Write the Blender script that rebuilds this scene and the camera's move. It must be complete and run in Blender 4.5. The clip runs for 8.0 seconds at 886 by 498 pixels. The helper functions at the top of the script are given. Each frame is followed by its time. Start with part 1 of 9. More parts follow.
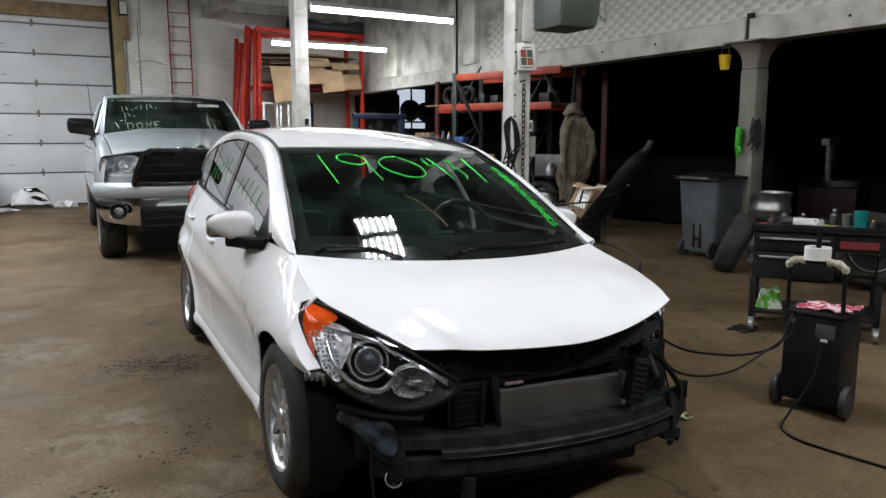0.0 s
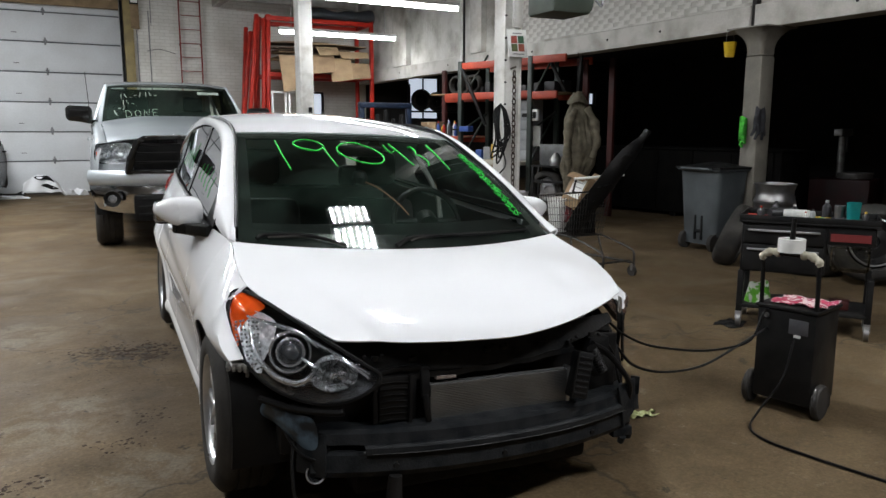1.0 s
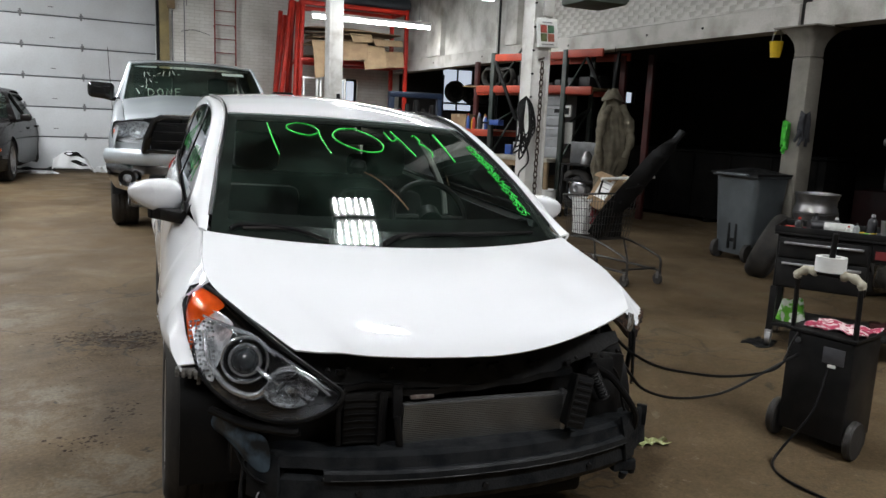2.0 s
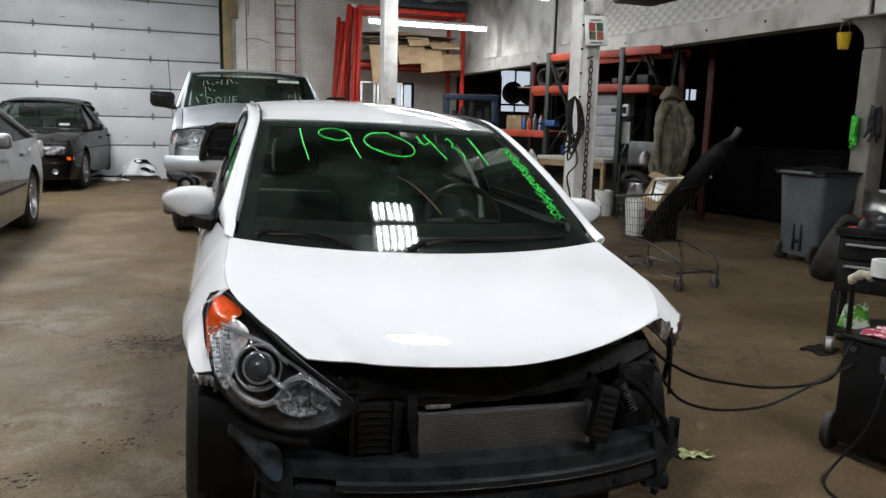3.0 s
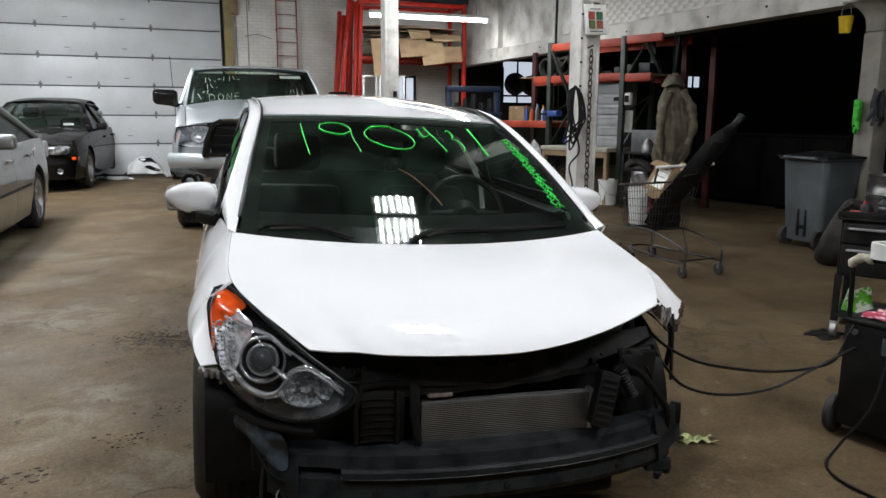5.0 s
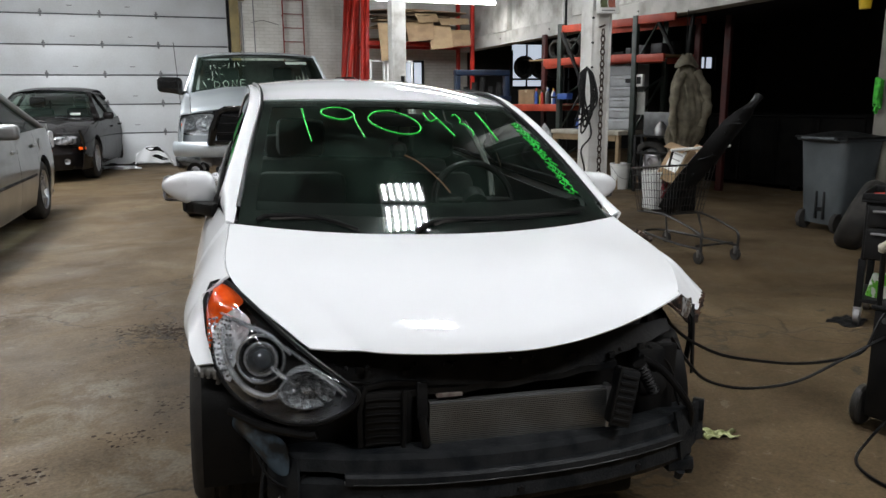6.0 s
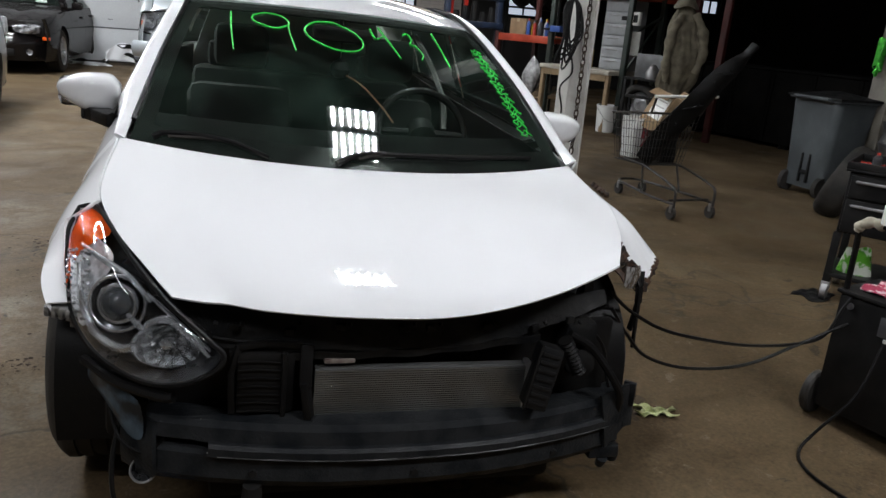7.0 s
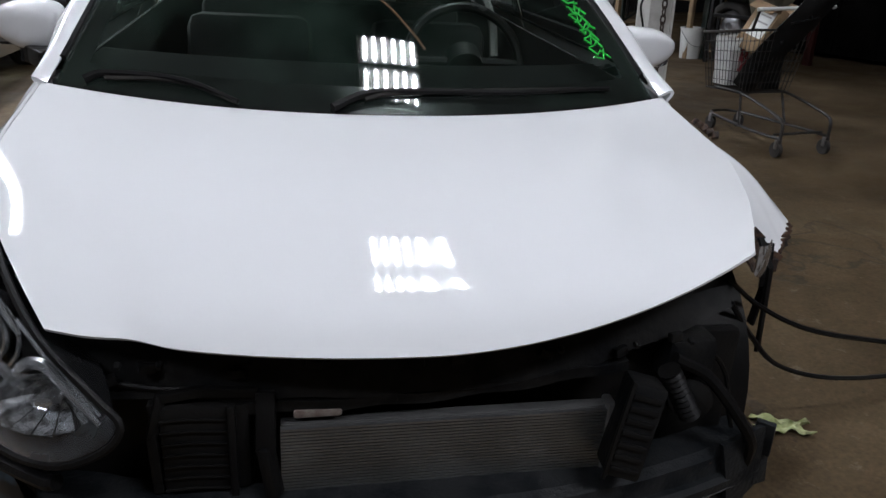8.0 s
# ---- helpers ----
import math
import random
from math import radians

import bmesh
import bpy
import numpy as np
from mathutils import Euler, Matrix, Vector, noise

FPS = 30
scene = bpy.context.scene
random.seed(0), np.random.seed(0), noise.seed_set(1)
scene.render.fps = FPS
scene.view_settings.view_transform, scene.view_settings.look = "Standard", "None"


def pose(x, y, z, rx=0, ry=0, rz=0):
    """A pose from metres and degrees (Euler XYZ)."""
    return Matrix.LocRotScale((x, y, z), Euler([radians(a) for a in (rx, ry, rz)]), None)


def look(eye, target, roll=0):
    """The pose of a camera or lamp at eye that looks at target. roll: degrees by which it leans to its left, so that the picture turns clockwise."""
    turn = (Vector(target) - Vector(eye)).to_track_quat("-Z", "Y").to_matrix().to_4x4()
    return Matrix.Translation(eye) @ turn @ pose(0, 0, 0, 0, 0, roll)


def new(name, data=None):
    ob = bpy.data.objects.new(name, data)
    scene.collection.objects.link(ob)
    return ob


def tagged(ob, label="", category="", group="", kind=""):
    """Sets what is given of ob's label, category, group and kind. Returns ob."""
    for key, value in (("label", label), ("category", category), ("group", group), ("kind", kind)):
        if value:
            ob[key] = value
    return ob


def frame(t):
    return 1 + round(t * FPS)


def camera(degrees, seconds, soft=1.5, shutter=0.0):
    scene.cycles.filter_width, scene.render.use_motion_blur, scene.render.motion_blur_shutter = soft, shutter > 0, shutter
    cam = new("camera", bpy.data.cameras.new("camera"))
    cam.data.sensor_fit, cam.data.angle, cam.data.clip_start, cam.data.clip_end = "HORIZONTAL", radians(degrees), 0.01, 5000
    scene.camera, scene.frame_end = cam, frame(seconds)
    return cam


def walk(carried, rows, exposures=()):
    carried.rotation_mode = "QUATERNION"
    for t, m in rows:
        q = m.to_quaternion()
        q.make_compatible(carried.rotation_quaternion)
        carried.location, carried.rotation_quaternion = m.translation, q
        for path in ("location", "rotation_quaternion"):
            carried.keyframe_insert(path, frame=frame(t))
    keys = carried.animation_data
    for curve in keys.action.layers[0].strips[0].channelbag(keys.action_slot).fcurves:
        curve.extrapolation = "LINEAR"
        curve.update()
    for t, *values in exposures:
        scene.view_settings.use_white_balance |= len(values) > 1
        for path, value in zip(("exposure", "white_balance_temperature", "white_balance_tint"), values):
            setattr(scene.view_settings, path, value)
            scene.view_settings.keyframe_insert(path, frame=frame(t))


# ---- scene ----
cam = camera(62.5, 8.0)
PATH = [
    (0, (-1.41, -2.595, 1.376), (-0.533, -0.822, 1.079), -0.1),
    (0.5, (-1.239, -2.655, 1.364), (-0.38, -0.876, 1.053), 0.0),
    (1, (-1.088, -2.636, 1.350), (-0.267, -0.840, 1.029), 0.1),
    (2.3, (-0.77, -2.399, 1.331), (-0.082, -0.554, 0.984), 3.9),
    (2.5, (-0.733, -2.4, 1.33), (-0.104, -0.535, 0.976), 3.7),
    (3, (-0.682, -2.419, 1.342), (-0.108, -0.534, 1.001), 1.4),
    (3.5, (-0.681, -2.428, 1.342), (-0.107, -0.539, 1.026), 0.9),
    (4, (-0.682, -2.439, 1.335), (-0.134, -0.545, 0.995), 0.8),
    (4.5, (-0.671, -2.44, 1.336), (-0.117, -0.551, 0.982), 0.6),
    (4.7, (-0.673, -2.452, 1.339), (-0.111, -0.566, 0.982), 0.4),
    (6, (-0.627, -2.327, 1.33), (-0.099, -0.44, 0.931), -0.5),
    (6.5, (-0.54, -2.198, 1.319), (0.045, -0.347, 0.837), -0.9),
    (6.8, (-0.42, -2.121, 1.32), (0.169, -0.294, 0.762), 2.4),
    (7, (-0.355, -2.08, 1.318), (0.208, -0.254, 0.73), 4.7),
    (7.3, (-0.271, -1.977, 1.292), (0.201, -0.143, 0.651), 2.4),
    (7.5, (-0.224, -1.853, 1.266), (0.187, -0.016, 0.593), 1.7),
    (7.8, (-0.153, -1.632, 1.228), (0.223, 0.206, 0.535), 0.8),
    (8, (-0.106, -1.482, 1.202), (0.257, 0.336, 0.45), 1.4),
]
walk(cam, [(t, look(eye, target, roll)) for t, eye, target, roll in PATH], exposures=[(0.0, 0.42, 6500, 10), (4.5, 0.44, 6500, 10), (6.0, 0.38, 6500, 10), (7.0, 0.25, 6450, 11), (7.5, 0.26, 6400, 11), (8.0, -0.03, 6200, 13)])

# ---- room frame: the walls stand a few degrees turned against the white car ----
ROOM = pose(0, 0, 0, 0, 0, 4.0)


def uv(u, v, z=0.0, rz=0.0):
    """A pose given in the room's own axes."""
    return ROOM @ pose(u, v, z, 0, 0, rz)


# ---- world and lights ----
world = bpy.data.worlds.new("world")
scene.world = world
world.use_nodes = True
sky = world.node_tree.nodes.new("ShaderNodeTexSky")
sky.sky_type, sky.sun_disc, sky.sun_elevation, sky.sun_rotation = "NISHITA", False, radians(30), radians(200)
world.node_tree.links.new(sky.outputs[0], world.node_tree.nodes["Background"].inputs[0])
world.node_tree.nodes["Background"].inputs[1].default_value = 0.12


def area_lamp(name, m, sx, sy, watts, colour):
    data = bpy.data.lights.new(name, "AREA")
    data.shape, data.size, data.size_y, data.energy, data.color = "RECTANGLE", sx, sy, watts, colour
    ob = new(name, data)
    ob.matrix_world = m
    return ob


# ---- materials ----
def material(name, colour, rough=0.5, metal=0.0, colour2=None, scale=6.0, detail=6.0, fine=60.0, bump=0.0, contrast=(0.35, 0.65),
             rough_var=0.1, coat=0.0, spec=0.5, emit=None, power=0.0):
    """A node material: two scales of noise mix two colours, roughness follows the coarse one, the fine one gives relief."""
    mt = bpy.data.materials.new(name)
    mt.use_nodes = True
    nt = mt.node_tree
    b = nt.nodes["Principled BSDF"]
    b.inputs["Metallic"].default_value = metal
    b.inputs["Roughness"].default_value = rough
    b.inputs["Specular IOR Level"].default_value = spec
    b.inputs["Coat Weight"].default_value = coat
    b.inputs["Coat Roughness"].default_value = 0.03
    tc = nt.nodes.new("ShaderNodeTexCoord")
    n1 = nt.nodes.new("ShaderNodeTexNoise")
    n1.inputs["Scale"].default_value, n1.inputs["Detail"].default_value = scale, detail
    nt.links.new(tc.outputs["Object"], n1.inputs["Vector"])
    ramp = nt.nodes.new("ShaderNodeValToRGB")
    ramp.color_ramp.elements[0].position, ramp.color_ramp.elements[1].position = contrast
    c2 = colour2 if colour2 else tuple(0.8 * c for c in colour)
    ramp.color_ramp.elements[0].color, ramp.color_ramp.elements[1].color = (*c2, 1), (*colour, 1)
    nt.links.new(n1.outputs["Fac"], ramp.inputs["Fac"])
    n2 = nt.nodes.new("ShaderNodeTexNoise")
    n2.inputs["Scale"].default_value, n2.inputs["Detail"].default_value = fine, 4
    nt.links.new(tc.outputs["Object"], n2.inputs["Vector"])
    mix = nt.nodes.new("ShaderNodeMix")
    mix.data_type, mix.blend_type = "RGBA", "OVERLAY"
    mix.inputs[0].default_value = 0.15
    nt.links.new(ramp.outputs["Color"], mix.inputs[6])
    nt.links.new(n2.outputs["Fac"], mix.inputs[7])
    nt.links.new(mix.outputs[2], b.inputs["Base Color"])
    mr = nt.nodes.new("ShaderNodeMapRange")
    mr.inputs[3].default_value, mr.inputs[4].default_value = max(0.02, rough - rough_var), min(1.0, rough + rough_var)
    nt.links.new(n1.outputs["Fac"], mr.inputs[0])
    nt.links.new(mr.outputs[0], b.inputs["Roughness"])
    if bump:
        bp = nt.nodes.new("ShaderNodeBump")
        bp.inputs["Strength"].default_value, bp.inputs["Distance"].default_value = bump, 0.005
        nt.links.new(n2.outputs["Fac"], bp.inputs["Height"])
        nt.links.new(bp.outputs["Normal"], b.inputs["Normal"])
    if emit:
        b.inputs["Emission Color"].default_value, b.inputs["Emission Strength"].default_value = (*emit, 1), power
    return mt


def glass_material(name, tint, dust=0.0, rough=0.02, ior=1.5, gloss=1.0):
    """Thin tinted glazing: clear film with a mirror-like coat, and a smeared film of dust."""
    mt = bpy.data.materials.new(name)
    mt.use_nodes = True
    nt = mt.node_tree
    out = nt.nodes["Material Output"]
    nt.nodes.remove(nt.nodes["Principled BSDF"])
    tr = nt.nodes.new("ShaderNodeBsdfTransparent")
    tr.inputs[0].default_value = (*tint, 1)
    gl = nt.nodes.new("ShaderNodeBsdfGlossy")
    gl.inputs["Roughness"].default_value = rough
    gl.inputs["Color"].default_value = (gloss, gloss, gloss, 1)
    fr = nt.nodes.new("ShaderNodeFresnel")
    fr.inputs[0].default_value = ior
    mx = nt.nodes.new("ShaderNodeMixShader")
    nt.links.new(fr.outputs[0], mx.inputs[0])
    if dust:
        df = nt.nodes.new("ShaderNodeBsdfDiffuse")
        df.inputs[0].default_value = (0.30, 0.52, 0.40, 1)
        tc = nt.nodes.new("ShaderNodeTexCoord")
        nz = nt.nodes.new("ShaderNodeTexNoise")
        nz.inputs["Scale"].default_value, nz.inputs["Detail"].default_value, nz.inputs["Distortion"].default_value = 3.0, 7, 0.8
        nt.links.new(tc.outputs["Object"], nz.inputs["Vector"])
        mr = nt.nodes.new("ShaderNodeMapRange")
        mr.inputs[1].default_value, mr.inputs[2].default_value, mr.inputs[3].default_value, mr.inputs[4].default_value = 0.42, 0.74, 0.12 * dust, 3.0 * dust
        nt.links.new(nz.outputs["Fac"], mr.inputs[0])
        film = nt.nodes.new("ShaderNodeMixShader")
        nt.links.new(mr.outputs[0], film.inputs[0])
        nt.links.new(tr.outputs[0], film.inputs[1])
        nt.links.new(df.outputs[0], film.inputs[2])
        tr = film
    nt.links.new(tr.outputs[0], mx.inputs[1])
    nt.links.new(gl.outputs[0], mx.inputs[2])
    nt.links.new(mx.outputs[0], out.inputs[0])
    return mt


def floor_material():
    """Worn brown concrete: broad patches, grain, oil spots, pale scuffs and cracks."""
    mt = bpy.data.materials.new("stained_concrete")
    mt.use_nodes = True
    nt = mt.node_tree
    b = nt.nodes["Principled BSDF"]
    tc = nt.nodes.new("ShaderNodeTexCoord")

    def noise_node(scale, detail=6.0, distort=0.0, rough=0.55):
        n = nt.nodes.new("ShaderNodeTexNoise")
        n.inputs["Scale"].default_value, n.inputs["Detail"].default_value = scale, detail
        n.inputs["Distortion"].default_value, n.inputs["Roughness"].default_value = distort, rough
        nt.links.new(tc.outputs["Object"], n.inputs["Vector"])
        return n.outputs["Fac"]

    def ramp(fac, p0, p1, c0=(0, 0, 0), c1=(1, 1, 1)):
        r = nt.nodes.new("ShaderNodeValToRGB")
        r.color_ramp.elements[0].position, r.color_ramp.elements[1].position = p0, p1
        r.color_ramp.elements[0].color, r.color_ramp.elements[1].color = (*c0, 1), (*c1, 1)
        nt.links.new(fac, r.inputs[0])
        return r.outputs[0]

    def mix(fac, a, c, mode="MIX"):
        m = nt.nodes.new("ShaderNodeMix")
        m.data_type, m.blend_type = "RGBA", mode
        for sock, v in ((m.inputs[0], fac), (m.inputs[6], a), (m.inputs[7], c)):
            if isinstance(v, (int, float)):
                sock.default_value = v
            elif isinstance(v, tuple):
                sock.default_value = (*v, 1)
            else:
                nt.links.new(v, sock)
        return m.outputs[2]

    def calc(op, a, c):
        m = nt.nodes.new("ShaderNodeMath")
        m.operation = op
        for sock, v in zip(m.inputs, (a, c)):
            if isinstance(v, (int, float)):
                sock.default_value = v
            else:
                nt.links.new(v, sock)
        return m.outputs[0]

    def patch(cx, cy, kx, ky, r0, r1):
        a = nt.nodes.new("ShaderNodeVectorMath")
        a.operation = "SUBTRACT"
        a.inputs[1].default_value = (cx, cy, 0)
        nt.links.new(tc.outputs["Object"], a.inputs[0])
        c = nt.nodes.new("ShaderNodeVectorMath")
        c.operation = "MULTIPLY"
        c.inputs[1].default_value = (kx, ky, 0)
        nt.links.new(a.outputs[0], c.inputs[0])
        d = nt.nodes.new("ShaderNodeVectorMath")
        d.operation = "LENGTH"
        nt.links.new(c.outputs[0], d.inputs[0])
        return ramp(calc("ADD", d.outputs["Value"], calc("MULTIPLY", noise_node(2.6, 8, 0.5, 0.7), 0.9)), r0, r1, (1, 1, 1), (0, 0, 0))

    broad = ramp(noise_node(0.5, 6, 0.5), 0.34, 0.68, (0.078, 0.054, 0.030), (0.152, 0.112, 0.066))
    mid = ramp(noise_node(2.1, 12, 0.35, 0.72), 0.34, 0.66, (0.55, 0.52, 0.48), (1.08, 1.06, 1.03))
    col = mix(0.8, broad, mid, "MULTIPLY")
    speck = ramp(noise_node(26, 8, 0.2, 0.8), 0.34, 0.62, (0.62, 0.60, 0.57), (1.12, 1.12, 1.12))
    col = mix(0.65, col, speck, "MULTIPLY")
    flecks = ramp(noise_node(9, 12, 0.5, 0.82), 0.585, 0.625)
    col = mix(calc("MULTIPLY", flecks, 0.40), col, (0.20, 0.175, 0.135))
    # abraded pale ground to the side of the white car
    worn = ramp(noise_node(4.6, 14, 0.7, 0.8), 0.44, 0.56)
    for px, py, kx, ky in ((-1.62, 2.90, 1.1, 1.3), (-1.30, 1.15, 1.5, 1.3), (-0.98, 0.45, 1.8, 2.0)):
        col = mix(calc("MULTIPLY", calc("MULTIPLY", patch(px, py, kx, ky, 0.75, 1.35), worn), 0.42), col, (0.20, 0.175, 0.135))
    # oil spots everywhere, dense in one spill beside the white car
    spot = ramp(noise_node(5.5, 10, 0.4, 0.75), 0.62, 0.66)
    col = mix(calc("MULTIPLY", spot, 0.75), col, (0.022, 0.018, 0.014))
    vm = nt.nodes.new("ShaderNodeVectorMath")
    vm.operation = "SUBTRACT"
    vm.inputs[1].default_value = (-0.88, 2.12, 0)
    nt.links.new(tc.outputs["Object"], vm.inputs[0])
    vs = nt.nodes.new("ShaderNodeVectorMath")
    vs.operation = "MULTIPLY"
    vs.inputs[1].default_value = (1.6, 3.4, 0)
    nt.links.new(vm.outputs[0], vs.inputs[0])
    ln = nt.nodes.new("ShaderNodeVectorMath")
    ln.operation = "LENGTH"
    nt.links.new(vs.outputs[0], ln.inputs[0])
    near = ramp(ln.outputs["Value"], 0.15, 1.25, (1, 1, 1), (0, 0, 0))
    crumbs = ramp(noise_node(13, 7, 0.9, 0.75), 0.50, 0.57)
    col = mix(calc("MULTIPLY", near, crumbs), col, (0.016, 0.013, 0.011))
    # cracks
    vo = nt.nodes.new("ShaderNodeTexVoronoi")
    vo.feature = "DISTANCE_TO_EDGE"
    vo.inputs["Scale"].default_value = 0.42
    wob = nt.nodes.new("ShaderNodeVectorMath")
    wob.operation = "ADD"
    wn = nt.nodes.new("ShaderNodeTexNoise")
    wn.inputs["Scale"].default_value, wn.inputs["Detail"].default_value = 2.2, 8
    nt.links.new(tc.outputs["Object"], wn.inputs["Vector"])
    nt.links.new(tc.outputs["Object"], wob.inputs[0])
    nt.links.new(wn.outputs["Color"], wob.inputs[1])
    nt.links.new(wob.outputs[0], vo.inputs["Vector"])
    crack = ramp(vo.outputs["Distance"], 0.002, 0.008, (1, 1, 1), (0, 0, 0))
    col = mix(calc("MULTIPLY", crack, 0.65), col, (0.03, 0.025, 0.02))
    grain = noise_node(70, 5)
    col = mix(0.22, col, ramp(grain, 0.3, 0.7), "OVERLAY")
    nt.links.new(col, b.inputs["Base Color"])
    mr = nt.nodes.new("ShaderNodeMapRange")
    mr.inputs[1].default_value, mr.inputs[2].default_value, mr.inputs[3].default_value, mr.inputs[4].default_value = 0.3, 0.7, 0.48, 0.82
    nt.links.new(noise_node(1.7, 8, 0.7), mr.inputs[0])
    nt.links.new(mr.outputs[0], b.inputs["Roughness"])
    b.inputs["Specular IOR Level"].default_value = 0.14
    bp = nt.nodes.new("ShaderNodeBump")
    bp.inputs["Strength"].default_value, bp.inputs["Distance"].default_value = 0.25, 0.006
    nt.links.new(calc("SUBTRACT", grain, calc("MULTIPLY", crack, 1.0)), bp.inputs["Height"])
    nt.links.new(bp.outputs["Normal"], b.inputs["Normal"])
    return mt


WHITE_PAINT = material("white_car_paint", (0.80, 0.81, 0.83), 0.65, 0.0, (0.80, 0.81, 0.83), 1.5, fine=900, coat=1.0, rough_var=0.0, spec=0.1)
SILVER_PAINT = material("silver_car_paint", (0.50, 0.54, 0.57), 0.36, 0.40, (0.45, 0.49, 0.52), 2, fine=400, coat=1.0, rough_var=0.03)
BLACK_PAINT = material("black_car_paint", (0.006, 0.005, 0.005), 0.5, 0.0, (0.009, 0.0075, 0.0075), 2, coat=0.5, rough_var=0.05, spec=0.02)
GREY_PAINT = material("grey_car_paint", (0.30, 0.30, 0.295), 0.3, 0.35, (0.17, 0.17, 0.17), 2, coat=1.0, rough_var=0.05)
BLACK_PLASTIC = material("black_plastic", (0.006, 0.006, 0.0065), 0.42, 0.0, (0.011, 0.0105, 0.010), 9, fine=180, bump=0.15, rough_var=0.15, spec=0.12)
DUSTY_BLACK = material("dusty_black_plastic", (0.0055, 0.006, 0.0068), 0.5, 0.0, (0.014, 0.0138, 0.0135), 14, fine=90, bump=0.35, rough_var=0.2, spec=0.12, contrast=(0.42, 0.62))
GLOSS_BLACK = material("gloss_black_trim", (0.01, 0.01, 0.01), 0.12, 0.0, (0.014, 0.014, 0.014), 8)
BAR_STEEL = material("black_coated_steel", (0.0075, 0.009, 0.011), 0.42, 0.1, (0.020, 0.0215, 0.023), 18, fine=120, bump=0.35, rough_var=0.2, spec=0.13, contrast=(0.44, 0.66))
RUBBER = material("tyre_rubber", (0.020, 0.019, 0.018), 0.75, 0.0, (0.038, 0.034, 0.030), 8, fine=120, bump=0.3, spec=0.3)
ALLOY = material("silver_alloy", (0.55, 0.56, 0.58), 0.3, 0.85, (0.42, 0.42, 0.43), 6)
STEEL = material("bare_steel", (0.36, 0.36, 0.37), 0.4, 0.9, (0.24, 0.23, 0.22), 7, fine=80, bump=0.1)
CHROME = material("chrome", (0.72, 0.73, 0.75), 0.1, 1.0, (0.6, 0.6, 0.62), 5, rough_var=0.05)
CLEAR_GLASS = glass_material("clear_car_glass", (0.74, 0.86, 0.79), 0.016)
# dark tint added to put shade into the pickup's cabin
CAB_SHADE_GLASS = glass_material("cab_shade_glass", (0.05, 0.055, 0.055))
SIDE_GLASS = glass_material("side_car_glass", (0.42, 0.52, 0.46), 0.02, 0.02, 1.35, 0.6)
LENS_GLASS = glass_material("headlamp_lens", (0.86, 0.88, 0.9))
# light and dark speckle in the colour imitates reflections from facets
GLINT_SPECKLED = material("glint_speckled_reflector", (0.62, 0.63, 0.64), 0.22, 0.75, (0.22, 0.225, 0.23), 60, contrast=(0.40, 0.56), rough_var=0.1)
STRIP = material("chrome_strip_metal", (0.80, 0.81, 0.83), 0.2, 0.85, (0.6, 0.61, 0.62), 20)
SIDE_PEN = material("thin_green_marker", (0.03, 0.40, 0.07), 0.6, 0.0, (0.02, 0.28, 0.05), 60)
DIM_LENS = material("dim_lamp_lens", (0.22, 0.22, 0.23), 0.18, 0.0, (0.05, 0.05, 0.052), 14, contrast=(0.40, 0.58), coat=1.0)
AMBER = material("amber_lens", (0.75, 0.10, 0.008), 0.15, 0.0, (0.6, 0.07, 0.005), 40, coat=1.0)
REFLECTOR = material("headlamp_reflector", (0.80, 0.81, 0.82), 0.32, 0.35, (0.38, 0.39, 0.40), 42, contrast=(0.40, 0.58))
DARK_BEZEL = material("headlamp_bezel", (0.07, 0.072, 0.076), 0.25, 0.7, (0.022, 0.023, 0.026), 9, coat=0.3)
INTERIOR = material("dark_cabin_fabric", (0.02, 0.02, 0.021), 0.85, 0.0, (0.012, 0.012, 0.013), 30, fine=200, bump=0.3)
GREEN_PEN = material("green_paint_marker", (0.03, 0.75, 0.08), 0.6, 0.0, (0.02, 0.55, 0.05), 60, emit=None)
CONCRETE_FLOOR = floor_material()
WHITE_WALL = material("white_painted_masonry", (0.76, 0.75, 0.71), 0.7, 0.0, (0.56, 0.54, 0.49), 1.4, detail=9, fine=40, bump=0.3, contrast=(0.25, 0.6))
def brick_relief(mt, depth):
    """Adds shallow painted-over brick courses to a wall that runs along x."""
    nt = mt.node_tree
    b = nt.nodes["Principled BSDF"]
    tc = nt.nodes.new("ShaderNodeTexCoord")
    sp = nt.nodes.new("ShaderNodeSeparateXYZ")
    cb = nt.nodes.new("ShaderNodeCombineXYZ")
    nt.links.new(tc.outputs["Object"], sp.inputs[0])
    nt.links.new(sp.outputs[0], cb.inputs[0])
    nt.links.new(sp.outputs[2], cb.inputs[1])
    br = nt.nodes.new("ShaderNodeTexBrick")
    br.inputs["Scale"].default_value = 1.0
    br.inputs["Brick Width"].default_value, br.inputs["Row Height"].default_value, br.inputs["Mortar Size"].default_value = 0.215, 0.072, 0.007
    br.inputs["Mortar Smooth"].default_value = 0.6
    br.inputs["Color1"].default_value, br.inputs["Color2"].default_value, br.inputs["Mortar"].default_value = (1, 1, 1, 1), (0.90, 0.89, 0.87, 1), (0.66, 0.64, 0.60, 1)
    nt.links.new(cb.outputs[0], br.inputs["Vector"])
    old = b.inputs["Base Color"].links[0].from_socket
    mx = nt.nodes.new("ShaderNodeMix")
    mx.data_type, mx.blend_type = "RGBA", "MULTIPLY"
    mx.inputs[0].default_value = depth
    nt.links.new(old, mx.inputs[6])
    nt.links.new(br.outputs["Color"], mx.inputs[7])
    nt.links.new(mx.outputs[2], b.inputs["Base Color"])


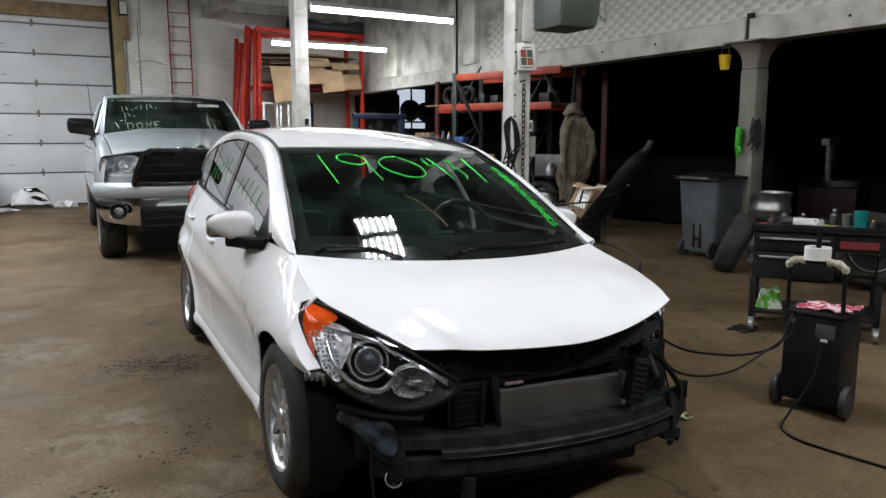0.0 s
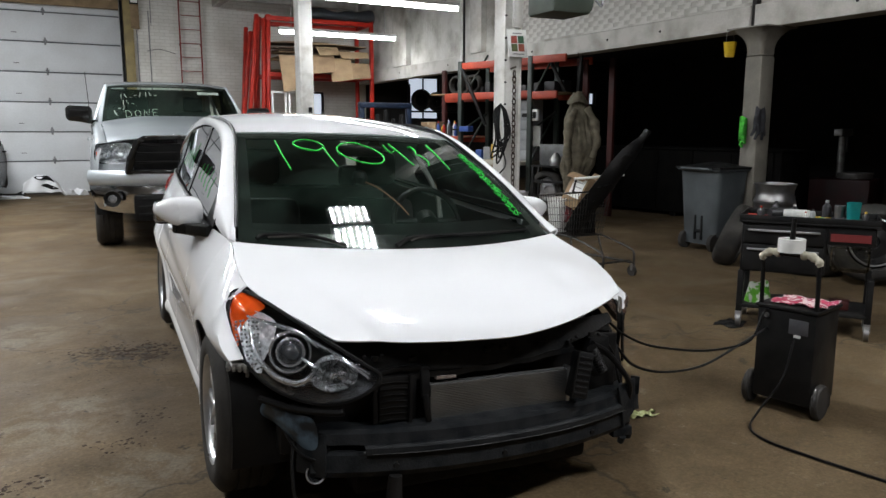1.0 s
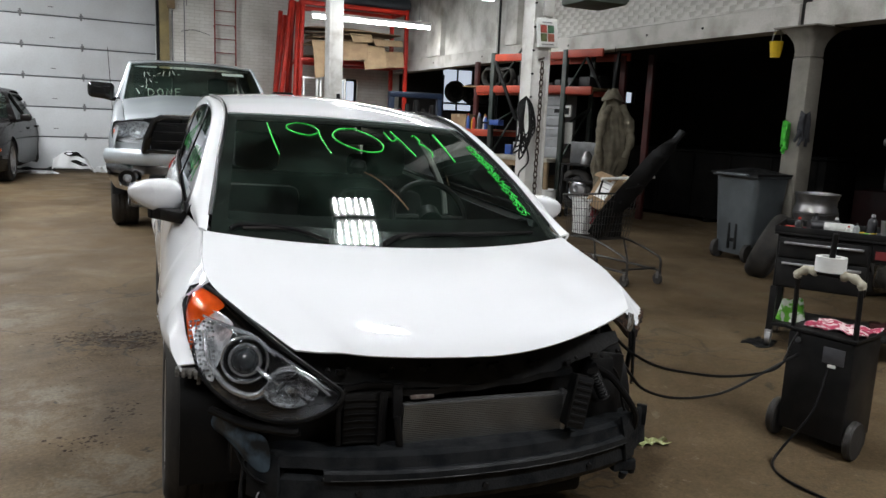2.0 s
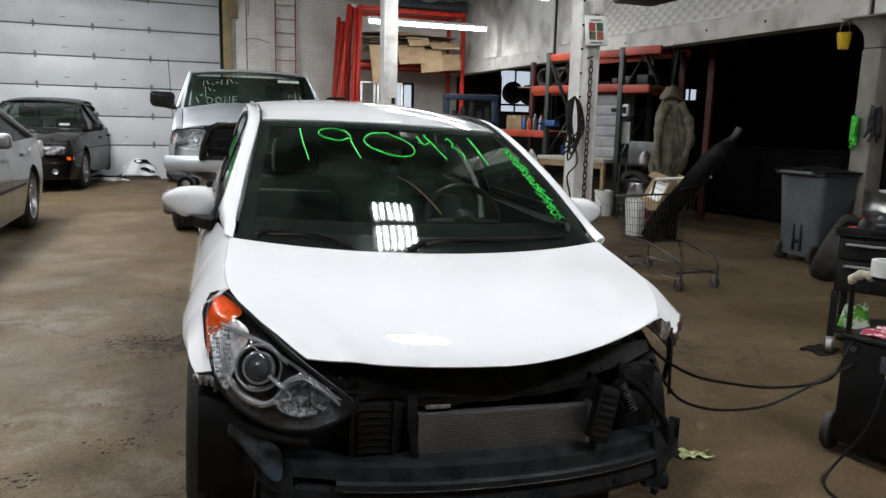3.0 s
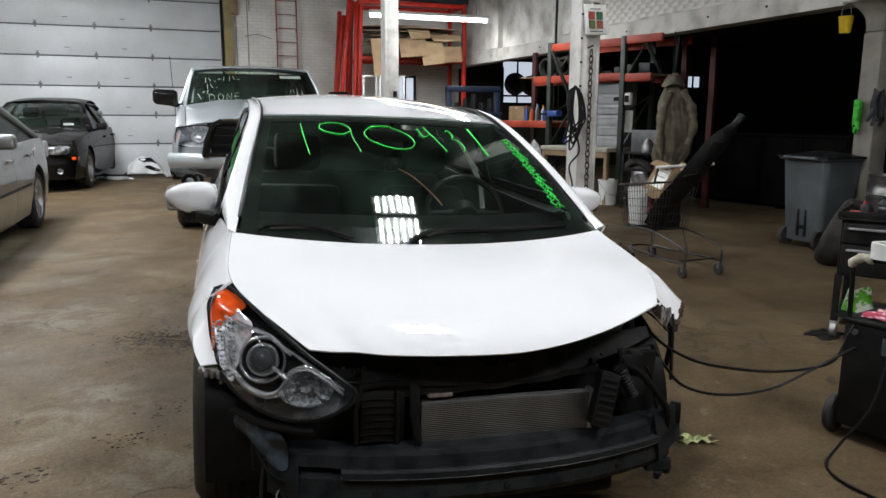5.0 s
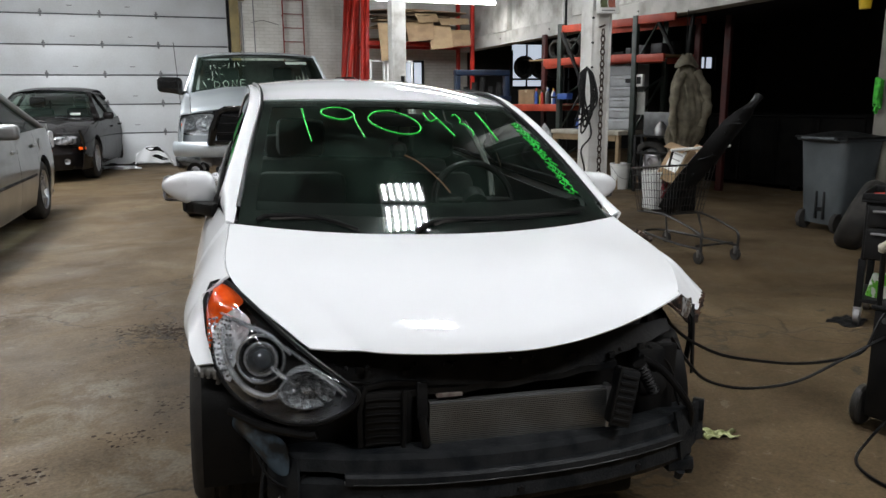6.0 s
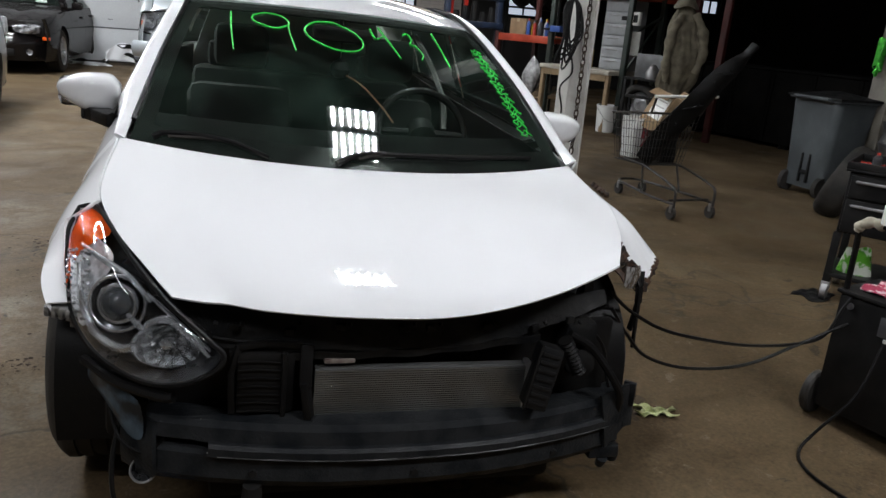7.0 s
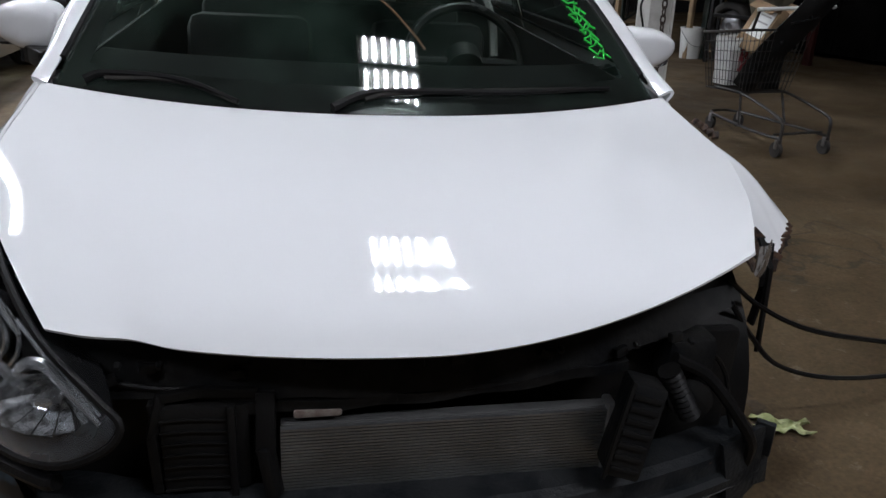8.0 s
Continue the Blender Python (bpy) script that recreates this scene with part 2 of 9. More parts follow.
brick_relief(WHITE_WALL, 0.7)
WHITE_BRICK = material("white_painted_brick", (0.56, 0.55, 0.51), 0.6, 0.0, (0.27, 0.25, 0.21), 2.6, detail=14, fine=45, bump=0.7, contrast=(0.30, 0.58))
BEAM_PAINT = material("white_painted_beam", (0.47, 0.455, 0.42), 0.6, 0.0, (0.25, 0.23, 0.19), 3.0, detail=12, fine=50, bump=0.3, contrast=(0.28, 0.55))
POST_PAINT = material("scuffed_white_post_paint", (0.62, 0.61, 0.58), 0.5, 0.0, (0.34, 0.31, 0.27), 5, detail=10, fine=60, bump=0.2, contrast=(0.22, 0.5))
CONCRETE_POST = material("grey_post_paint", (0.20, 0.186, 0.155), 0.7, 0.0, (0.115, 0.105, 0.088), 3, detail=8, fine=50, bump=0.3)
DOOR_PANEL = material("white_door_steel", (0.62, 0.64, 0.66), 0.4, 0.0, (0.54, 0.55, 0.56), 1.2, fine=30, rough_var=0.06)
UNSEEN_WALL = material("unseen_dark_brick", (0.16, 0.14, 0.12), 0.8, 0.0, (0.10, 0.085, 0.07), 2, fine=40, bump=0.3)
# near-black masonry: the unlit bay's shade is put into its colour
SHADED_WALL = material("shade_black_masonry", (0.018, 0.017, 0.016), 0.9, 0.0, (0.010, 0.009, 0.008), 2, fine=40, bump=0.3)
RAW_WOOD = material("aged_timber", (0.30, 0.21, 0.12), 0.7, 0.0, (0.19, 0.13, 0.07), 5, fine=70, bump=0.3)
YELLOW_TIMBER = material("yellowed_timber", (0.36, 0.28, 0.12), 0.65, 0.0, (0.24, 0.19, 0.09), 4, fine=60, bump=0.2)
# red paint with the fall-off of light towards the bay put into its colour
DIMMED_RED_STEEL = material("dimmed_red_steel", (0.065, 0.007, 0.005), 0.6, 0.0, (0.03, 0.004, 0.0035), 5, fine=70, bump=0.1)
DARK_CEILING = material("dark_ceiling_tone", (0.10, 0.09, 0.075), 0.8, 0.0, (0.05, 0.045, 0.038), 2.2, fine=40, bump=0.3)
RED_STEEL = material("red_painted_steel", (0.52, 0.028, 0.014), 0.45, 0.0, (0.36, 0.018, 0.010), 5, fine=70, bump=0.1, spec=0.3)
ORANGE_STEEL = material("orange_rack_steel", (0.42, 0.055, 0.022), 0.5, 0.0, (0.28, 0.032, 0.014), 5, fine=70, bump=0.1)
GREEN_STEEL = material("dark_green_steel", (0.02, 0.032, 0.026), 0.5, 0.2, (0.035, 0.04, 0.035), 6)
CARDBOARD = material("brown_cardboard", (0.27, 0.18, 0.10), 0.8, 0.0, (0.19, 0.12, 0.065), 6, fine=90, bump=0.15)
BLACK_STEEL = material("black_tool_steel", (0.009, 0.009, 0.0095), 0.42, 0.1, (0.018, 0.0175, 0.017), 8, fine=90, bump=0.05, spec=0.15)
GREY_BIN = material("grey_bin_plastic", (0.068, 0.078, 0.084), 0.5, 0.0, (0.040, 0.046, 0.050), 3, fine=60, bump=0.1)
TUBE_GLOW = material("lit_fluorescent_tube", (0.9, 0.93, 0.95), 0.4, emit=(0.93, 0.97, 1.0), power=26.0)
BAY_GLOW = material("lit_bay_tube", (0.9, 0.93, 0.95), 0.4, emit=(0.95, 0.98, 1.0), power=176.0)
DAYLIGHT = material("bright_window_pane", (0.8, 0.85, 0.9), 0.4, emit=(0.75, 0.85, 1.0), power=0.5)
WHITE_PLASTIC = material("white_plastic", (0.72, 0.72, 0.70), 0.4, 0.0, (0.62, 0.62, 0.6), 6)


# ---- mesh tools ----
def link(name, bm, mat, parent=None, label="", smooth=True, angle=40):
    """One mesh object out of a bmesh."""
    me = bpy.data.meshes.new(name)
    bm.to_mesh(me)
    bm.free()
    me.materials.append(mat)
    if smooth:
        me.polygons.foreach_set("use_smooth", [True] * len(me.polygons))
        me.set_sharp_from_angle(angle=radians(angle))
    ob = new(name, me)
    if parent:
        ob.parent = parent
    if label:
        ob["label"] = label
    return ob


def part(name, bm, mat, parent, label="", smooth=True, angle=40):
    return link(name, bm, mat, parent, label, smooth, angle)


def thing(name, m, label, category, group="", kind=""):
    ob = new(name)
    ob.empty_display_size = 0.1
    ob.matrix_world = m
    return tagged(ob, label, category, group, kind)


def box(bm, x0, x1, y0, y1, z0, z1, bevel=0.0, m=None, segments=2):
    """A box, its edges rounded by bevel, added to bm."""
    c = Matrix.Translation(((x0 + x1) / 2, (y0 + y1) / 2, (z0 + z1) / 2)) @ Matrix.Diagonal((x1 - x0, y1 - y0, z1 - z0, 1))
    vs = bmesh.ops.create_cube(bm, size=1.0, matrix=(m or Matrix()) @ c)["verts"]
    if bevel > 0:
        es = list({e for v in vs for e in v.link_edges})
        bmesh.ops.bevel(bm, geom=es, offset=bevel, segments=segments, profile=0.5, affect="EDGES")


def new_box(x0, x1, y0, y1, z0, z1, bevel=0.0, m=None):
    bm = bmesh.new()
    box(bm, x0, x1, y0, y1, z0, z1, bevel, m)
    return bm


def cone(bm, a, b, r0, r1=None, n=16, caps=True):
    """A round bar from a to b."""
    a, b = Vector(a), Vector(b)
    d = b - a
    m = Matrix.Translation((a + b) / 2) @ d.to_track_quat("Z", "Y").to_matrix().to_4x4()
    bmesh.ops.create_cone(bm, cap_ends=caps, segments=n, radius1=r0, radius2=r0 if r1 is None else r1, depth=d.length, matrix=m)


def tube(bm, pts, r, n=8, closed=False):
    """A pipe along a line of points."""
    pts = [Vector(p) for p in pts]
    rings, prev = [], None
    k = len(pts)
    for i, p in enumerate(pts):
        a = pts[(i - 1) % k] if closed or i > 0 else p
        c = pts[(i + 1) % k] if closed or i < k - 1 else p
        d = (c - a).normalized()
        if prev is None:
            prev = d.orthogonal().normalized()
        side = (prev - d * prev.dot(d))
        side = side.normalized() if side.length > 1e-6 else d.orthogonal().normalized()
        prev = side
        up = d.cross(side)
        rr = r(i / max(1, k - 1)) if callable(r) else r
        rings.append([bm.verts.new(p + rr * (math.cos(2 * math.pi * j / n) * side + math.sin(2 * math.pi * j / n) * up)) for j in range(n)])
    for i in range(k if closed else k - 1):
        A, B = rings[i], rings[(i + 1) % k]
        for j in range(n):
            bm.faces.new((A[j], A[(j + 1) % n], B[(j + 1) % n], B[j]))
    if not closed:
        bm.faces.new(rings[0][::-1])
        bm.faces.new(rings[-1])


def smooth_line(pts, steps=6):
    """A Catmull-Rom line through the points."""
    P = [Vector(p) for p in pts]
    P = [2 * P[0] - P[1]] + P + [2 * P[-1] - P[-2]]
    out = []
    for i in range(1, len(P) - 2):
        a, b, c, d = P[i - 1:i + 3]
        for s in range(steps):
            t = s / steps
            out.append(0.5 * (2 * b + (c - a) * t + (2 * a - 5 * b + 4 * c - d) * t * t + (3 * b - a - 3 * c + d) * t ** 3))
    out.append(P[-2])
    return out


def sheet(bm, f, nu, nv, thick=0.0):
    """A curved panel f(u, v), u and v from 0 to 1; thick gives it a back along its normals."""
    vs = [[bm.verts.new(f(i / nu, j / nv)) for j in range(nv + 1)] for i in range(nu + 1)]
    fs = [bm.faces.new((vs[i][j], vs[i + 1][j], vs[i + 1][j + 1], vs[i][j + 1])) for i in range(nu) for j in range(nv)]
    if thick:
        bm.normal_update()
        bmesh.ops.solidify(bm, geom=fs, thickness=thick)
    return fs


def lathe(bm, profile, n=32, m=None):
    """Turns (radius, height) points round the z axis."""
    m = m or Matrix()
    rings = [[bm.verts.new(m @ Vector((r * math.cos(2 * math.pi * j / n), r * math.sin(2 * math.pi * j / n), z))) for j in range(n)] for r, z in profile]
    for A, B in zip(rings, rings[1:]):
        for j in range(n):
            bm.faces.new((A[j], A[(j + 1) % n], B[(j + 1) % n], B[j]))


def bent(bm, pts, w, h):
    """A flat bar bent through points."""
    pts = [Vector(p) for p in pts]
    for a, b in zip(pts, pts[1:]):
        d = b - a
        m = Matrix.Translation((a + b) / 2) @ d.to_track_quat("X", "Z").to_matrix().to_4x4()
        box(bm, -d.length / 2 - h / 3, d.length / 2 + h / 3, -w / 2, w / 2, -h / 2, h / 2, min(w, h) * 0.2, m)


def dome(bm, rim, mid, bulge, rings=7, flat=0.0):
    """A pillow-shaped skin within a closed line of points."""
    mid, bulge = Vector(mid), Vector(bulge)
    n, last = len(rim), None
    for k in range(rings):
        t = k / rings
        ring = [bm.verts.new(Vector(p).lerp(mid, t) + bulge * (1 - (1 - t) ** 2)) for p in rim]
        if last:
            for i in range(n):
                bm.faces.new((last[i], last[(i + 1) % n], ring[(i + 1) % n], ring[i]))
        last = ring
    c = bm.verts.new(mid + bulge)
    for i in range(n):
        bm.faces.new((last[i], last[(i + 1) % n], c))
    bm.normal_update()
    if sum(f.normal.y for f in bm.faces) > 0:
        bmesh.ops.reverse_faces(bm, faces=bm.faces[:])


def lerp(x, xs, ys):
    return float(np.interp(x, xs, ys))


def ease(x, xs, ys):
    """A smooth line through a few known values."""
    if x <= xs[0]:
        return ys[0]
    for i in range(len(xs) - 1):
        if x <= xs[i + 1]:
            h = xs[i + 1] - xs[i]
            t = (x - xs[i]) / h
            m0 = (ys[i + 1] - ys[max(0, i - 1)]) / (xs[i + 1] - xs[max(0, i - 1)]) * h
            k = min(len(xs) - 1, i + 2)
            m1 = (ys[k] - ys[i]) / (xs[k] - xs[i]) * h
            return ((2 * t ** 3 - 3 * t * t + 1) * ys[i] + (t ** 3 - 2 * t * t + t) * m0 + (3 * t * t - 2 * t ** 3) * ys[i + 1] + (t ** 3 - t * t) * m1)
    return ys[-1]


def structure(name, bm, mat, label="", category="", room=True, smooth=False):
    ob = link(name, bm, mat, None, "", smooth)
    if room:
        ob.matrix_world = ROOM
    return tagged(ob, label, category, "", "structure")

# ---- the workshop: floor, walls, ceiling ----
FAR, SIDE, BACK, LEFT, OUT, TOP, BAY_TOP = 15.0, 5.9, -8.0, -10.0, 15.0, 5.2, 3.4
bm = new_box(LEFT - 0.3, OUT + 0.3, BACK - 0.3, FAR + 0.3, -0.3, 0.0)
structure("floor", bm, CONCRETE_FLOOR, "stained brown polished concrete workshop floor", "floor")
# far wall, with the opening of the vehicle door and a small window beside the rack
DOOR_L, DOOR_R, DOOR_H = -6.2, 0.40, 3.95
bm = bmesh.new()
box(bm, LEFT - 0.3, DOOR_L, FAR, FAR + 0.3, 0, TOP)
box(bm, DOOR_L, DOOR_R, FAR, FAR + 0.3, DOOR_H, TOP)
box(bm, DOOR_R, 4.42, FAR, FAR + 0.3, 0, TOP)
box(bm, 4.42, 4.95, FAR, FAR + 0.3, 0, 1.2)
box(bm, 4.42, 4.95, FAR, FAR + 0.3, 2.28, TOP)
box(bm, 4.95, SIDE + 0.15, FAR, FAR + 0.3, 0, TOP)
structure("wall_north", bm, WHITE_WALL, "white painted masonry wall with stains", "wall")
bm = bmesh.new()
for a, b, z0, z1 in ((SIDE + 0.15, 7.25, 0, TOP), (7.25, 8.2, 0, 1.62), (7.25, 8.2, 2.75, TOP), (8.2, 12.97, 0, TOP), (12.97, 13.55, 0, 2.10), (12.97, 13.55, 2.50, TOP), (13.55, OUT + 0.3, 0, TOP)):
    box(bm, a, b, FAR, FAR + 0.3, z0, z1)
structure("wall_bay_end", bm, SHADED_WALL, "masonry end wall of the unlit bay, blackened for its shade", "wall")
structure("wall_bay_side", new_box(OUT, OUT + 0.3, BACK, FAR, 0, BAY_TOP), SHADED_WALL, "masonry side wall of the unlit bay, blackened for its shade", "wall")
# walls out of view close the room; their dark colour cuts bounced light
structure("wall_west", new_box(LEFT - 0.3, LEFT, BACK, FAR, 0, TOP), UNSEEN_WALL, "unseen enclosing wall, kept dark to cut bounced light", "wall")
structure("wall_south", new_box(LEFT - 0.3, OUT + 0.3, BACK - 0.3, BACK, 0, TOP), UNSEEN_WALL, "unseen enclosing wall, kept dark to cut bounced light", "wall")
# ceiling out of view; dark tone chosen for dark reflections in glass
structure("ceiling", new_box(LEFT - 0.3, SIDE + 0.15, BACK - 0.3, FAR + 0.3, TOP, TOP + 0.2), DARK_CEILING, "dark ceiling out of view, toned for dark reflections", "ceiling")
structure("ceiling_bay", new_box(SIDE + 0.15, OUT + 0.3, BACK - 0.3, FAR + 0.3, BAY_TOP, BAY_TOP + 0.2), SHADED_WALL, "ceiling over the unlit bay, blackened for its shade", "ceiling")
structure("wall_over_beam", new_box(SIDE - 0.02, SIDE + 0.15, BACK, FAR, 2.74, TOP), WHITE_BRICK, "white painted brick wall above the long beam", "wall")
bm = bmesh.new()
box(bm, SIDE - 0.12, SIDE + 0.14, 3.24, FAR, 2.47, 2.73, 0.01)
box(bm, SIDE - 0.12, SIDE + 0.14, BACK, 3.18, 2.47, 2.73, 0.01)
structure("beam", bm, BEAM_PAINT, "long white painted beam over the open bay", "beam")

# dark box set into the open gap between the beams as its shade
structure("beam_gap_shade", new_box(SIDE - 0.09, SIDE + 0.10, 3.18, 3.24, 2.475, 2.80), SHADED_WALL, "dark box standing for shade in the gap between beams", "beam")

# lamps of the room, and strips added out of view as fill
def strip_light(m, length=2.5):
    ob = thing("fluorescent_light", m, "hanging twin fluorescent strip light, lit, some added out of view", "ceiling light", "strip lights")
    part("housing", new_box(-length / 2, length / 2, -0.07, 0.07, 0.0, 0.06, 0.01), WHITE_PLASTIC, ob)
    for k in (-1, 1):
        bm = bmesh.new()
        cone(bm, (k * 0.02, 0, -0.035), (k * (length / 2 - 0.02), 0, -0.035), 0.035, n=12)
        part("tube", bm, TUBE_GLOW, ob, "glowing fluorescent tube")
    for k in (-1, 1):
        bm = bmesh.new()
        cone(bm, (k * length * 0.4, 0, 0.06), (k * length * 0.4, 0, TOP - m.translation.z - 0.005), 0.006, n=6)
        part("rod", bm, STEEL, ob)
    return ob


for u, v, z in ((4.2, 11.9, 3.28), (3.7, 8.35, 3.36)):
    strip_light(uv(u, v, z, 0))
    area_lamp("strip_lamp", uv(u, v, z - 0.12), 2.4, 0.12, 35, (0.95, 0.98, 1.0))
# strips added out of view to brighten the door, parked cars and left floor
for u, v, watts in ((-3.2, 10.4, 225), (-3.7, 4.6, 185), (-3.4, 7.6, 175)):
    strip_light(uv(u, v, 4.6, 90 if u < -3.5 else 0))
    area_lamp("strip_lamp", uv(u, v, 4.48, 90 if u < -3.5 else 0), 2.4, 0.12, watts, (0.95, 0.98, 1.0))


def high_bay(m):
    """A six-tube fixture, open below."""
    ob = thing("high_bay_light", m, "hanging six-tube high-bay light, lit", "ceiling light", "high-bay lights")
    part("tray", new_box(-0.35, 0.35, -0.38, 0.38, 0.03, 0.08, 0.01), WHITE_PLASTIC, ob)
    for k in range(6):
        for y0, y1 in ((-0.34, -0.06), (0.06, 0.34)):
            bm = bmesh.new()
            cone(bm, (-0.275 + 0.11 * k, y0, 0.0), (-0.275 + 0.11 * k, y1, 0.0), 0.021, n=10)
            part("tube", bm, BAY_GLOW, ob)
    for y in (-0.36, 0.0, 0.36):
        part("end_bar", new_box(-0.34, 0.34, y - 0.02, y + 0.02, -0.02, 0.03, 0.004), DUSTY_BLACK, ob)
    for x in (-0.3, 0.3):
        bm = bmesh.new()
        cone(bm, (x, 0, 0.08), (x, 0, TOP - m.translation.z - 0.004), 0.005, n=6)
        part("wire", bm, STEEL, ob)


high_bay(pose(0.75, 1.50, 4.6))
# strips added out of view as fill from the front and left
for x, y, watts in ((-2.2, -3.4, 65), (2.6, -3.2, 130), (-3.9, 1.2, 25)):
    strip_light(pose(x, y, 4.6, 0, 0, 90 if x < -3.5 else 0))
    area_lamp("strip_lamp", pose(x, y, 4.48, 0, 0, 90 if x < -3.5 else 0), 2.4, 0.12, watts, (0.97, 0.98, 1.0))

# sectional vehicle door
door = thing("door_1", uv(0, FAR + 0.06), "white sectional overhead steel vehicle door, closed", "garage door", "", "structure")
zs = [0.03, 0.70, 1.31, 1.92, 2.53, 3.14, 3.74, DOOR_H]
for a, b in zip(zs, zs[1:]):
    bm = new_box(DOOR_L + 0.005, DOOR_R - 0.005, 0.0, 0.05, a + 0.006, b - 0.006, 0.008)
    part("panel", bm, DOOR_PANEL, door)

# ---- the white hatchback; x to its side, y from the front axle to the rear, z up ----
CAR = pose(0.045, 0.0, 0.0, 0, 2.0, 0)
car = thing("hatchback_car", CAR, "white hatchback with front bumper and one headlight missing", "car")


def arch(y, hub, r, hz=0.295):
    d = r * r - (y - hub) ** 2
    return hz + math.sqrt(d) if d > 0 else 0.0


def belt(y):
    return ease(y, [0.2, 0.75, 1.6, 2.6, 3.2], [0.905, 0.925, 0.965, 1.02, 1.05])


def side_x(y, z):
    """Half the body's width at a station and a height, with the crease that runs along the doors."""
    top = ease(y, [-0.35, -0.1, 0.05, 0.6, 1.5, 2.7, 3.1, 3.4], [0.80, 0.855, 0.868, 0.880, 0.884, 0.878, 0.84, 0.72])
    zs = [0.18, 0.24, 0.34, 0.50, 0.62, 0.75, 0.88, 1.05]
    fs = [-0.075, -0.05, -0.052, -0.030, 0.0, -0.022, -0.068, -0.14]
    crease = ease(y, [0.3, 0.8, 2.6, 3.3], [0.64, 0.68, 0.80, 0.84])
    dent = -0.016 * math.exp(-((z - crease + 0.07) / 0.05) ** 2) if y > 0.5 else 0.0
    flare = 0.0
    for hub in (0.06, 2.65):
        d = math.hypot(y - hub, z - 0.295)
        flare += 0.014 * math.exp(-((d - 0.35) / 0.045) ** 2)
    return top + ease(z, zs, fs) + dent + flare


def side_panel(name, y0, y1, low, high, n=24, rows=18, side=-1, lab="", bend=None):
    bm = bmesh.new()

    def f(a, b):
        y = y0(b) + (y1(b) - y0(b)) * a if callable(y0) else y0 + (y1 - y0) * a
        lo = max(low(y), arch(y, 0.06, 0.340), arch(y, 2.65, 0.345))
        z = lo + (high(y) - lo) * b
        p = Vector((side * side_x(y, z), y, z))
        return bend(p) if bend else p
    sheet(bm, f, n, rows)
    if side > 0:
        bmesh.ops.reverse_faces(bm, faces=bm.faces[:])
    bm.normal_update()
    bmesh.ops.solidify(bm, geom=bm.faces[:], thickness=0.006)
    return part(name, bm, WHITE_PAINT, car, lab)


def hood_edge(y):
    """The line where hood and fender meet, then the foot of the screen pillar."""
    b = min(1.0, max(0.0, (y + 0.488) / 0.773))
    x = ease(b, [0, 0.15, 0.35, 0.60, 1.0], [0.545, 0.612, 0.690, 0.752, 0.742]) + 0.0010
    z = ease(b, [0, 0.05, 0.15, 0.5, 1.0], [0.682, 0.692, 0.715, 0.778, 0.893])
    if y > 0.27:
        x, z = ease(y, [0.27, 0.46, 0.66], [0.747, 0.768, 0.797]), ease(y, [0.27, 0.46, 0.66], [0.893, 0.908, 0.919])
    return x, z


def shoulder(y):
    return ease(y, [-0.16, -0.06, 0.05, 0.28, 0.66], [0.64, 0.665, 0.665, 0.685, 0.73])


def fender(side, y0, lab=""):
    bm = bmesh.new()

    def f(a, b):
        y = y0 + (0.66 - y0) * a
        lo = max(0.22 if y > 0.3 else 0.565 if side < 0 else 0.53, arch(y, 0.06, 0.340))
        xe, ze = hood_edge(y)
        if side > 0:
            ze += 0.095 * max(0.0, 1 - (y + 0.488) / 0.773) ** 1.6 - 0.010
        elif y < -0.08:
            xe, ze = lerp(y, [-0.295, -0.19, -0.11, -0.08], [0.789, 0.813, 0.823, 0.818]), lerp(y, [-0.295, -0.19, -0.11, -0.08], [0.572, 0.642, 0.716, 0.745])
        zs = min(max(lo + 0.01, shoulder(y)), ze - 0.002)
        if b < 0.65:
            z = lo + (zs - lo) * b / 0.65
            p = Vector((side_x(max(y, -0.06), z) - 0.13 * max(0.0, -0.06 - y), y, z))
        else:
            t = (b - 0.65) / 0.35
            p0 = Vector((side_x(max(y, -0.06), zs) - 0.13 * max(0.0, -0.06 - y), y, zs))
            p1 = Vector((xe, y, ze))
            q = Vector((p0.x - 0.22 * (p0.x - p1.x), y, p0.z + 0.46 * (p1.z - p0.z)))
            p = p0 * (1 - t) ** 2 + 2 * q * t * (1 - t) + p1 * t * t
        p.x *= side
        return p
    sheet(bm, f, 60, 26)
    if side > 0:
        bmesh.ops.reverse_faces(bm, faces=bm.faces[:])
    bm.normal_update()
    bmesh.ops.solidify(bm, geom=bm.faces[:], thickness=0.006)
    part("fender", bm, WHITE_PAINT, car, lab)


fender(-1, -0.28)
fender(1, 0.195)


def flap_point(u, v):
    """Torn front end of the struck fender: a blade bent outwards from the hood's edge; u runs forwards, v from the outer edge inwards."""
    outer = Vector((ease(u, [0, 0.5, 1], [0.868, 0.960, 1.026]), ease(u, [0, 0.5, 1], [0.30, 0.18, 0.067]), ease(u, [0, 0.5, 1], [0.800, 0.722, 0.625])))
    inner = Vector((ease(u, [0, 0.5, 1], [0.775, 0.835, 0.940]), ease(u, [0, 0.5, 1], [0.20, 0.075, -0.020]), ease(u, [0, 0.5, 1], [0.765, 0.705, 0.552])))
    p = outer.lerp(inner, v)
    swell = math.sin(math.pi * v) * (0.55 + 0.45 * math.sin(math.pi * u))
    crease = 0.7 * math.exp(-((v - 0.42 - 0.1 * u) / 0.16) ** 2) * u
    return p + Vector((0.012, -0.016, 0.020)) * swell - Vector((0.0, -0.010, 0.012)) * crease


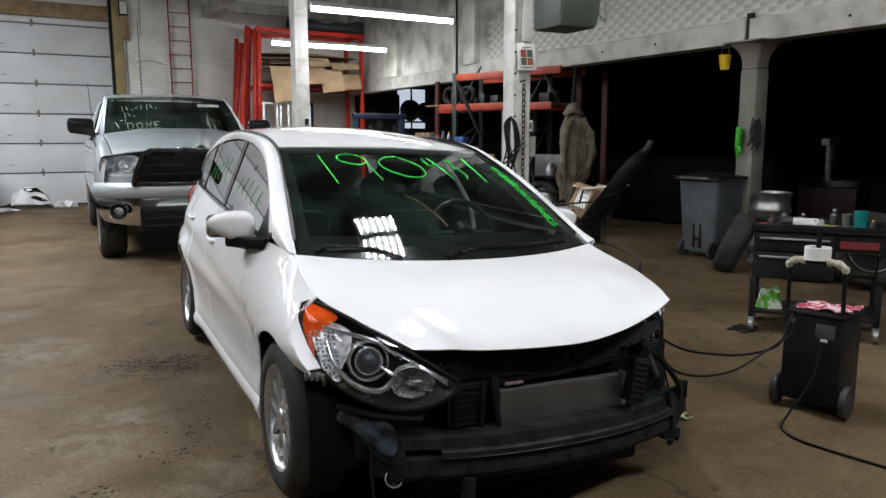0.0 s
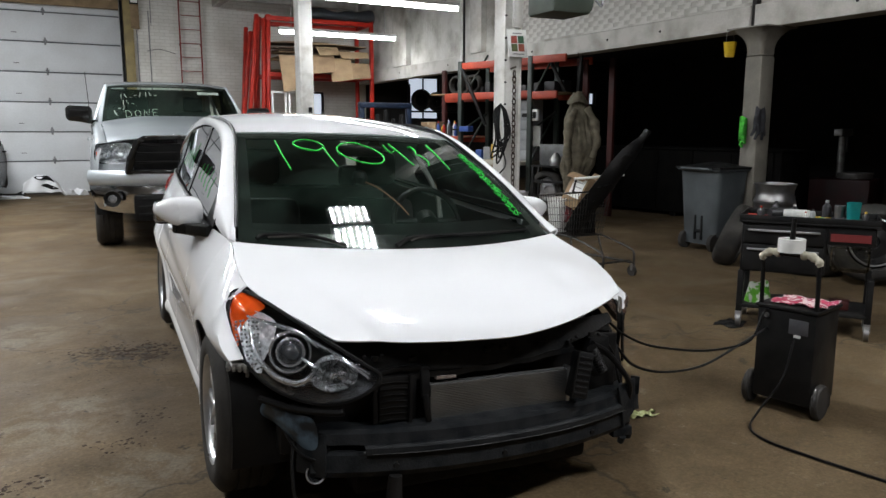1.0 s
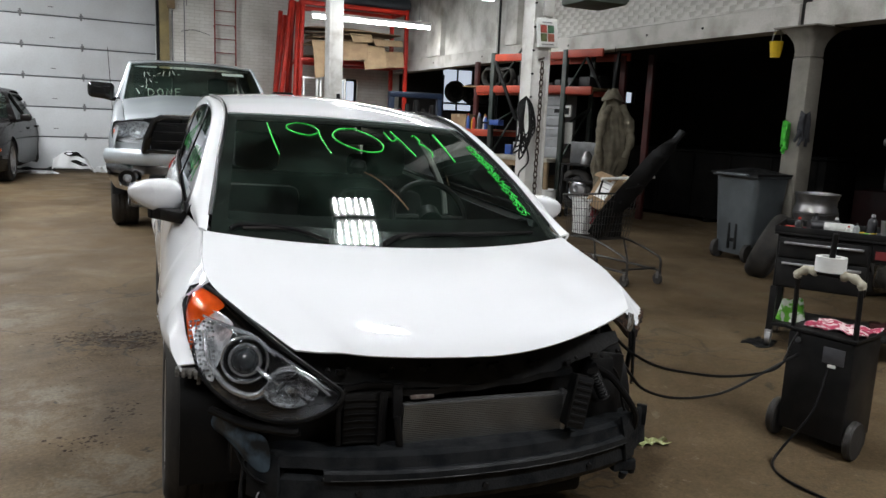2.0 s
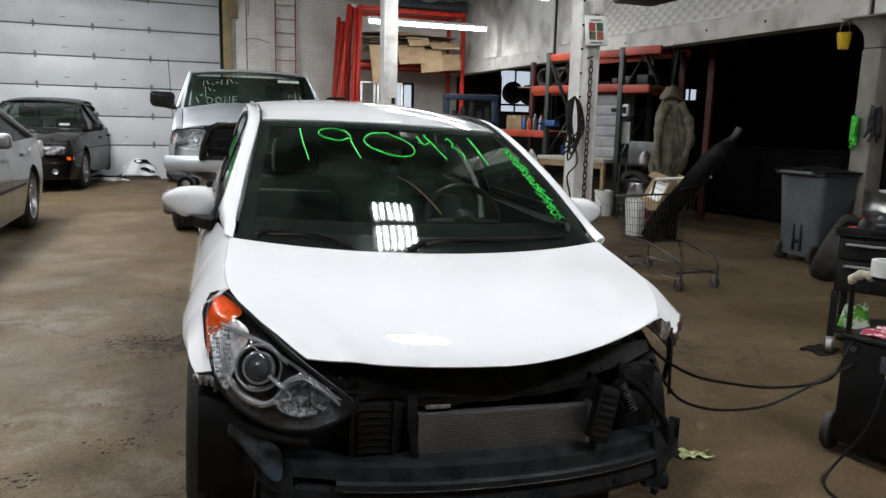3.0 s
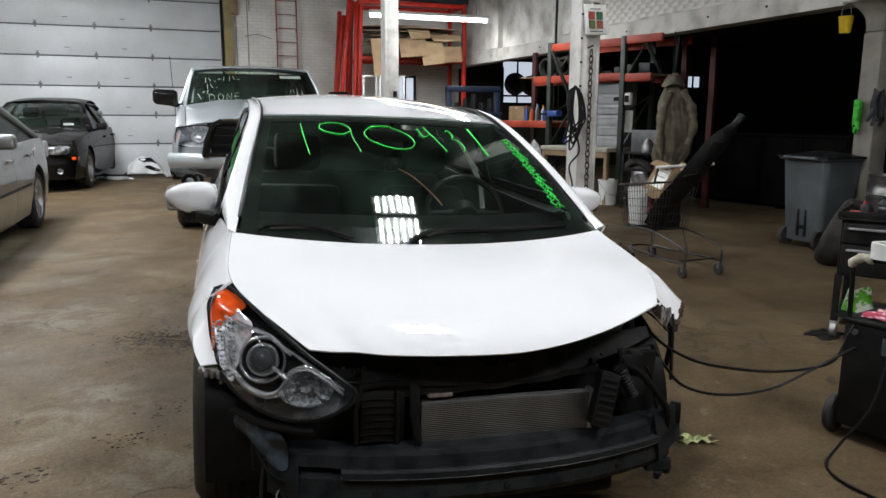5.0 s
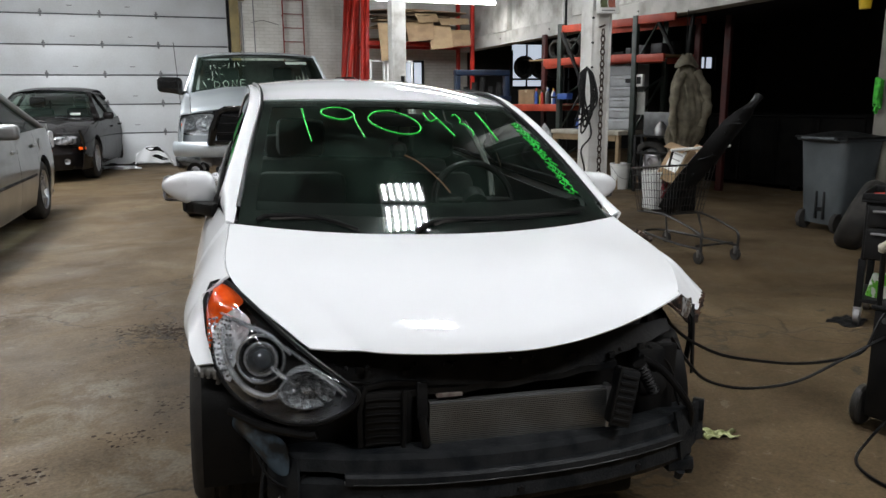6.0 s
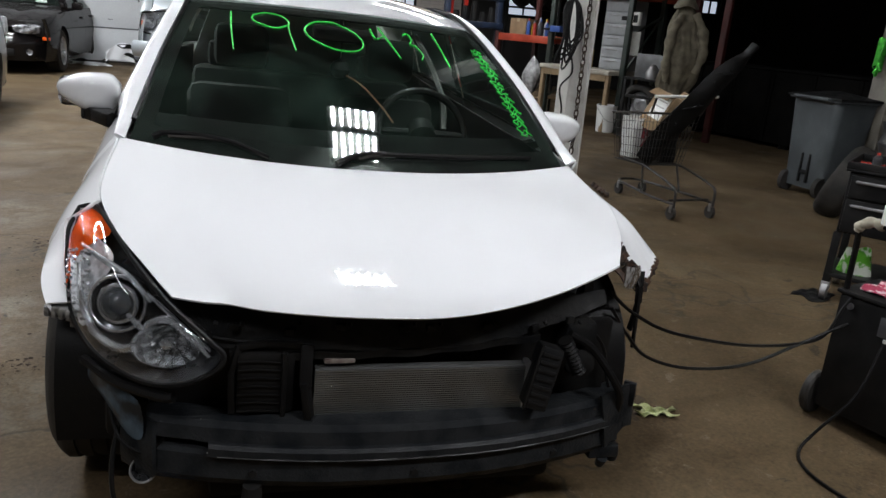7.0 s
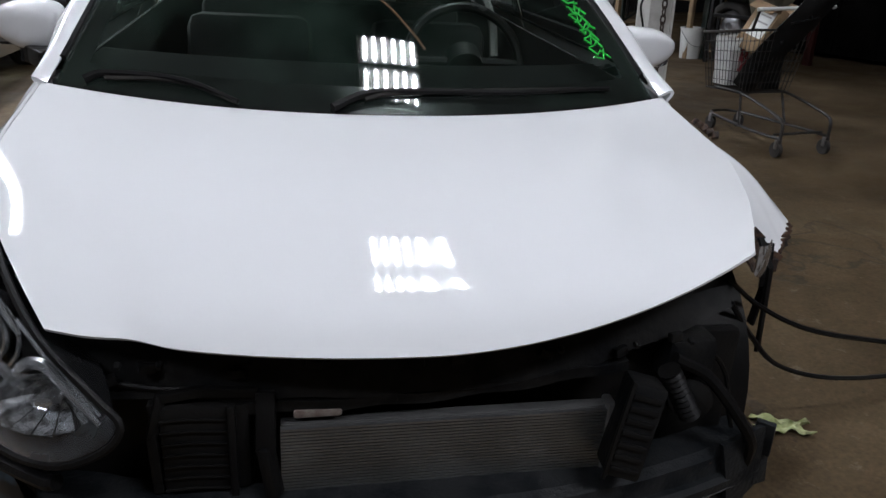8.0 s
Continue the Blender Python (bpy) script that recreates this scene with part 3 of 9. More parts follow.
bm = bmesh.new()
sheet(bm, flap_point, 26, 18, 0.004)
flap = part("fender_flap", bm, WHITE_PAINT, car, "crumpled front end of the fender bent outwards", angle=50)
bm = bmesh.new()
sheet(bm, lambda u, v: flap_point(u, 0.0) + Vector((-0.055 * v, 0.035 * v, -0.135 * v * (1 - 0.45 * u))), 20, 6, 0.004)
part("flap_side", bm, WHITE_PAINT, flap)
TORN = material("torn_rusty_edge", (0.10, 0.055, 0.035), 0.8, 0.1, (0.018, 0.013, 0.011), 45, fine=140, bump=0.5, contrast=(0.4, 0.6))
rng = random.Random(41)
bm = bmesh.new()
for k in range(16):
    u = 0.34 + 0.66 * k / 15
    p = flap_point(u, 1.0)
    q = 0.010 + 0.016 * rng.random()
    box(bm, -q, q, -0.004, 0.004, -q * 0.8, q * 0.8, 0.001, Matrix.Translation(p + Vector((-0.006, -0.004, -0.006))) @ Matrix.Rotation(rng.uniform(-1, 1), 4, "Y") @ Matrix.Rotation(rng.uniform(-0.6, 0.6), 4, "Z"), 1)
for k in range(9):
    p = flap_point(1.0, k / 8)
    q = 0.006 + 0.010 * rng.random()
    box(bm, -q, q, -0.003, 0.003, -q, q, 0.001, Matrix.Translation(p + Vector((0, -0.004, -0.005))) @ Matrix.Rotation(rng.uniform(-1, 1), 4, "Y"), 1)
part("torn_rim", bm, TORN, flap, "rusty torn rim of the fender")
bm = bmesh.new()
sheet(bm, lambda u, v: flap_point(0.30 + 0.70 * u, 1.0).lerp(Vector((0.72 + 0.02 * u, -0.02 - 0.24 * u, 0.715 - 0.055 * u)), v) + Vector((0, 0.03, -0.035 - 0.01 * math.sin(9 * u + 4 * v))), 12, 6, 0.004)
part("torn_inner", bm, TORN, flap, "dark torn metal under the hood's edge")
bm = bmesh.new()
for k in range(5):
    box(bm, -0.012, 0.012, -0.008, 0.008, -0.009, 0.009, 0.002, pose(0.885 + 0.008 * k, 0.335 - 0.012 * k, 0.818 - 0.006 * k, 20 * k, 30, 15 * k))
part("torn_nib", bm, TORN, flap)
for s in (-1, 1):
    side_panel("front_door", 0.666, 1.72, lambda y: 0.24, belt, 22, 22, s)
    side_panel("rear_door", 1.727, 2.60, lambda y: 0.24, belt, 36, 22, s)
    side_panel("quarter_panel", 2.607, 3.40, lambda y: 0.28, belt, 32, 18, s)
    bm = bmesh.new()
    sheet(bm, lambda a, b: Vector((s * (side_x(0.4 + 1.9 * a, 0.24) - 0.004 + 0.010 * math.sin(math.pi * b)), 0.42 + 1.86 * a, 0.17 + 0.068 * b)), 12, 5, 0.01)
    part("sill", bm, WHITE_PAINT, car)
    for y in (1.58, 2.47):
        z = 0.80 + 0.05 * (y - 1.6)
        bm = bmesh.new()
        x = side_x(y, z) + 0.022
        tube(bm, smooth_line([(s * (x - 0.03), y - 0.10, z), (s * x, y - 0.075, z), (s * x, y + 0.075, z + 0.006), (s * (x - 0.03), y + 0.10, z + 0.006)], 4), 0.012, 8)
        part("door_handle", bm, WHITE_PAINT, car)


def hood_point(a, b):
    """The hood; a across from -1 to 1, b from the front edge to the cowl. Its struck corner stands up."""
    w = ease(b, [0, 0.15, 0.35, 0.60, 1.0], [0.545, 0.612, 0.690, 0.752, 0.742])
    yf = -0.488 - 0.118 * (1 - abs(a) ** 2.2)
    if a < 0:
        yf += 0.012 * math.exp(-((a + 0.78) / 0.08) ** 2)
    yb = 0.285 - 0.175 * (1 - a * a)
    y = yf + (yb - yf) * b
    zc = ease(b, [0, 0.05, 0.15, 0.5, 1.0], [0.678, 0.706, 0.738, 0.818, 0.868])
    ze = ease(b, [0, 0.05, 0.15, 0.5, 1.0], [0.682, 0.692, 0.715, 0.778, 0.893])
    z = ze + (zc - ze) * (1 - abs(a) ** 2.4)
    z += 0.006 * math.exp(-((abs(a) - 0.62) / 0.22) ** 2) * math.sin(math.pi * min(1, b * 1.1))
    if a > 0:
        z += 0.095 * a ** 1.6 * (1 - b) ** 1.6
        z -= 0.010 * math.exp(-((a - 0.62) / 0.10) ** 2 - ((b - 0.35) / 0.16) ** 2)
    return Vector((a * w, y, z))


bm = bmesh.new()
sheet(bm, lambda u, v: hood_point(2 * u - 1, v), 64, 44)
bm.normal_update()
bmesh.ops.solidify(bm, geom=bm.faces[:], thickness=0.005)
part("hood", bm, WHITE_PAINT, car, "glossy white hood, dented at one front corner", angle=60)


def shield_point(a, b, lift=0.0):
    """The windscreen; a from -1 to 1, b from the cowl to the roof."""
    w = 0.715 + (0.585 - 0.715) * b
    k = 1 - a * a
    y = (0.285 - 0.175 * k) * (1 - b) + (1.18 - 0.165 * k) * b
    z = 0.893 - 0.020 * k * (1 - b) + (1.318 - 0.893) * b + 0.035 * math.sin(math.pi * b) + 0.014 * b * k
    return Vector((a * w, y - 0.4 * lift, z + 0.9 * lift))


# glass, with its black printed border
bm = bmesh.new()
sheet(bm, lambda u, v: shield_point(2 * u - 1, v), 36, 24)
glass = part("windscreen", bm, CLEAR_GLASS, car, "windscreen with green marker writing")
glass.visible_shadow = False
for name, f in (("lower", lambda u, v: shield_point(2 * u - 1, 0.0 + 0.085 * v, -0.006)), ("upper", lambda u, v: shield_point(2 * u - 1, 0.93 + 0.07 * v, -0.006)),
                ("left", lambda u, v: shield_point(-1 + 0.075 * u, v, -0.006)), ("right", lambda u, v: shield_point(1 - 0.075 * u, v, -0.006))):
    bm = bmesh.new()
    sheet(bm, f, 30, 12, 0.002)
    part("glass_border", bm, GLOSS_BLACK, car, "black printed border of the windscreen")
# cowl and wipers
bm = bmesh.new()
sheet(bm, lambda u, v: shield_point((2 * u - 1) * 0.99, -0.035 + 0.05 * v, -0.012 + 0.004 * v), 30, 4, 0.006)
part("cowl", bm, BLACK_PLASTIC, car)


def on_glass(pts, lift):
    return [shield_point(a, b, lift) for a, b in pts]


for pts in ([(-0.91, 0.015), (-0.85, 0.045), (-0.62, 0.052), (-0.44, 0.005)], [(-0.16, 0.004), (-0.06, 0.048), (0.09, 0.060), (0.45, 0.052), (0.82, 0.044)]):
    bm = bmesh.new()
    line = smooth_line(on_glass(pts, 0.007), 6)
    tube(bm, line, lambda t: 0.011 - 0.006 * t, 6)
    wiper = part("wiper", bm, BLACK_PLASTIC, car)
    bm = bmesh.new()
    tube(bm, smooth_line(on_glass([(pts[1][0], pts[1][1] - 0.012), pts[2], pts[-1]], 0.004), 6), 0.006, 5)
    part("blade", bm, RUBBER, wiper)

# marker writing on the glass: strokes in unit cells, x to the right, y down
DIGIT = {
    "1": [[(0.30, 0.0), (0.42, 0.45), (0.62, 1.0)]],
    "9": [[(0.84, 0.34), (0.55, 0.46), (0.12, 0.34), (0.02, 0.16), (0.25, 0.02), (0.60, 0.04), (0.84, 0.22), (0.86, 0.5), (1.0, 1.0)]],
    "0": [[(0.55, 0.02), (0.20, 0.08), (0.0, 0.36), (0.12, 0.68), (0.50, 0.92), (0.85, 0.90), (1.0, 0.66), (0.90, 0.34), (0.55, 0.02)]],
    "4": [[(0.05, 0.08), (0.18, 0.42), (0.66, 0.28)], [(0.48, 0.0), (0.72, 0.45), (1.0, 0.98)]],
    "3": [[(0.12, 0.15), (0.50, 0.10), (0.62, 0.32), (0.34, 0.48), (0.72, 0.56), (0.95, 0.82), (0.70, 1.0)]],
}
CELLS = [("1", -0.772, 0.870, 0.197, 0.328), ("9", -0.585, 0.895, 0.265, 0.31), ("0", -0.265, 0.870, 0.343, 0.265), ("4", 0.145, 0.865, 0.145, 0.262), ("3", 0.362, 0.860, 0.09, 0.25), ("1", 0.615, 0.872, -0.03, 0.30)]
for k, a0, b0, wa, hb in CELLS:
    for stroke in DIGIT[k]:
        bm = bmesh.new()
        tube(bm, smooth_line(on_glass([(a0 + wa * x, b0 - hb * y) for x, y in stroke], 0.003), 6), lambda t: 0.0040 - 0.0012 * t, 5)
        part("painted_digit", bm, GREEN_PEN, glass, "hand-painted green number")
rng = random.Random(5)
for i in range(16):
    b = 0.735 - i * 0.0365
    a0 = 0.838 - 0.0006 * i
    w = 0.070 + 0.022 * rng.random()
    j = [rng.uniform(-0.014, 0.014) for _ in range(5)]
    bm = bmesh.new()
    tube(bm, on_glass([(a0 + 0.01 + j[0], b + 0.012), (a0 + 0.35 * w, b - 0.012 + j[1]), (a0 + 0.62 * w, b + 0.010 + j[2]), (a0 + w, b - 0.020 + j[3])], 0.003), 0.0027, 5)
    tube(bm, on_glass([(a0 + 0.10 * w, b - 0.022), (a0 + 0.55 * w, b - 0.026 + j[4]), (a0 + 0.85 * w, b + 0.004)], 0.003), 0.0024, 5)
    part("painted_bar", bm, GREEN_PEN, glass, "green painted mark")


def roof_point(a, b):
    k = 1 - a * a
    y = 1.187 - 0.165 * k + b * (1.98 + 0.165 * k)
    w = ease(b, [0, 0.4, 1], [0.585, 0.60, 0.52])
    z = ease(b, [0, 0.15, 0.45, 0.8, 1.0], [1.320, 1.362, 1.412, 1.400, 1.365]) + (0.014 + 0.03 * min(1, 4 * b)) * k
    return Vector((a * w, y, z))


bm = bmesh.new()
sheet(bm, lambda u, v: roof_point(2 * u - 1, v), 32, 30)
bm.normal_update()
bmesh.ops.solidify(bm, geom=bm.faces[:], thickness=0.01)
part("roof", bm, WHITE_PAINT, car)
bm = bmesh.new()
sheet(bm, lambda u, v: roof_point(1.98 * u - 0.99, v) + Vector((0, 0, -0.035)), 12, 12, 0.004)
part("headliner", bm, INTERIOR, car)


def glass_edge(y):
    """Upper edge of the side windows."""
    return ease(y, [0.52, 0.80, 1.2, 1.7, 2.3, 2.75, 2.95], [0.965, 1.12, 1.275, 1.348, 1.345, 1.27, 1.14])


def green_x(y, z):
    lo = belt(y)
    return side_x(y, lo) - 0.012 - (side_x(y, lo) - 0.612) * max(0.0, (z - lo)) / 0.44


for s in (-1, 1):
    # roof side, from the screen's foot over the doors to the tail
    def pillar(a, b):
        y = ease(a, [0, 0.18, 0.40, 0.60, 0.82, 1.0], [0.275, 0.72, 1.20, 1.75, 2.5, 3.16])
        zi = ease(y, [0.275, 0.72, 1.19, 1.7, 2.4, 3.16], [0.893, 1.128, 1.322, 1.394, 1.398, 1.352])
        xi = ease(y, [0.275, 0.72, 1.19, 2.0, 3.16], [0.728, 0.662, 0.598, 0.61, 0.53])
        zo = ease(y, [0.275, 0.40, 0.52, 0.80, 1.2, 1.7, 2.3, 2.75, 3.16], [0.888, 0.906, 0.952, 1.117, 1.278, 1.350, 1.348, 1.275, 1.12])
        xo = max(green_x(y, zo) + 0.012, xi + 0.012)
        if y < 0.60:
            xo = min(xo, hood_edge(y)[0] + 0.002)
        p = Vector((xi, y, zi)).lerp(Vector((xo, y, zo)), b)
        swell = 0.022 * math.sin(math.pi * b)
        return Vector((s * (p.x + swell * 0.8), p.y - 0.25 * swell, p.z + swell * 0.75))
    bm = bmesh.new()
    sheet(bm, pillar, 48, 8, 0.008)
    part("roof_pillar", bm, WHITE_PAINT, car)
    bm = bmesh.new()
    tube(bm, [Vector((s * ease(y, [0.30, 0.72, 1.19, 2.0, 3.16], [0.722, 0.656, 0.592, 0.604, 0.52]), y, ease(y, [0.30, 0.72, 1.19, 1.7, 2.4, 3.16], [0.900, 1.131, 1.326, 1.397, 1.399, 1.354]) + 0.002)) for y in np.linspace(0.36, 3.1, 40)], 0.009, 6)
    part("roof_seal", bm, BLACK_PLASTIC, car)
    for name, y0, y1 in (("side_window", 0.72, 1.66), ("side_window", 1.75, 2.55)):
        bm = bmesh.new()

        def pane(a, b):
            y = y0 + (y1 - y0) * a
            z = belt(y) + 0.012 + (glass_edge(y) - 0.02 - belt(y)) * b
            return Vector((s * (green_x(y, z) + 0.002), y, z))
        sheet(bm, pane, 16, 8)
        win = part(name, bm, SIDE_GLASS, car, "side window with green marker writing")
        win.visible_shadow = False
        if s < 0:
            for i in range(5):
                bm = bmesh.new()
                u = 0.22 + 0.14 * i
                tube(bm, [pane(u, 0.72 - 0.05 * i) + Vector((-0.0015, 0, 0)), pane(u + 0.05, 0.45 - 0.03 * i) + Vector((-0.0015, 0, 0)), pane(u + 0.02, 0.28) + Vector((-0.0015, 0, 0))], 0.0012, 5)
                part("painted_bar", bm, SIDE_PEN, win, "green painted mark")
    for name, y0, y1 in (("corner_trim", 0.50, 0.715), ("centre_pillar", 1.665, 1.745), ("rear_pillar", 2.555, 2.95)):
        bm = bmesh.new()
        sheet(bm, lambda a, b: Vector((s * (green_x(y0 + (y1 - y0) * a, belt(y0 + (y1 - y0) * a) + 0.005 + (glass_edge(y0 + (y1 - y0) * a) - belt(y0 + (y1 - y0) * a)) * b)), y0 + (y1 - y0) * a,
                                       belt(y0 + (y1 - y0) * a) + 0.005 + (glass_edge(y0 + (y1 - y0) * a) - belt(y0 + (y1 - y0) * a)) * b)), 8, 6, 0.006)
        part(name, bm, BLACK_PLASTIC if name == "corner_trim" else GLOSS_BLACK, car)
    bm = bmesh.new()
    tube(bm, [Vector((s * (side_x(y, belt(y)) - 0.002), y, belt(y) + 0.006)) for y in np.linspace(0.52, 2.95, 24)], 0.009, 6)
    part("window_seal", bm, BLACK_PLASTIC, car)
    # trim inside the doors
    bm = bmesh.new()
    sheet(bm, lambda a, b: Vector((s * (side_x(0.3 + 2.9 * a, 0.3) - 0.09 - 0.02 * b), 0.3 + 2.9 * a, 0.25 + (belt(0.3 + 2.9 * a) - 0.26) * b)), 12, 4, 0.01)
    part("door_trim", bm, INTERIOR, car)
    # outside mirror
    cx, cy, cz = s * 0.898, 0.745, 0.960
    bm = bmesh.new()

    def shell(u, v):
        th, ph = 2 * math.pi * u, math.pi * v
        q = Vector((math.sin(ph) * math.cos(th), -math.cos(ph), math.sin(ph) * math.sin(th)))
        e = 0.66
        o = 0.5 + 0.5 * s * q.x
        q = Vector((math.copysign(abs(q.x) ** (0.85 if s * q.x > 0 else 0.42), q.x), math.copysign(abs(q.y) ** e, q.y), math.copysign(abs(q.z) ** e, q.z)))
        ln = 0.104 - 0.010 * q.z * q.z
        hz = 0.078 * (1.0 - 0.52 * o ** 1.6)
        yy = 0.075 * q.y if q.y < 0 else 0.035 * q.y
        return Vector((cx + ln * q.x, cy + yy + 0.03 * abs(q.x) * (1 if s * q.x > 0 else 0.3), cz + hz * q.z + 0.014 * o))
    sheet(bm, shell, 28, 16)
    bmesh.ops.remove_doubles(bm, verts=bm.verts[:], dist=1e-5)
    mirror = part("mirror", bm, WHITE_PAINT, car, "white door mirror housing")
    bm = bmesh.new()
    sheet(bm, lambda u, v: Vector((cx - s * (-0.015 + 0.145 * u), cy - 0.035 + 0.070 * v + 0.012 * u, cz - 0.054 - 0.034 * u ** 1.3 - 0.006 * math.sin(math.pi * v))), 10, 6, 0.030)
    part("mirror_foot", bm, BLACK_PLASTIC, mirror, "black mirror foot")
    bm = bmesh.new()
    bent(bm, [(cx - s * 0.01, cy + 0.005, cz - 0.066), (s * 0.845, 0.665, 0.898), (s * 0.785, 0.545, 0.902)], 0.075, 0.046)
    part("mirror_neck", bm, BLACK_PLASTIC, mirror)
    bm = bmesh.new()
    box(bm, cx - 0.10, cx + 0.10, cy + 0.034, cy + 0.042, cz - 0.05, cz + 0.05, 0.02)
    part("mirror_glass", bm, CHROME, mirror)

# tail
bm = bmesh.new()
sheet(bm, lambda u, v: Vector(((2 * u - 1) * ease(v, [0, 0.4, 1], [0.52, 0.66, 0.74]), 3.17 + 0.24 * v - 0.06 * (2 * u - 1) ** 2, 1.362 - 1.1 * v)), 16, 14, 0.008)
part("hatch", bm, WHITE_PAINT, car)
bm = bmesh.new()
sheet(bm, lambda u, v: Vector(((2 * u - 1) * ease(v, [0, 1], [0.46, 0.58]), 3.182 + 0.084 * v - 0.05 * (2 * u - 1) ** 2 + 0.012, 1.33 - 0.32 * v)), 12, 6)
part("rear_window", bm, SIDE_GLASS, car)
RED_LENS = material("red_lens", (0.4, 0.02, 0.015), 0.15, coat=1.0)
for s in (-1, 1):
    bm = bmesh.new()
    sheet(bm, lambda u, v: Vector((s * (side_x(3.0 + 0.30 * u, 0.90) + 0.002), 3.0 + 0.30 * u, 0.86 + (0.07 + 0.09 * u) * v)), 8, 4, 0.01)
    part("tail_lamp", bm, RED_LENS, car)


def wheel(parent, x, y, s, r=0.315, w=0.20, spokes=5, turn=0.0, rim=None):
    wh = new("wheel")
    wh.parent = parent
    wh.matrix_local = pose(x, y, r) @ pose(0, 0, 0, 0, 0, turn) @ pose(0, 0, 0, 0, 90 * s, 0)
    bm = bmesh.new()
    prof = [(r * 0.66, -w / 2), (r * 0.70, -w / 2 - 0.008), (r * 0.86, -w / 2 - 0.010), (r * 0.95, -w * 0.46), (r * 0.985, -w * 0.40)]
    for k in range(4):
        x0 = -w * 0.36 + k * w * 0.2
        prof += [(r, x0), (r, x0 + w * 0.13), (r * 0.978, x0 + w * 0.14), (r * 0.978, x0 + w * 0.19)]
    prof = prof[:-2] + [(r * 0.985, w * 0.40), (r * 0.95, w * 0.46), (r * 0.86, w / 2 + 0.010), (r * 0.70, w / 2 + 0.008), (r * 0.66, w / 2)]
    lathe(bm, prof, 48)
    part("tyre", bm, RUBBER, wh)
    bm = bmesh.new()
    lathe(bm, [(r * 0.67, -w / 2), (r * 0.675, w * 0.44), (r * 0.665, w * 0.52), (r * 0.64, w * 0.50), (r * 0.61, w * 0.40), (r * 0.585, w * 0.1), (r * 0.57, -w * 0.15), (0.01, -w * 0.15)], 48)
    for k in range(spokes):
        a = 2 * math.pi * k / spokes
        for d in (-0.5, 0.5):
            m = Matrix.Rotation(a, 4, "Z") @ Matrix.Translation((0, d * 0.045, 0)) @ Matrix.Rotation(d * 0.35, 4, "Z")
            box(bm, 0.035, r * 0.625, -0.0125, 0.0125, w * 0.26, w * 0.42, 0.006, m)
    cone(bm, (0, 0, w * 0.1), (0, 0, w * 0.42), 0.062, 0.056, 24)
    cone(bm, (0, 0, w * 0.42), (0, 0, w * 0.45), 0.032, 0.028, 20)
    part("rim", bm, rim or ALLOY, wh, "silver alloy rim with split spokes")
    bm = bmesh.new()
    cone(bm, (0, 0, -w * 0.12), (0, 0, -w * 0.05), 0.14, n=32)
    part("brake_disc", bm, STEEL, wh)
    return wh


for y in (0.06, 2.65):
    for s in (-1, 1):
        wheel(car, 0.705 if s > 0 and y < 1 else s * 0.757, y, s, 0.302)
# wheel houses and underside
for y in (0.06, 2.65):
    for s in (-1, 1):
        bm = bmesh.new()
        sheet(bm, lambda a, b: Vector((s * (0.56 + (0.205 if s > 0 and y < 1 else 0.27) * b), y + 0.338 * math.cos(math.pi * (1.18 * a - 0.09)), 0.30 + 0.338 * math.sin(math.pi * (1.18 * a - 0.09)))), 24, 4, 0.006)
        part("wheel_liner", bm, BLACK_PLASTIC, car)
bm = new_box(-0.66, 0.66, 0.42, 2.25, 0.17, 0.30, 0.03)
box(bm, -0.55, 0.55, -0.36, 0.45, 0.19, 0.60, 0.03)
box(bm, -0.55, 0.55, 2.2, 3.3, 0.25, 0.60, 0.03)
part("underbody", bm, BLACK_PLASTIC, car)
bm = new_box(-0.70, 0.70, 0.36, 0.42, 0.25, 0.86, 0.01)
part("bulkhead", bm, BLACK_PLASTIC, car)

# cabin
bm = bmesh.new()
sheet(bm, lambda u, v: Vector(((2 * u - 1) * 0.70, 0.30 - 0.165 * (1 - (2 * u - 1) ** 2) + 0.50 * v, 0.872 + 0.055 * math.sin(1.6 * v) - 0.20 * max(0, v - 0.75) * 2)), 24, 16, 0.02)
part("dashboard", bm, material("dusty_dashboard", (0.008, 0.009, 0.0085), 0.85, 0.0, (0.005, 0.0055, 0.0055), 12, fine=150, bump=0.2, spec=0.03), car, "dark dashboard")
for x in (-0.37, 0.37):
    seat = new("front_seat")
    seat.parent = car
    seat.matrix_local = pose(x, 1.35, 0.30)
    bm = new_box(-0.26, 0.26, -0.28, 0.26, 0.0, 0.20, 0.06)
    part("cushion", bm, INTERIOR, seat)
    bm = new_box(-0.25, 0.25, 0.18, 0.32, 0.12, 0.72, 0.06, pose(0, 0, 0, -14, 0, 0))
    part("backrest", bm, INTERIOR, seat)
    bm = new_box(-0.13, 0.13, 0.36, 0.46, 0.72, 0.93, 0.045)
    part("headrest", bm, INTERIOR, seat)
bm = new_box(-0.62, 0.62, 2.25, 2.45, 0.35, 0.98, 0.05)
for x in (-0.42, 0.42):
    box(bm, x - 0.12, x + 0.12, 2.30, 2.40, 0.97, 1.12, 0.04)
part("rear_seat", bm, INTERIOR, car)
bm = bmesh.new()
ring = [Vector((0.34 + 0.185 * math.cos(t), 0.86 + 0.07 * math.sin(t), 0.89 + 0.165 * math.sin(t))) for t in np.linspace(0, 2 * math.pi, 32, endpoint=False)]
tube(bm, ring, 0.016, 8, closed=True)
for t in (0.0, math.pi, -math.pi / 2):
    cone(bm, (0.34, 0.87, 0.89), (0.34 + 0.18 * math.cos(t), 0.86 + 0.07 * math.sin(t), 0.89 + 0.16 * math.sin(t)), 0.02, 0.012, 8)
cone(bm, (0.34, 0.84, 0.87), (0.34, 0.90, 0.90), 0.06, n=16)
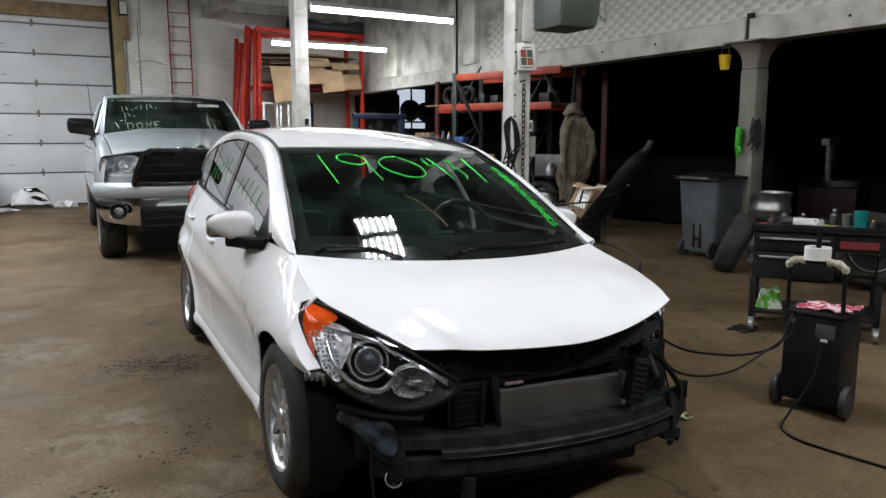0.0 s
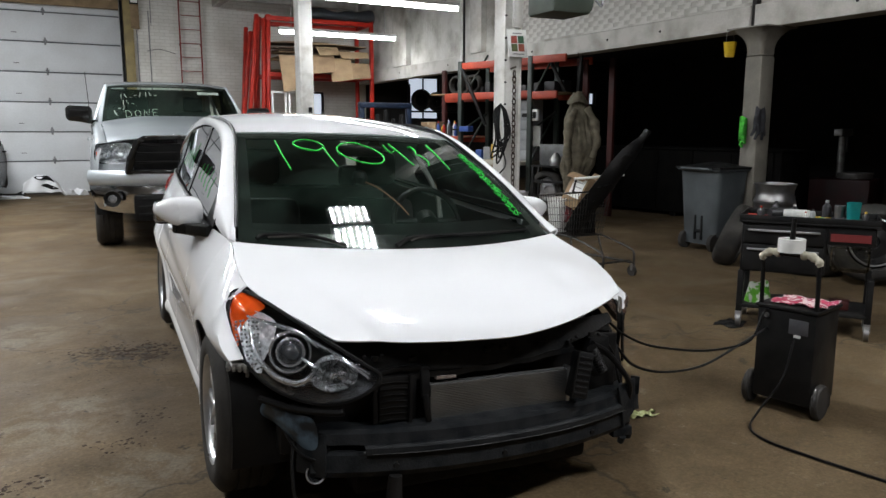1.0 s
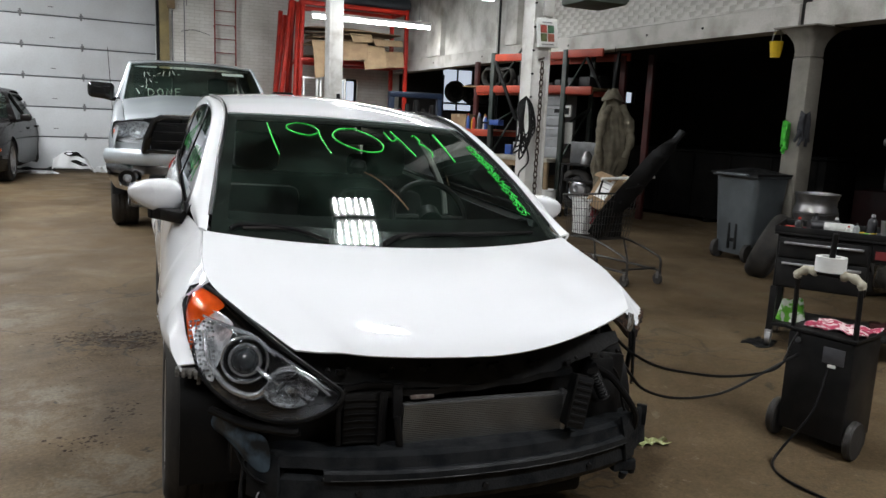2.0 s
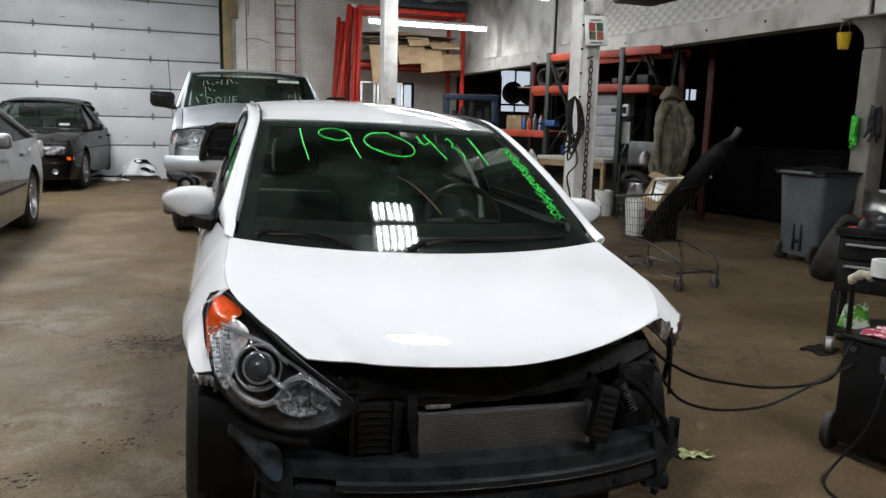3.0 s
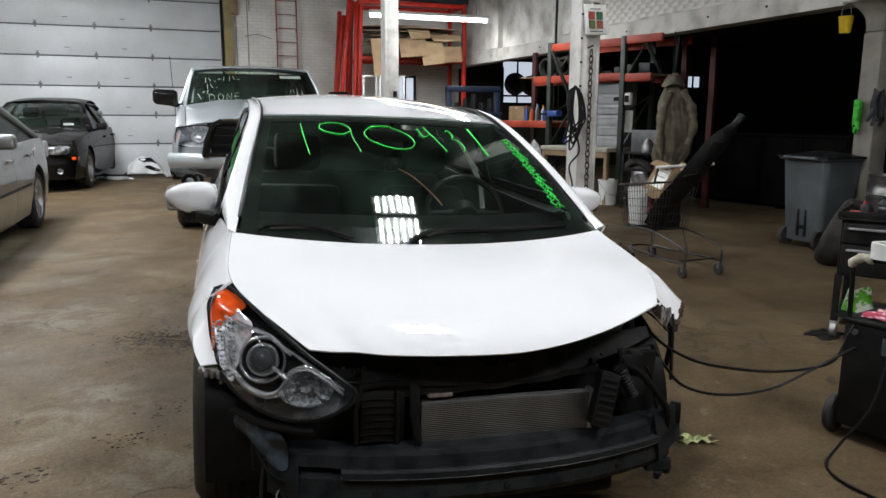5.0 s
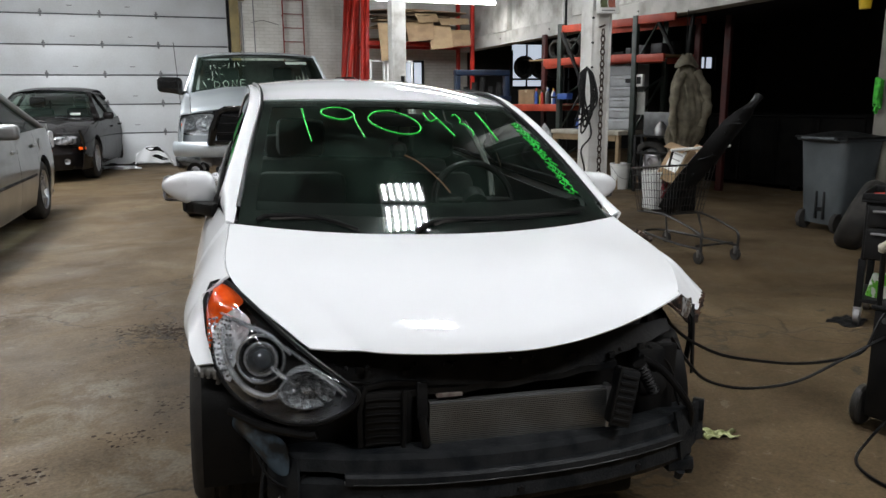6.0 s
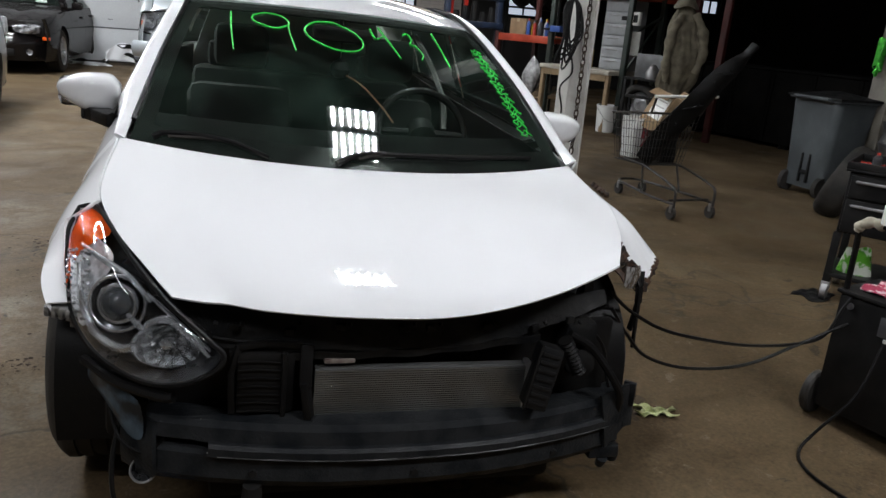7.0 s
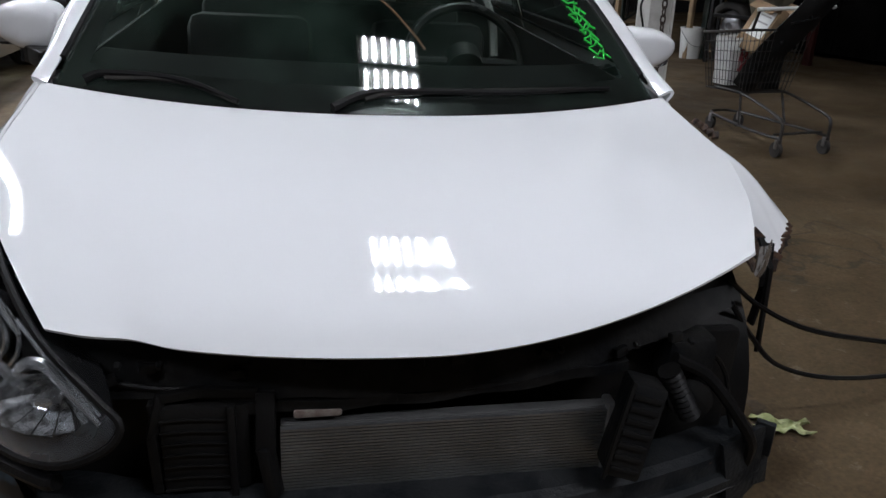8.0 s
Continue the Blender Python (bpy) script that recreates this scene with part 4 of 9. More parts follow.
part("steering_wheel", bm, BLACK_PLASTIC, car)
bm = bmesh.new()
tube(bm, smooth_line([(0.33, 1.10, 1.27), (0.40, 1.06, 1.16), (0.455, 1.0, 1.02), (0.46, 0.95, 0.90)], 6), 0.014, 6)
part("seat_belt", bm, material("grey_webbing", (0.22, 0.22, 0.21), 0.7, fine=200, bump=0.3), car, "hanging grey belt strap")
bm = new_box(-0.12, 0.12, 0.93, 0.97, 1.215, 1.275, 0.018)
cone(bm, (0, 0.96, 1.26), (0, 1.0, 1.31), 0.012, n=8)
inner = part("inside_mirror", bm, BLACK_PLASTIC, car)
bm = bmesh.new()
cone(bm, (0.0, 0.955, 1.215), (0.0, 0.955, 1.15), 0.002, n=5)
lathe(bm, [(0.001, 0.04), (0.03, 0.03), (0.042, 0.0), (0.03, -0.03), (0.001, -0.04)], 14, pose(0, 0.955, 1.11))
part("hanging_charm", bm, DUSTY_BLACK, car)
bm = bmesh.new()
tube(bm, smooth_line([(0.0, 0.95, 1.10), (0.08, 0.88, 1.06), (0.15, 0.78, 0.99), (0.19, 0.74, 0.94)], 5), 0.004, 5)
part("loose_cord", bm, material("copper_brown_cord", (0.25, 0.11, 0.06), 0.5), car, "thin brown cord hanging in the cabin")


# ---- the bared front end ----
lamp = new("headlight")
lamp.parent = car
lamp["label"] = "clear projector headlight with amber corner"
OUTLINE = [(-0.797, -0.066, 0.766), (-0.757, -0.075, 0.772), (-0.70, -0.21, 0.752), (-0.63, -0.365, 0.715), (-0.55, -0.495, 0.668), (-0.465, -0.572, 0.615), (-0.432, -0.597, 0.588),
           (-0.455, -0.600, 0.550), (-0.53, -0.570, 0.508), (-0.62, -0.500, 0.490), (-0.715, -0.410, 0.515), (-0.782, -0.295, 0.565), (-0.806, -0.19, 0.635), (-0.817, -0.11, 0.712)]
rim = smooth_line(OUTLINE + OUTLINE[:1], 5)[:-1]
bm = bmesh.new()
dome(bm, rim, (-0.655, -0.375, 0.622), (-0.035, -0.045, 0.028))
lens = part("lens", bm, LENS_GLASS, lamp)
lens.visible_shadow = False
back = Vector((0.035, 0.055, -0.005))
mid = Vector((-0.655, -0.375, 0.622))
bm = bmesh.new()
inner_rim = [Vector(p).lerp(mid, 0.03) for p in rim]
dome(bm, inner_rim, mid, (0.05, 0.10, 0.0))
part("bezel", bm, DARK_BEZEL, lamp)
bm = bmesh.new()
tube(bm, [Vector(p) for p in rim], 0.006, 6, closed=True)
part("lens_seal", bm, BLACK_PLASTIC, lamp)
bm = bmesh.new()
amb = smooth_line([(-0.790, -0.078, 0.756), (-0.757, -0.085, 0.764), (-0.706, -0.192, 0.738), (-0.745, -0.205, 0.712), (-0.776, -0.200, 0.684), (-0.797, -0.225, 0.632), (-0.803, -0.260, 0.590), (-0.809, -0.185, 0.648), (-0.812, -0.120, 0.704), (-0.790, -0.078, 0.756)], 4)[:-1]
dome(bm, amb, (-0.782, -0.125, 0.726), (-0.008, -0.012, 0.008), 4)
part("turn_signal", bm, AMBER, lamp, "orange turn signal lens")
bm = bmesh.new()
sheet(bm, lambda u, v: Vector((-0.786 + 0.050 * u - 0.012 * v, -0.108 - 0.070 * u - 0.010 * v, 0.742 - 0.010 * u - 0.045 * v + 0.030 * u * v)), 3, 3, 0.003)
part("signal_facet", bm, material("bright_amber_facet", (0.90, 0.24, 0.03), 0.12, 0.0, (0.8, 0.15, 0.02), 60, coat=1.0), lamp)
bm = bmesh.new()
dome(bm, smooth_line([(-0.798, -0.200, 0.668), (-0.752, -0.185, 0.722), (-0.690, -0.275, 0.705), (-0.708, -0.330, 0.650), (-0.738, -0.335, 0.588), (-0.748, -0.345, 0.552), (-0.780, -0.285, 0.572), (-0.798, -0.200, 0.668)], 4)[:-1], (-0.752, -0.260, 0.645), (0.008, 0.016, 0.0), 4)
part("side_bowl", bm, REFLECTOR, lamp, "bright side reflector")
ax = Vector((-0.28, -0.93, 0.18)).normalized()
q = ax.to_track_quat("Z", "Y").to_matrix().to_4x4()
mp = Matrix.Translation((-0.665, -0.398, 0.630)) @ q
bm = bmesh.new()
lathe(bm, [(0.070, -0.020), (0.066, 0.0), (0.055, -0.006), (0.049, -0.022), (0.044, -0.010), (0.040, -0.002)], 36, mp)
part("projector_shroud", bm, DARK_BEZEL, lamp)
for rad, th, zz in ((0.064, 0.0042, 0.003), (0.042, 0.0060, 0.002)):
    bm = bmesh.new()
    tube(bm, [mp @ Vector((rad * math.cos(t), rad * math.sin(t), zz)) for t in np.linspace(0, 2 * math.pi, 40, endpoint=False)], th, 8, closed=True)
    part("projector_ring", bm, STRIP, lamp, "chrome ring of the projector")
bm = bmesh.new()
lathe(bm, [(0.037, 0.0), (0.033, 0.014), (0.021, 0.025), (0.008, 0.030), (0.0005, 0.031)], 28, mp)
part("projector_lens", bm, material("dark_glass_ball", (0.05, 0.055, 0.06), 0.04, 0.0, coat=1.0, spec=0.9), lamp)
# high beam: a bowl of bright petals
m2 = Matrix.Translation((-0.553, -0.500, 0.572)) @ (Vector((-0.12, -0.97, 0.2)).normalized()).to_track_quat("Z", "Y").to_matrix().to_4x4() @ Matrix.Diagonal((1.25, 0.80, 1, 1))
rng = random.Random(23)
bm = bmesh.new()
for k in range(14):
    t0, t1 = 2 * math.pi * k / 14, 2 * math.pi * (k + 0.94) / 14
    dz = rng.uniform(-0.006, 0.006)
    for r0, r1, z0, z1 in ((0.012, 0.032, -0.030, -0.020), (0.033, 0.060, -0.020, 0.016)):
        vs = [bm.verts.new(m2 @ Vector((r_ * math.cos(t), r_ * math.sin(t), z + dz * (r_ / 0.05) * side))) for r_, t, z, side in ((r0, t0, z0, 1), (r1, t0, z1, 1), (r1, t1, z1, -1), (r0, t1, z0, -1))]
        bm.faces.new(vs)
part("high_beam_bowl", bm, GLINT_SPECKLED, lamp, "bright high-beam reflector bowl", smooth=False)
bm = bmesh.new()
lathe(bm, [(0.0005, 0.012), (0.010, 0.010), (0.014, 0.0), (0.013, -0.028)], 16, m2)
part("high_beam_cap", bm, STRIP, lamp)
# chrome strips; the short third one models a bright diagonal glint
for pts, w0 in (([(-0.768, -0.262, 0.680), (-0.757, -0.315, 0.610), (-0.715, -0.390, 0.555), (-0.655, -0.447, 0.540), (-0.612, -0.465, 0.566), (-0.588, -0.470, 0.612), (-0.545, -0.505, 0.632), (-0.505, -0.545, 0.612), (-0.462, -0.580, 0.578)], 0.0085),
                ([(-0.768, -0.215, 0.712), (-0.70, -0.315, 0.702), (-0.64, -0.395, 0.692), (-0.59, -0.455, 0.655)], 0.0055), ([(-0.640, -0.440, 0.620), (-0.610, -0.468, 0.600), (-0.585, -0.485, 0.582)], 0.0055),
                ([(-0.600, -0.430, 0.668), (-0.530, -0.512, 0.632), (-0.460, -0.578, 0.592)], 0.0035)):
    bm = bmesh.new()
    tube(bm, smooth_line(pts, 6), lambda t: 0.002 + w0 * math.sin(math.pi * min(0.98, 0.06 + 0.92 * t)) ** 0.5, 8)
    part("chrome_strip_and_glint", bm, STRIP, lamp)
rng = random.Random(9)
bm = bmesh.new()
for i in range(6):
    for j in range(12):
        a, b = i / 5, j / 11
        p = Vector((-0.801 + 0.056 * a, -0.19 - 0.085 * b - 0.065 * a, 0.690 - 0.135 * b + 0.012 * a)) + Vector((rng.uniform(-1, 1), rng.uniform(-1, 1), rng.uniform(-1, 1))) * 0.003
        tilt = Matrix.Rotation(radians(-60 + rng.uniform(-25, 25)), 4, "Z") @ Matrix.Rotation(radians(rng.uniform(-30, 30)), 4, "X")
        box(bm, -0.0045, 0.0045, -0.003, 0.003, -0.0038, 0.0038, 0.0015, Matrix.Translation(p) @ tilt, 1)
part("side_reflector", bm, GLINT_SPECKLED, lamp, "beaded side reflector")

# clip on the open end of the fender
bm = bmesh.new()
box(bm, -0.055, 0.045, -0.02, 0.02, -0.014, 0.014, 0.004)
for k in range(4):
    box(bm, -0.05 + 0.026 * k, -0.034 + 0.026 * k, -0.028, 0.0, -0.024, 0.012, 0.003)
box(bm, 0.035, 0.05, -0.015, 0.015, -0.05, 0.014, 0.004)
clip = part("fender_clip", bm, material("milky_plastic", (0.25, 0.245, 0.23), 0.35, 0.0, (0.07, 0.068, 0.064), 40), car, "milky plastic bumper clip")
clip.matrix_local = pose(-0.805, -0.270, 0.562, 0, 3, -24) @ Matrix.Scale(0.72, 4)


# crash bar: a bowed hollow beam with a step and a bright lower edge
def bow(x):
    return -0.598 + 0.125 * (abs(x) / 0.66) ** 2.2


def swept(prof, x0, x1, n, thick, ragged=0.0, seed=1):
    """A bent strip of steel along the bow, its profile (set back, height) kept angular."""
    rg = random.Random(seed)
    off = [rg.uniform(-1, 1) * ragged for _ in range(n + 1)]
    bm = bmesh.new()
    vs = []
    for i in range(n + 1):
        x = x0 + (x1 - x0) * i / n
        vs.append([bm.verts.new((x, bow(x) + d + 0.4 * off[i], z + off[i] * (k in (0, len(prof) - 1)))) for k, (d, z) in enumerate(prof)])
    fs = [bm.faces.new((A[j], B[j], B[j + 1], A[j + 1])) for A, B in zip(vs, vs[1:]) for j in range(len(prof) - 1)]
    bm.normal_update()
    bmesh.ops.solidify(bm, geom=fs, thickness=thick)
    return bm


bar = new("crash_bar")
bar.parent = car
bar.matrix_local = pose(0, 0, -0.026)
part("upper_flange", swept([(0.085, 0.414), (0.030, 0.409), (0.016, 0.401), (0.010, 0.371)], -0.60, 0.64, 48, 0.006, 0.0025, 3), BAR_STEEL, bar, angle=20)
part("step", swept([(0.024, 0.370), (-0.004, 0.367), (-0.010, 0.362), (-0.010, 0.347), (0.016, 0.342)], -0.46, 0.66, 48, 0.005, 0.0012, 4), BAR_STEEL, bar, angle=20)
part("lower_flange", swept([(0.026, 0.340), (0.008, 0.333), (0.002, 0.284), (0.014, 0.266), (0.075, 0.262)], -0.62, 0.64, 48, 0.006, 0.003, 5), BAR_STEEL, bar, "dark steel crash bar", angle=20)
part("back_web", swept([(0.088, 0.410), (0.088, 0.265)], -0.64, 0.66, 30, 0.004), BAR_STEEL, bar)
# thin strip, paler than the bar, along its step
part("bar_edge", swept([(-0.011, 0.3475), (-0.014, 0.3455), (-0.011, 0.3435)], -0.44, 0.63, 60, 0.002, 0.0008, 6), material("pale_bar_edge", (0.05, 0.05, 0.05), 0.4, 0.5, (0.02, 0.02, 0.02), 14, contrast=(0.4, 0.6)), bar, "thin paler strip along the bar")
# flared end plate on the struck side, folded bracket on the other
bm = bmesh.new()
sheet(bm, lambda u, v: Vector((0.589 - 0.039 * v + (0.061 + 0.029 * v) * u, -0.516 + 0.014 * u - 0.006 * math.sin(3 * v) * (1 - u), 0.276 + 0.062 * u * (1 - v) + 0.162 * v + 0.027 * u * v)), 10, 8, 0.010)
part("end_plate", bm, BAR_STEEL, bar, "flared bracket at the end of the bar", angle=25)
bm = bmesh.new()
bent(bm, [(0.652, -0.498, 0.338), (0.650, -0.490, 0.40), (0.642, -0.498, 0.466)], 0.034, 0.012)
part("plate_fold", bm, BAR_STEEL, bar)
bm = bmesh.new()
box(bm, 0.555, 0.645, bow(0.6) - 0.004, bow(0.6) + 0.03, 0.232, 0.270, 0.006)
cone(bm, (0.60, bow(0.6), 0.232), (0.60, bow(0.6) + 0.01, 0.205), 0.016, 0.012, 10)
part("tow_lug", bm, BAR_STEEL, bar)
bm = bmesh.new()
sheet(bm, lambda u, v: Vector((-0.575 - 0.075 * u, -0.505 + 0.07 * u - 0.012 * math.sin(4 * v), 0.27 + 0.006 * u + (0.135 + 0.012 * u) * v)), 6, 8, 0.012)
part("end_bracket", bm, BAR_STEEL, bar, angle=25)
bm = bmesh.new()
lathe(bm, [(0.001, 0.03), (0.016, 0.028), (0.021, 0.0), (0.018, -0.02), (0.001, -0.02)], 12, pose(0.640, -0.475, 0.235))
part("tow_cap", bm, BLACK_PLASTIC, bar)
for x in (-0.36, 0.02, 0.41):
    bm = bmesh.new()
    cone(bm, (x, bow(x) + 0.004, 0.30), (x, bow(x) - 0.008, 0.30), 0.012, 0.009, 6)
    part("bolt", bm, BLACK_STEEL, bar)
bm = bmesh.new()
sheet(bm, lambda u, v: Vector((0.515 + 0.045 * u, bow(0.515 + 0.045 * u) + 0.0085, 0.376 + 0.022 * v * (1 - 0.5 * abs(2 * u - 1)))), 6, 4, 0.001)
part("rust_patch", bm, material("flaky_rust", (0.14, 0.07, 0.03), 0.9, 0.0, (0.04, 0.02, 0.012), 60), bar, "rusty scraped spot")

# cooling pack
pack = new("cooling_pack")
pack.parent = car
FIN = material("aluminium_fins", (0.32, 0.325, 0.33), 0.38, 0.85, (0.24, 0.24, 0.24), 10, fine=160, bump=0.2)
bm = new_box(-0.225, 0.315, -0.510, -0.488, 0.27, 0.512, 0.003)
part("condenser_core", bm, material("dark_core", (0.10, 0.10, 0.10), 0.6, 0.5), pack)
for i in range(40):
    z = 0.275 + i * 0.0059
    part("fin", new_box(-0.225, 0.315, -0.520, -0.505, z, z + 0.0032, 0.0), FIN, pack)
bm = new_box(0.312, 0.328, -0.523, -0.488, 0.27, 0.520, 0.004)
part("end_tank", bm, ALLOY, pack)
bm = new_box(-0.205, -0.130, -0.515, -0.485, 0.524, 0.537, 0.004)
part("rail_label", bm, material("aged_white_label", (0.26, 0.24, 0.22), 0.5, 0.0, (0.10, 0.07, 0.06), 40), pack, "small pale metal tag")


# plastic carrier round the cooling pack
bm = bmesh.new()
sheet(bm, lambda u, v: Vector((-0.60 + 1.16 * u, -0.40 - 0.075 * (1 - (2 * u - 1) ** 2) - 0.03 * v, 0.652 + 0.02 * u - (0.105 - 0.075 * max(0, u - 0.7) * 3.3) * v + 0.003 * math.sin(40 * u) * v)), 30, 8, 0.012)
part("upper_carrier", bm, DUSTY_BLACK, car, "black plastic upper radiator carrier")
bm = bmesh.new()
sheet(bm, lambda u, v: Vector((-0.42 + 0.77 * u, -0.495 - 0.02 * math.sin(math.pi * u) + 0.035 * v, 0.549 + 0.038 * u * u + 0.003 * math.sin(31 * u) + 0.004 * v)), 24, 2, 0.020)
part("carrier_lip", bm, DUSTY_BLACK, car)
# black sheet behind the cooling pack in place of shade
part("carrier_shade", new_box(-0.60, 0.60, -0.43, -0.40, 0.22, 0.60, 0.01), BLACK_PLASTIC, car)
duct = new("air_duct")
duct.parent = car
duct.location = (0, 0.03, 0)
part("duct_shell", new_box(-0.405, -0.268, -0.540, -0.44, 0.392, 0.552, 0.014), BLACK_PLASTIC, duct)
for i in range(7):
    bm = bmesh.new()
    bent(bm, [(-0.400, -0.5425, 0.405 + 0.021 * i), (-0.36, -0.5440, 0.408 + 0.021 * i), (-0.305, -0.5430, 0.403 + 0.021 * i)], 0.004, 0.0035)
    part("duct_rib", bm, BLACK_PLASTIC, duct)
part("duct_divider", new_box(-0.302, -0.290, -0.552, -0.538, 0.39, 0.556, 0.003), BLACK_PLASTIC, duct)
bm = bmesh.new()
bent(bm, [(-0.412, -0.53, 0.40), (-0.416, -0.53, 0.50), (-0.400, -0.525, 0.562), (-0.34, -0.53, 0.574), (-0.262, -0.53, 0.568)], 0.014, 0.016)
part("duct_lip", bm, BLACK_PLASTIC, duct)
bm = bmesh.new()
bent(bm, [(-0.245, -0.535, 0.565), (-0.247, -0.555, 0.48), (-0.235, -0.560, 0.40)], 0.03, 0.02)
part("duct_post", bm, BLACK_PLASTIC, duct)
duct_mx = Matrix.Translation((0.338, -0.575, 0.505)) @ Matrix.Rotation(radians(12), 4, "Y") @ Matrix.Rotation(radians(-14), 4, "Z") @ Matrix.Rotation(radians(-8), 4, "X")
bm = new_box(-0.030, 0.030, -0.012, 0.06, -0.085, 0.080, 0.008, duct_mx)
side_duct = part("side_duct", bm, DUSTY_BLACK, car, "ribbed black plastic air guide")
for i in range(7):
    part("duct_rib", new_box(-0.025, 0.022, -0.0165, -0.011, -0.072 + 0.021 * i, -0.062 + 0.021 * i, 0.002, duct_mx), BLACK_PLASTIC, side_duct)
part("duct_rim", new_box(-0.034, -0.027, -0.019, -0.010, -0.088, 0.083, 0.002, duct_mx), BLACK_PLASTIC, side_duct)
# black liner strip hanging below the torn fender
bm = bmesh.new()
bent(bm, [(0.850, -0.085, 0.640), (0.858, -0.130, 0.585), (0.861, -0.138, 0.480), (0.864, -0.144, 0.381)], 0.016, 0.008)
part("hanging_strip", bm, BLACK_PLASTIC, car, "black plastic strip hanging from the fender")
# harness, hose and brackets on the struck side
bm = bmesh.new()
tube(bm, smooth_line([(0.43, -0.50, 0.59), (0.50, -0.50, 0.55), (0.56, -0.52, 0.48), (0.60, -0.52, 0.42), (0.615, -0.50, 0.36)], 6), 0.011, 8)
part("hose", bm, BLACK_PLASTIC, car)
bm = bmesh.new()
tube(bm, [(0.405 + 0.0015 * k, -0.53, 0.586 - 0.0025 * k) for k in range(37)], lambda t: 0.0175 + 0.0025 * math.cos(2 * math.pi * 9 * t), 12)
part("corrugated_tube", bm, BLACK_PLASTIC, car)
bm = bmesh.new()
cone(bm, (0.475, -0.50, 0.505), (0.490, -0.46, 0.50), 0.038, 0.030, 18)
cone(bm, (0.472, -0.505, 0.505), (0.475, -0.50, 0.505), 0.022, 0.038, 18)
part("horn", bm, DUSTY_BLACK, car, "dusty black horn")
bm = bmesh.new()
box(bm, 0.43, 0.53, -0.48, -0.40, 0.52, 0.61, 0.02)
box(bm, 0.47, 0.56, -0.44, -0.34, 0.44, 0.52, 0.015)
part("horn_bracket", bm, DUSTY_BLACK, car)
bm = bmesh.new()
dome(bm, smooth_line([(0.56, -0.30, 0.69), (0.640, -0.20, 0.65), (0.675, -0.18, 0.50), (0.665, -0.20, 0.32), (0.60, -0.30, 0.25), (0.56, -0.36, 0.34), (0.54, -0.36, 0.55), (0.56, -0.30, 0.69)], 4)[:-1], (0.61, -0.26, 0.48), (-0.02, 0.06, 0), 5)
part("torn_liner", bm, BLACK_PLASTIC, car, "torn black wheel liner")
bm = bmesh.new()
dome(bm, smooth_line([(0.66, -0.34, 0.725), (0.74, -0.26, 0.695), (0.83, -0.15, 0.665), (0.85, -0.13, 0.625), (0.75, -0.25, 0.625), (0.67, -0.33, 0.665), (0.66, -0.34, 0.725)], 4)[:-1], (0.75, -0.24, 0.662), (0.0, -0.015, 0.0), 4)
part("lamp_stub", bm, material("broken_lamp_shell", (0.45, 0.46, 0.47), 0.2, 0.3, (0.06, 0.05, 0.05), 18, contrast=(0.45, 0.55)), car, "broken remains of the missing headlight")
bm = bmesh.new()
bent(bm, [(0.925, -0.02, 0.60), (0.918, -0.045, 0.50), (0.905, -0.045, 0.40)], 0.024, 0.008)
part("hanging_strip", bm, BLACK_PLASTIC, car, "torn strip hanging from the fender")
# washer tank, fog lamp and wire below the headlight
BLUE_PLASTIC = material("dusty_blue_plastic", (0.07, 0.11, 0.15), 0.4, 0.0, (0.008, 0.011, 0.014), 16, contrast=(0.42, 0.60))
bm = bmesh.new()
dome(bm, smooth_line([(-0.735, -0.33, 0.462), (-0.655, -0.455, 0.450), (-0.610, -0.500, 0.425), (-0.605, -0.505, 0.345), (-0.640, -0.470, 0.335), (-0.700, -0.390, 0.385), (-0.745, -0.320, 0.410), (-0.735, -0.33, 0.462)], 4)[:-1], (-0.668, -0.425, 0.408), (-0.012, -0.018, 0.010), 5)
part("washer_tank", bm, BLUE_PLASTIC, car, "blue-grey plastic washer tank")
bm = bmesh.new()
box(bm, -0.70, -0.585, -0.40, -0.33, 0.28, 0.44, 0.02)
part("tank_mount", bm, BLACK_PLASTIC, car)
bm = bmesh.new()
tube(bm, smooth_line([(-0.75, -0.34, 0.465), (-0.66, -0.46, 0.462), (-0.56, -0.545, 0.468), (-0.535, -0.56, 0.474)], 5), 0.012, 8)
part("lamp_rail", bm, BLACK_PLASTIC, car)
fog = new("fog_lamp")
fog.parent = car
fog.matrix_local = pose(-0.605, -0.490, 0.250, 62, 0, -12) @ Matrix.Scale(0.85, 4)
bm = bmesh.new()
lathe(bm, [(0.012, -0.05), (0.030, -0.025), (0.036, 0.0), (0.031, 0.003), (0.020, -0.014), (0.008, -0.018), (0.001, -0.018)], 20)
part("fog_bowl", bm, DARK_BEZEL, fog, "dangling fog lamp")
bm = bmesh.new()
tube(bm, [Vector((0.034 * math.cos(t), 0.034 * math.sin(t), 0.003)) for t in np.linspace(0, 2 * math.pi, 24, endpoint=False)], 0.0035, 6, closed=True)
part("fog_ring", bm, STEEL, fog)
bm = bmesh.new()
tube(bm, smooth_line([(-0.66, -0.42, 0.36), (-0.675, -0.47, 0.26), (-0.665, -0.49, 0.16), (-0.62, -0.47, 0.09), (-0.56, -0.46, 0.07)], 6), 0.006, 6)
part("lamp_wire", bm, BLACK_PLASTIC, car)
bm = bmesh.new()
box(bm, -0.60, -0.54, -0.48, -0.44, 0.06, 0.10, 0.008)
part("plug", bm, material("blue_plug", (0.03, 0.10, 0.28), 0.4), car, "blue wiring plug")
bm = bmesh.new()
cone(bm, (-0.36, -0.56, 0.24), (-0.36, -0.55, 0.12), 0.022, 0.03, 12)
part("tow_hook_socket", bm, BLACK_STEEL, car)
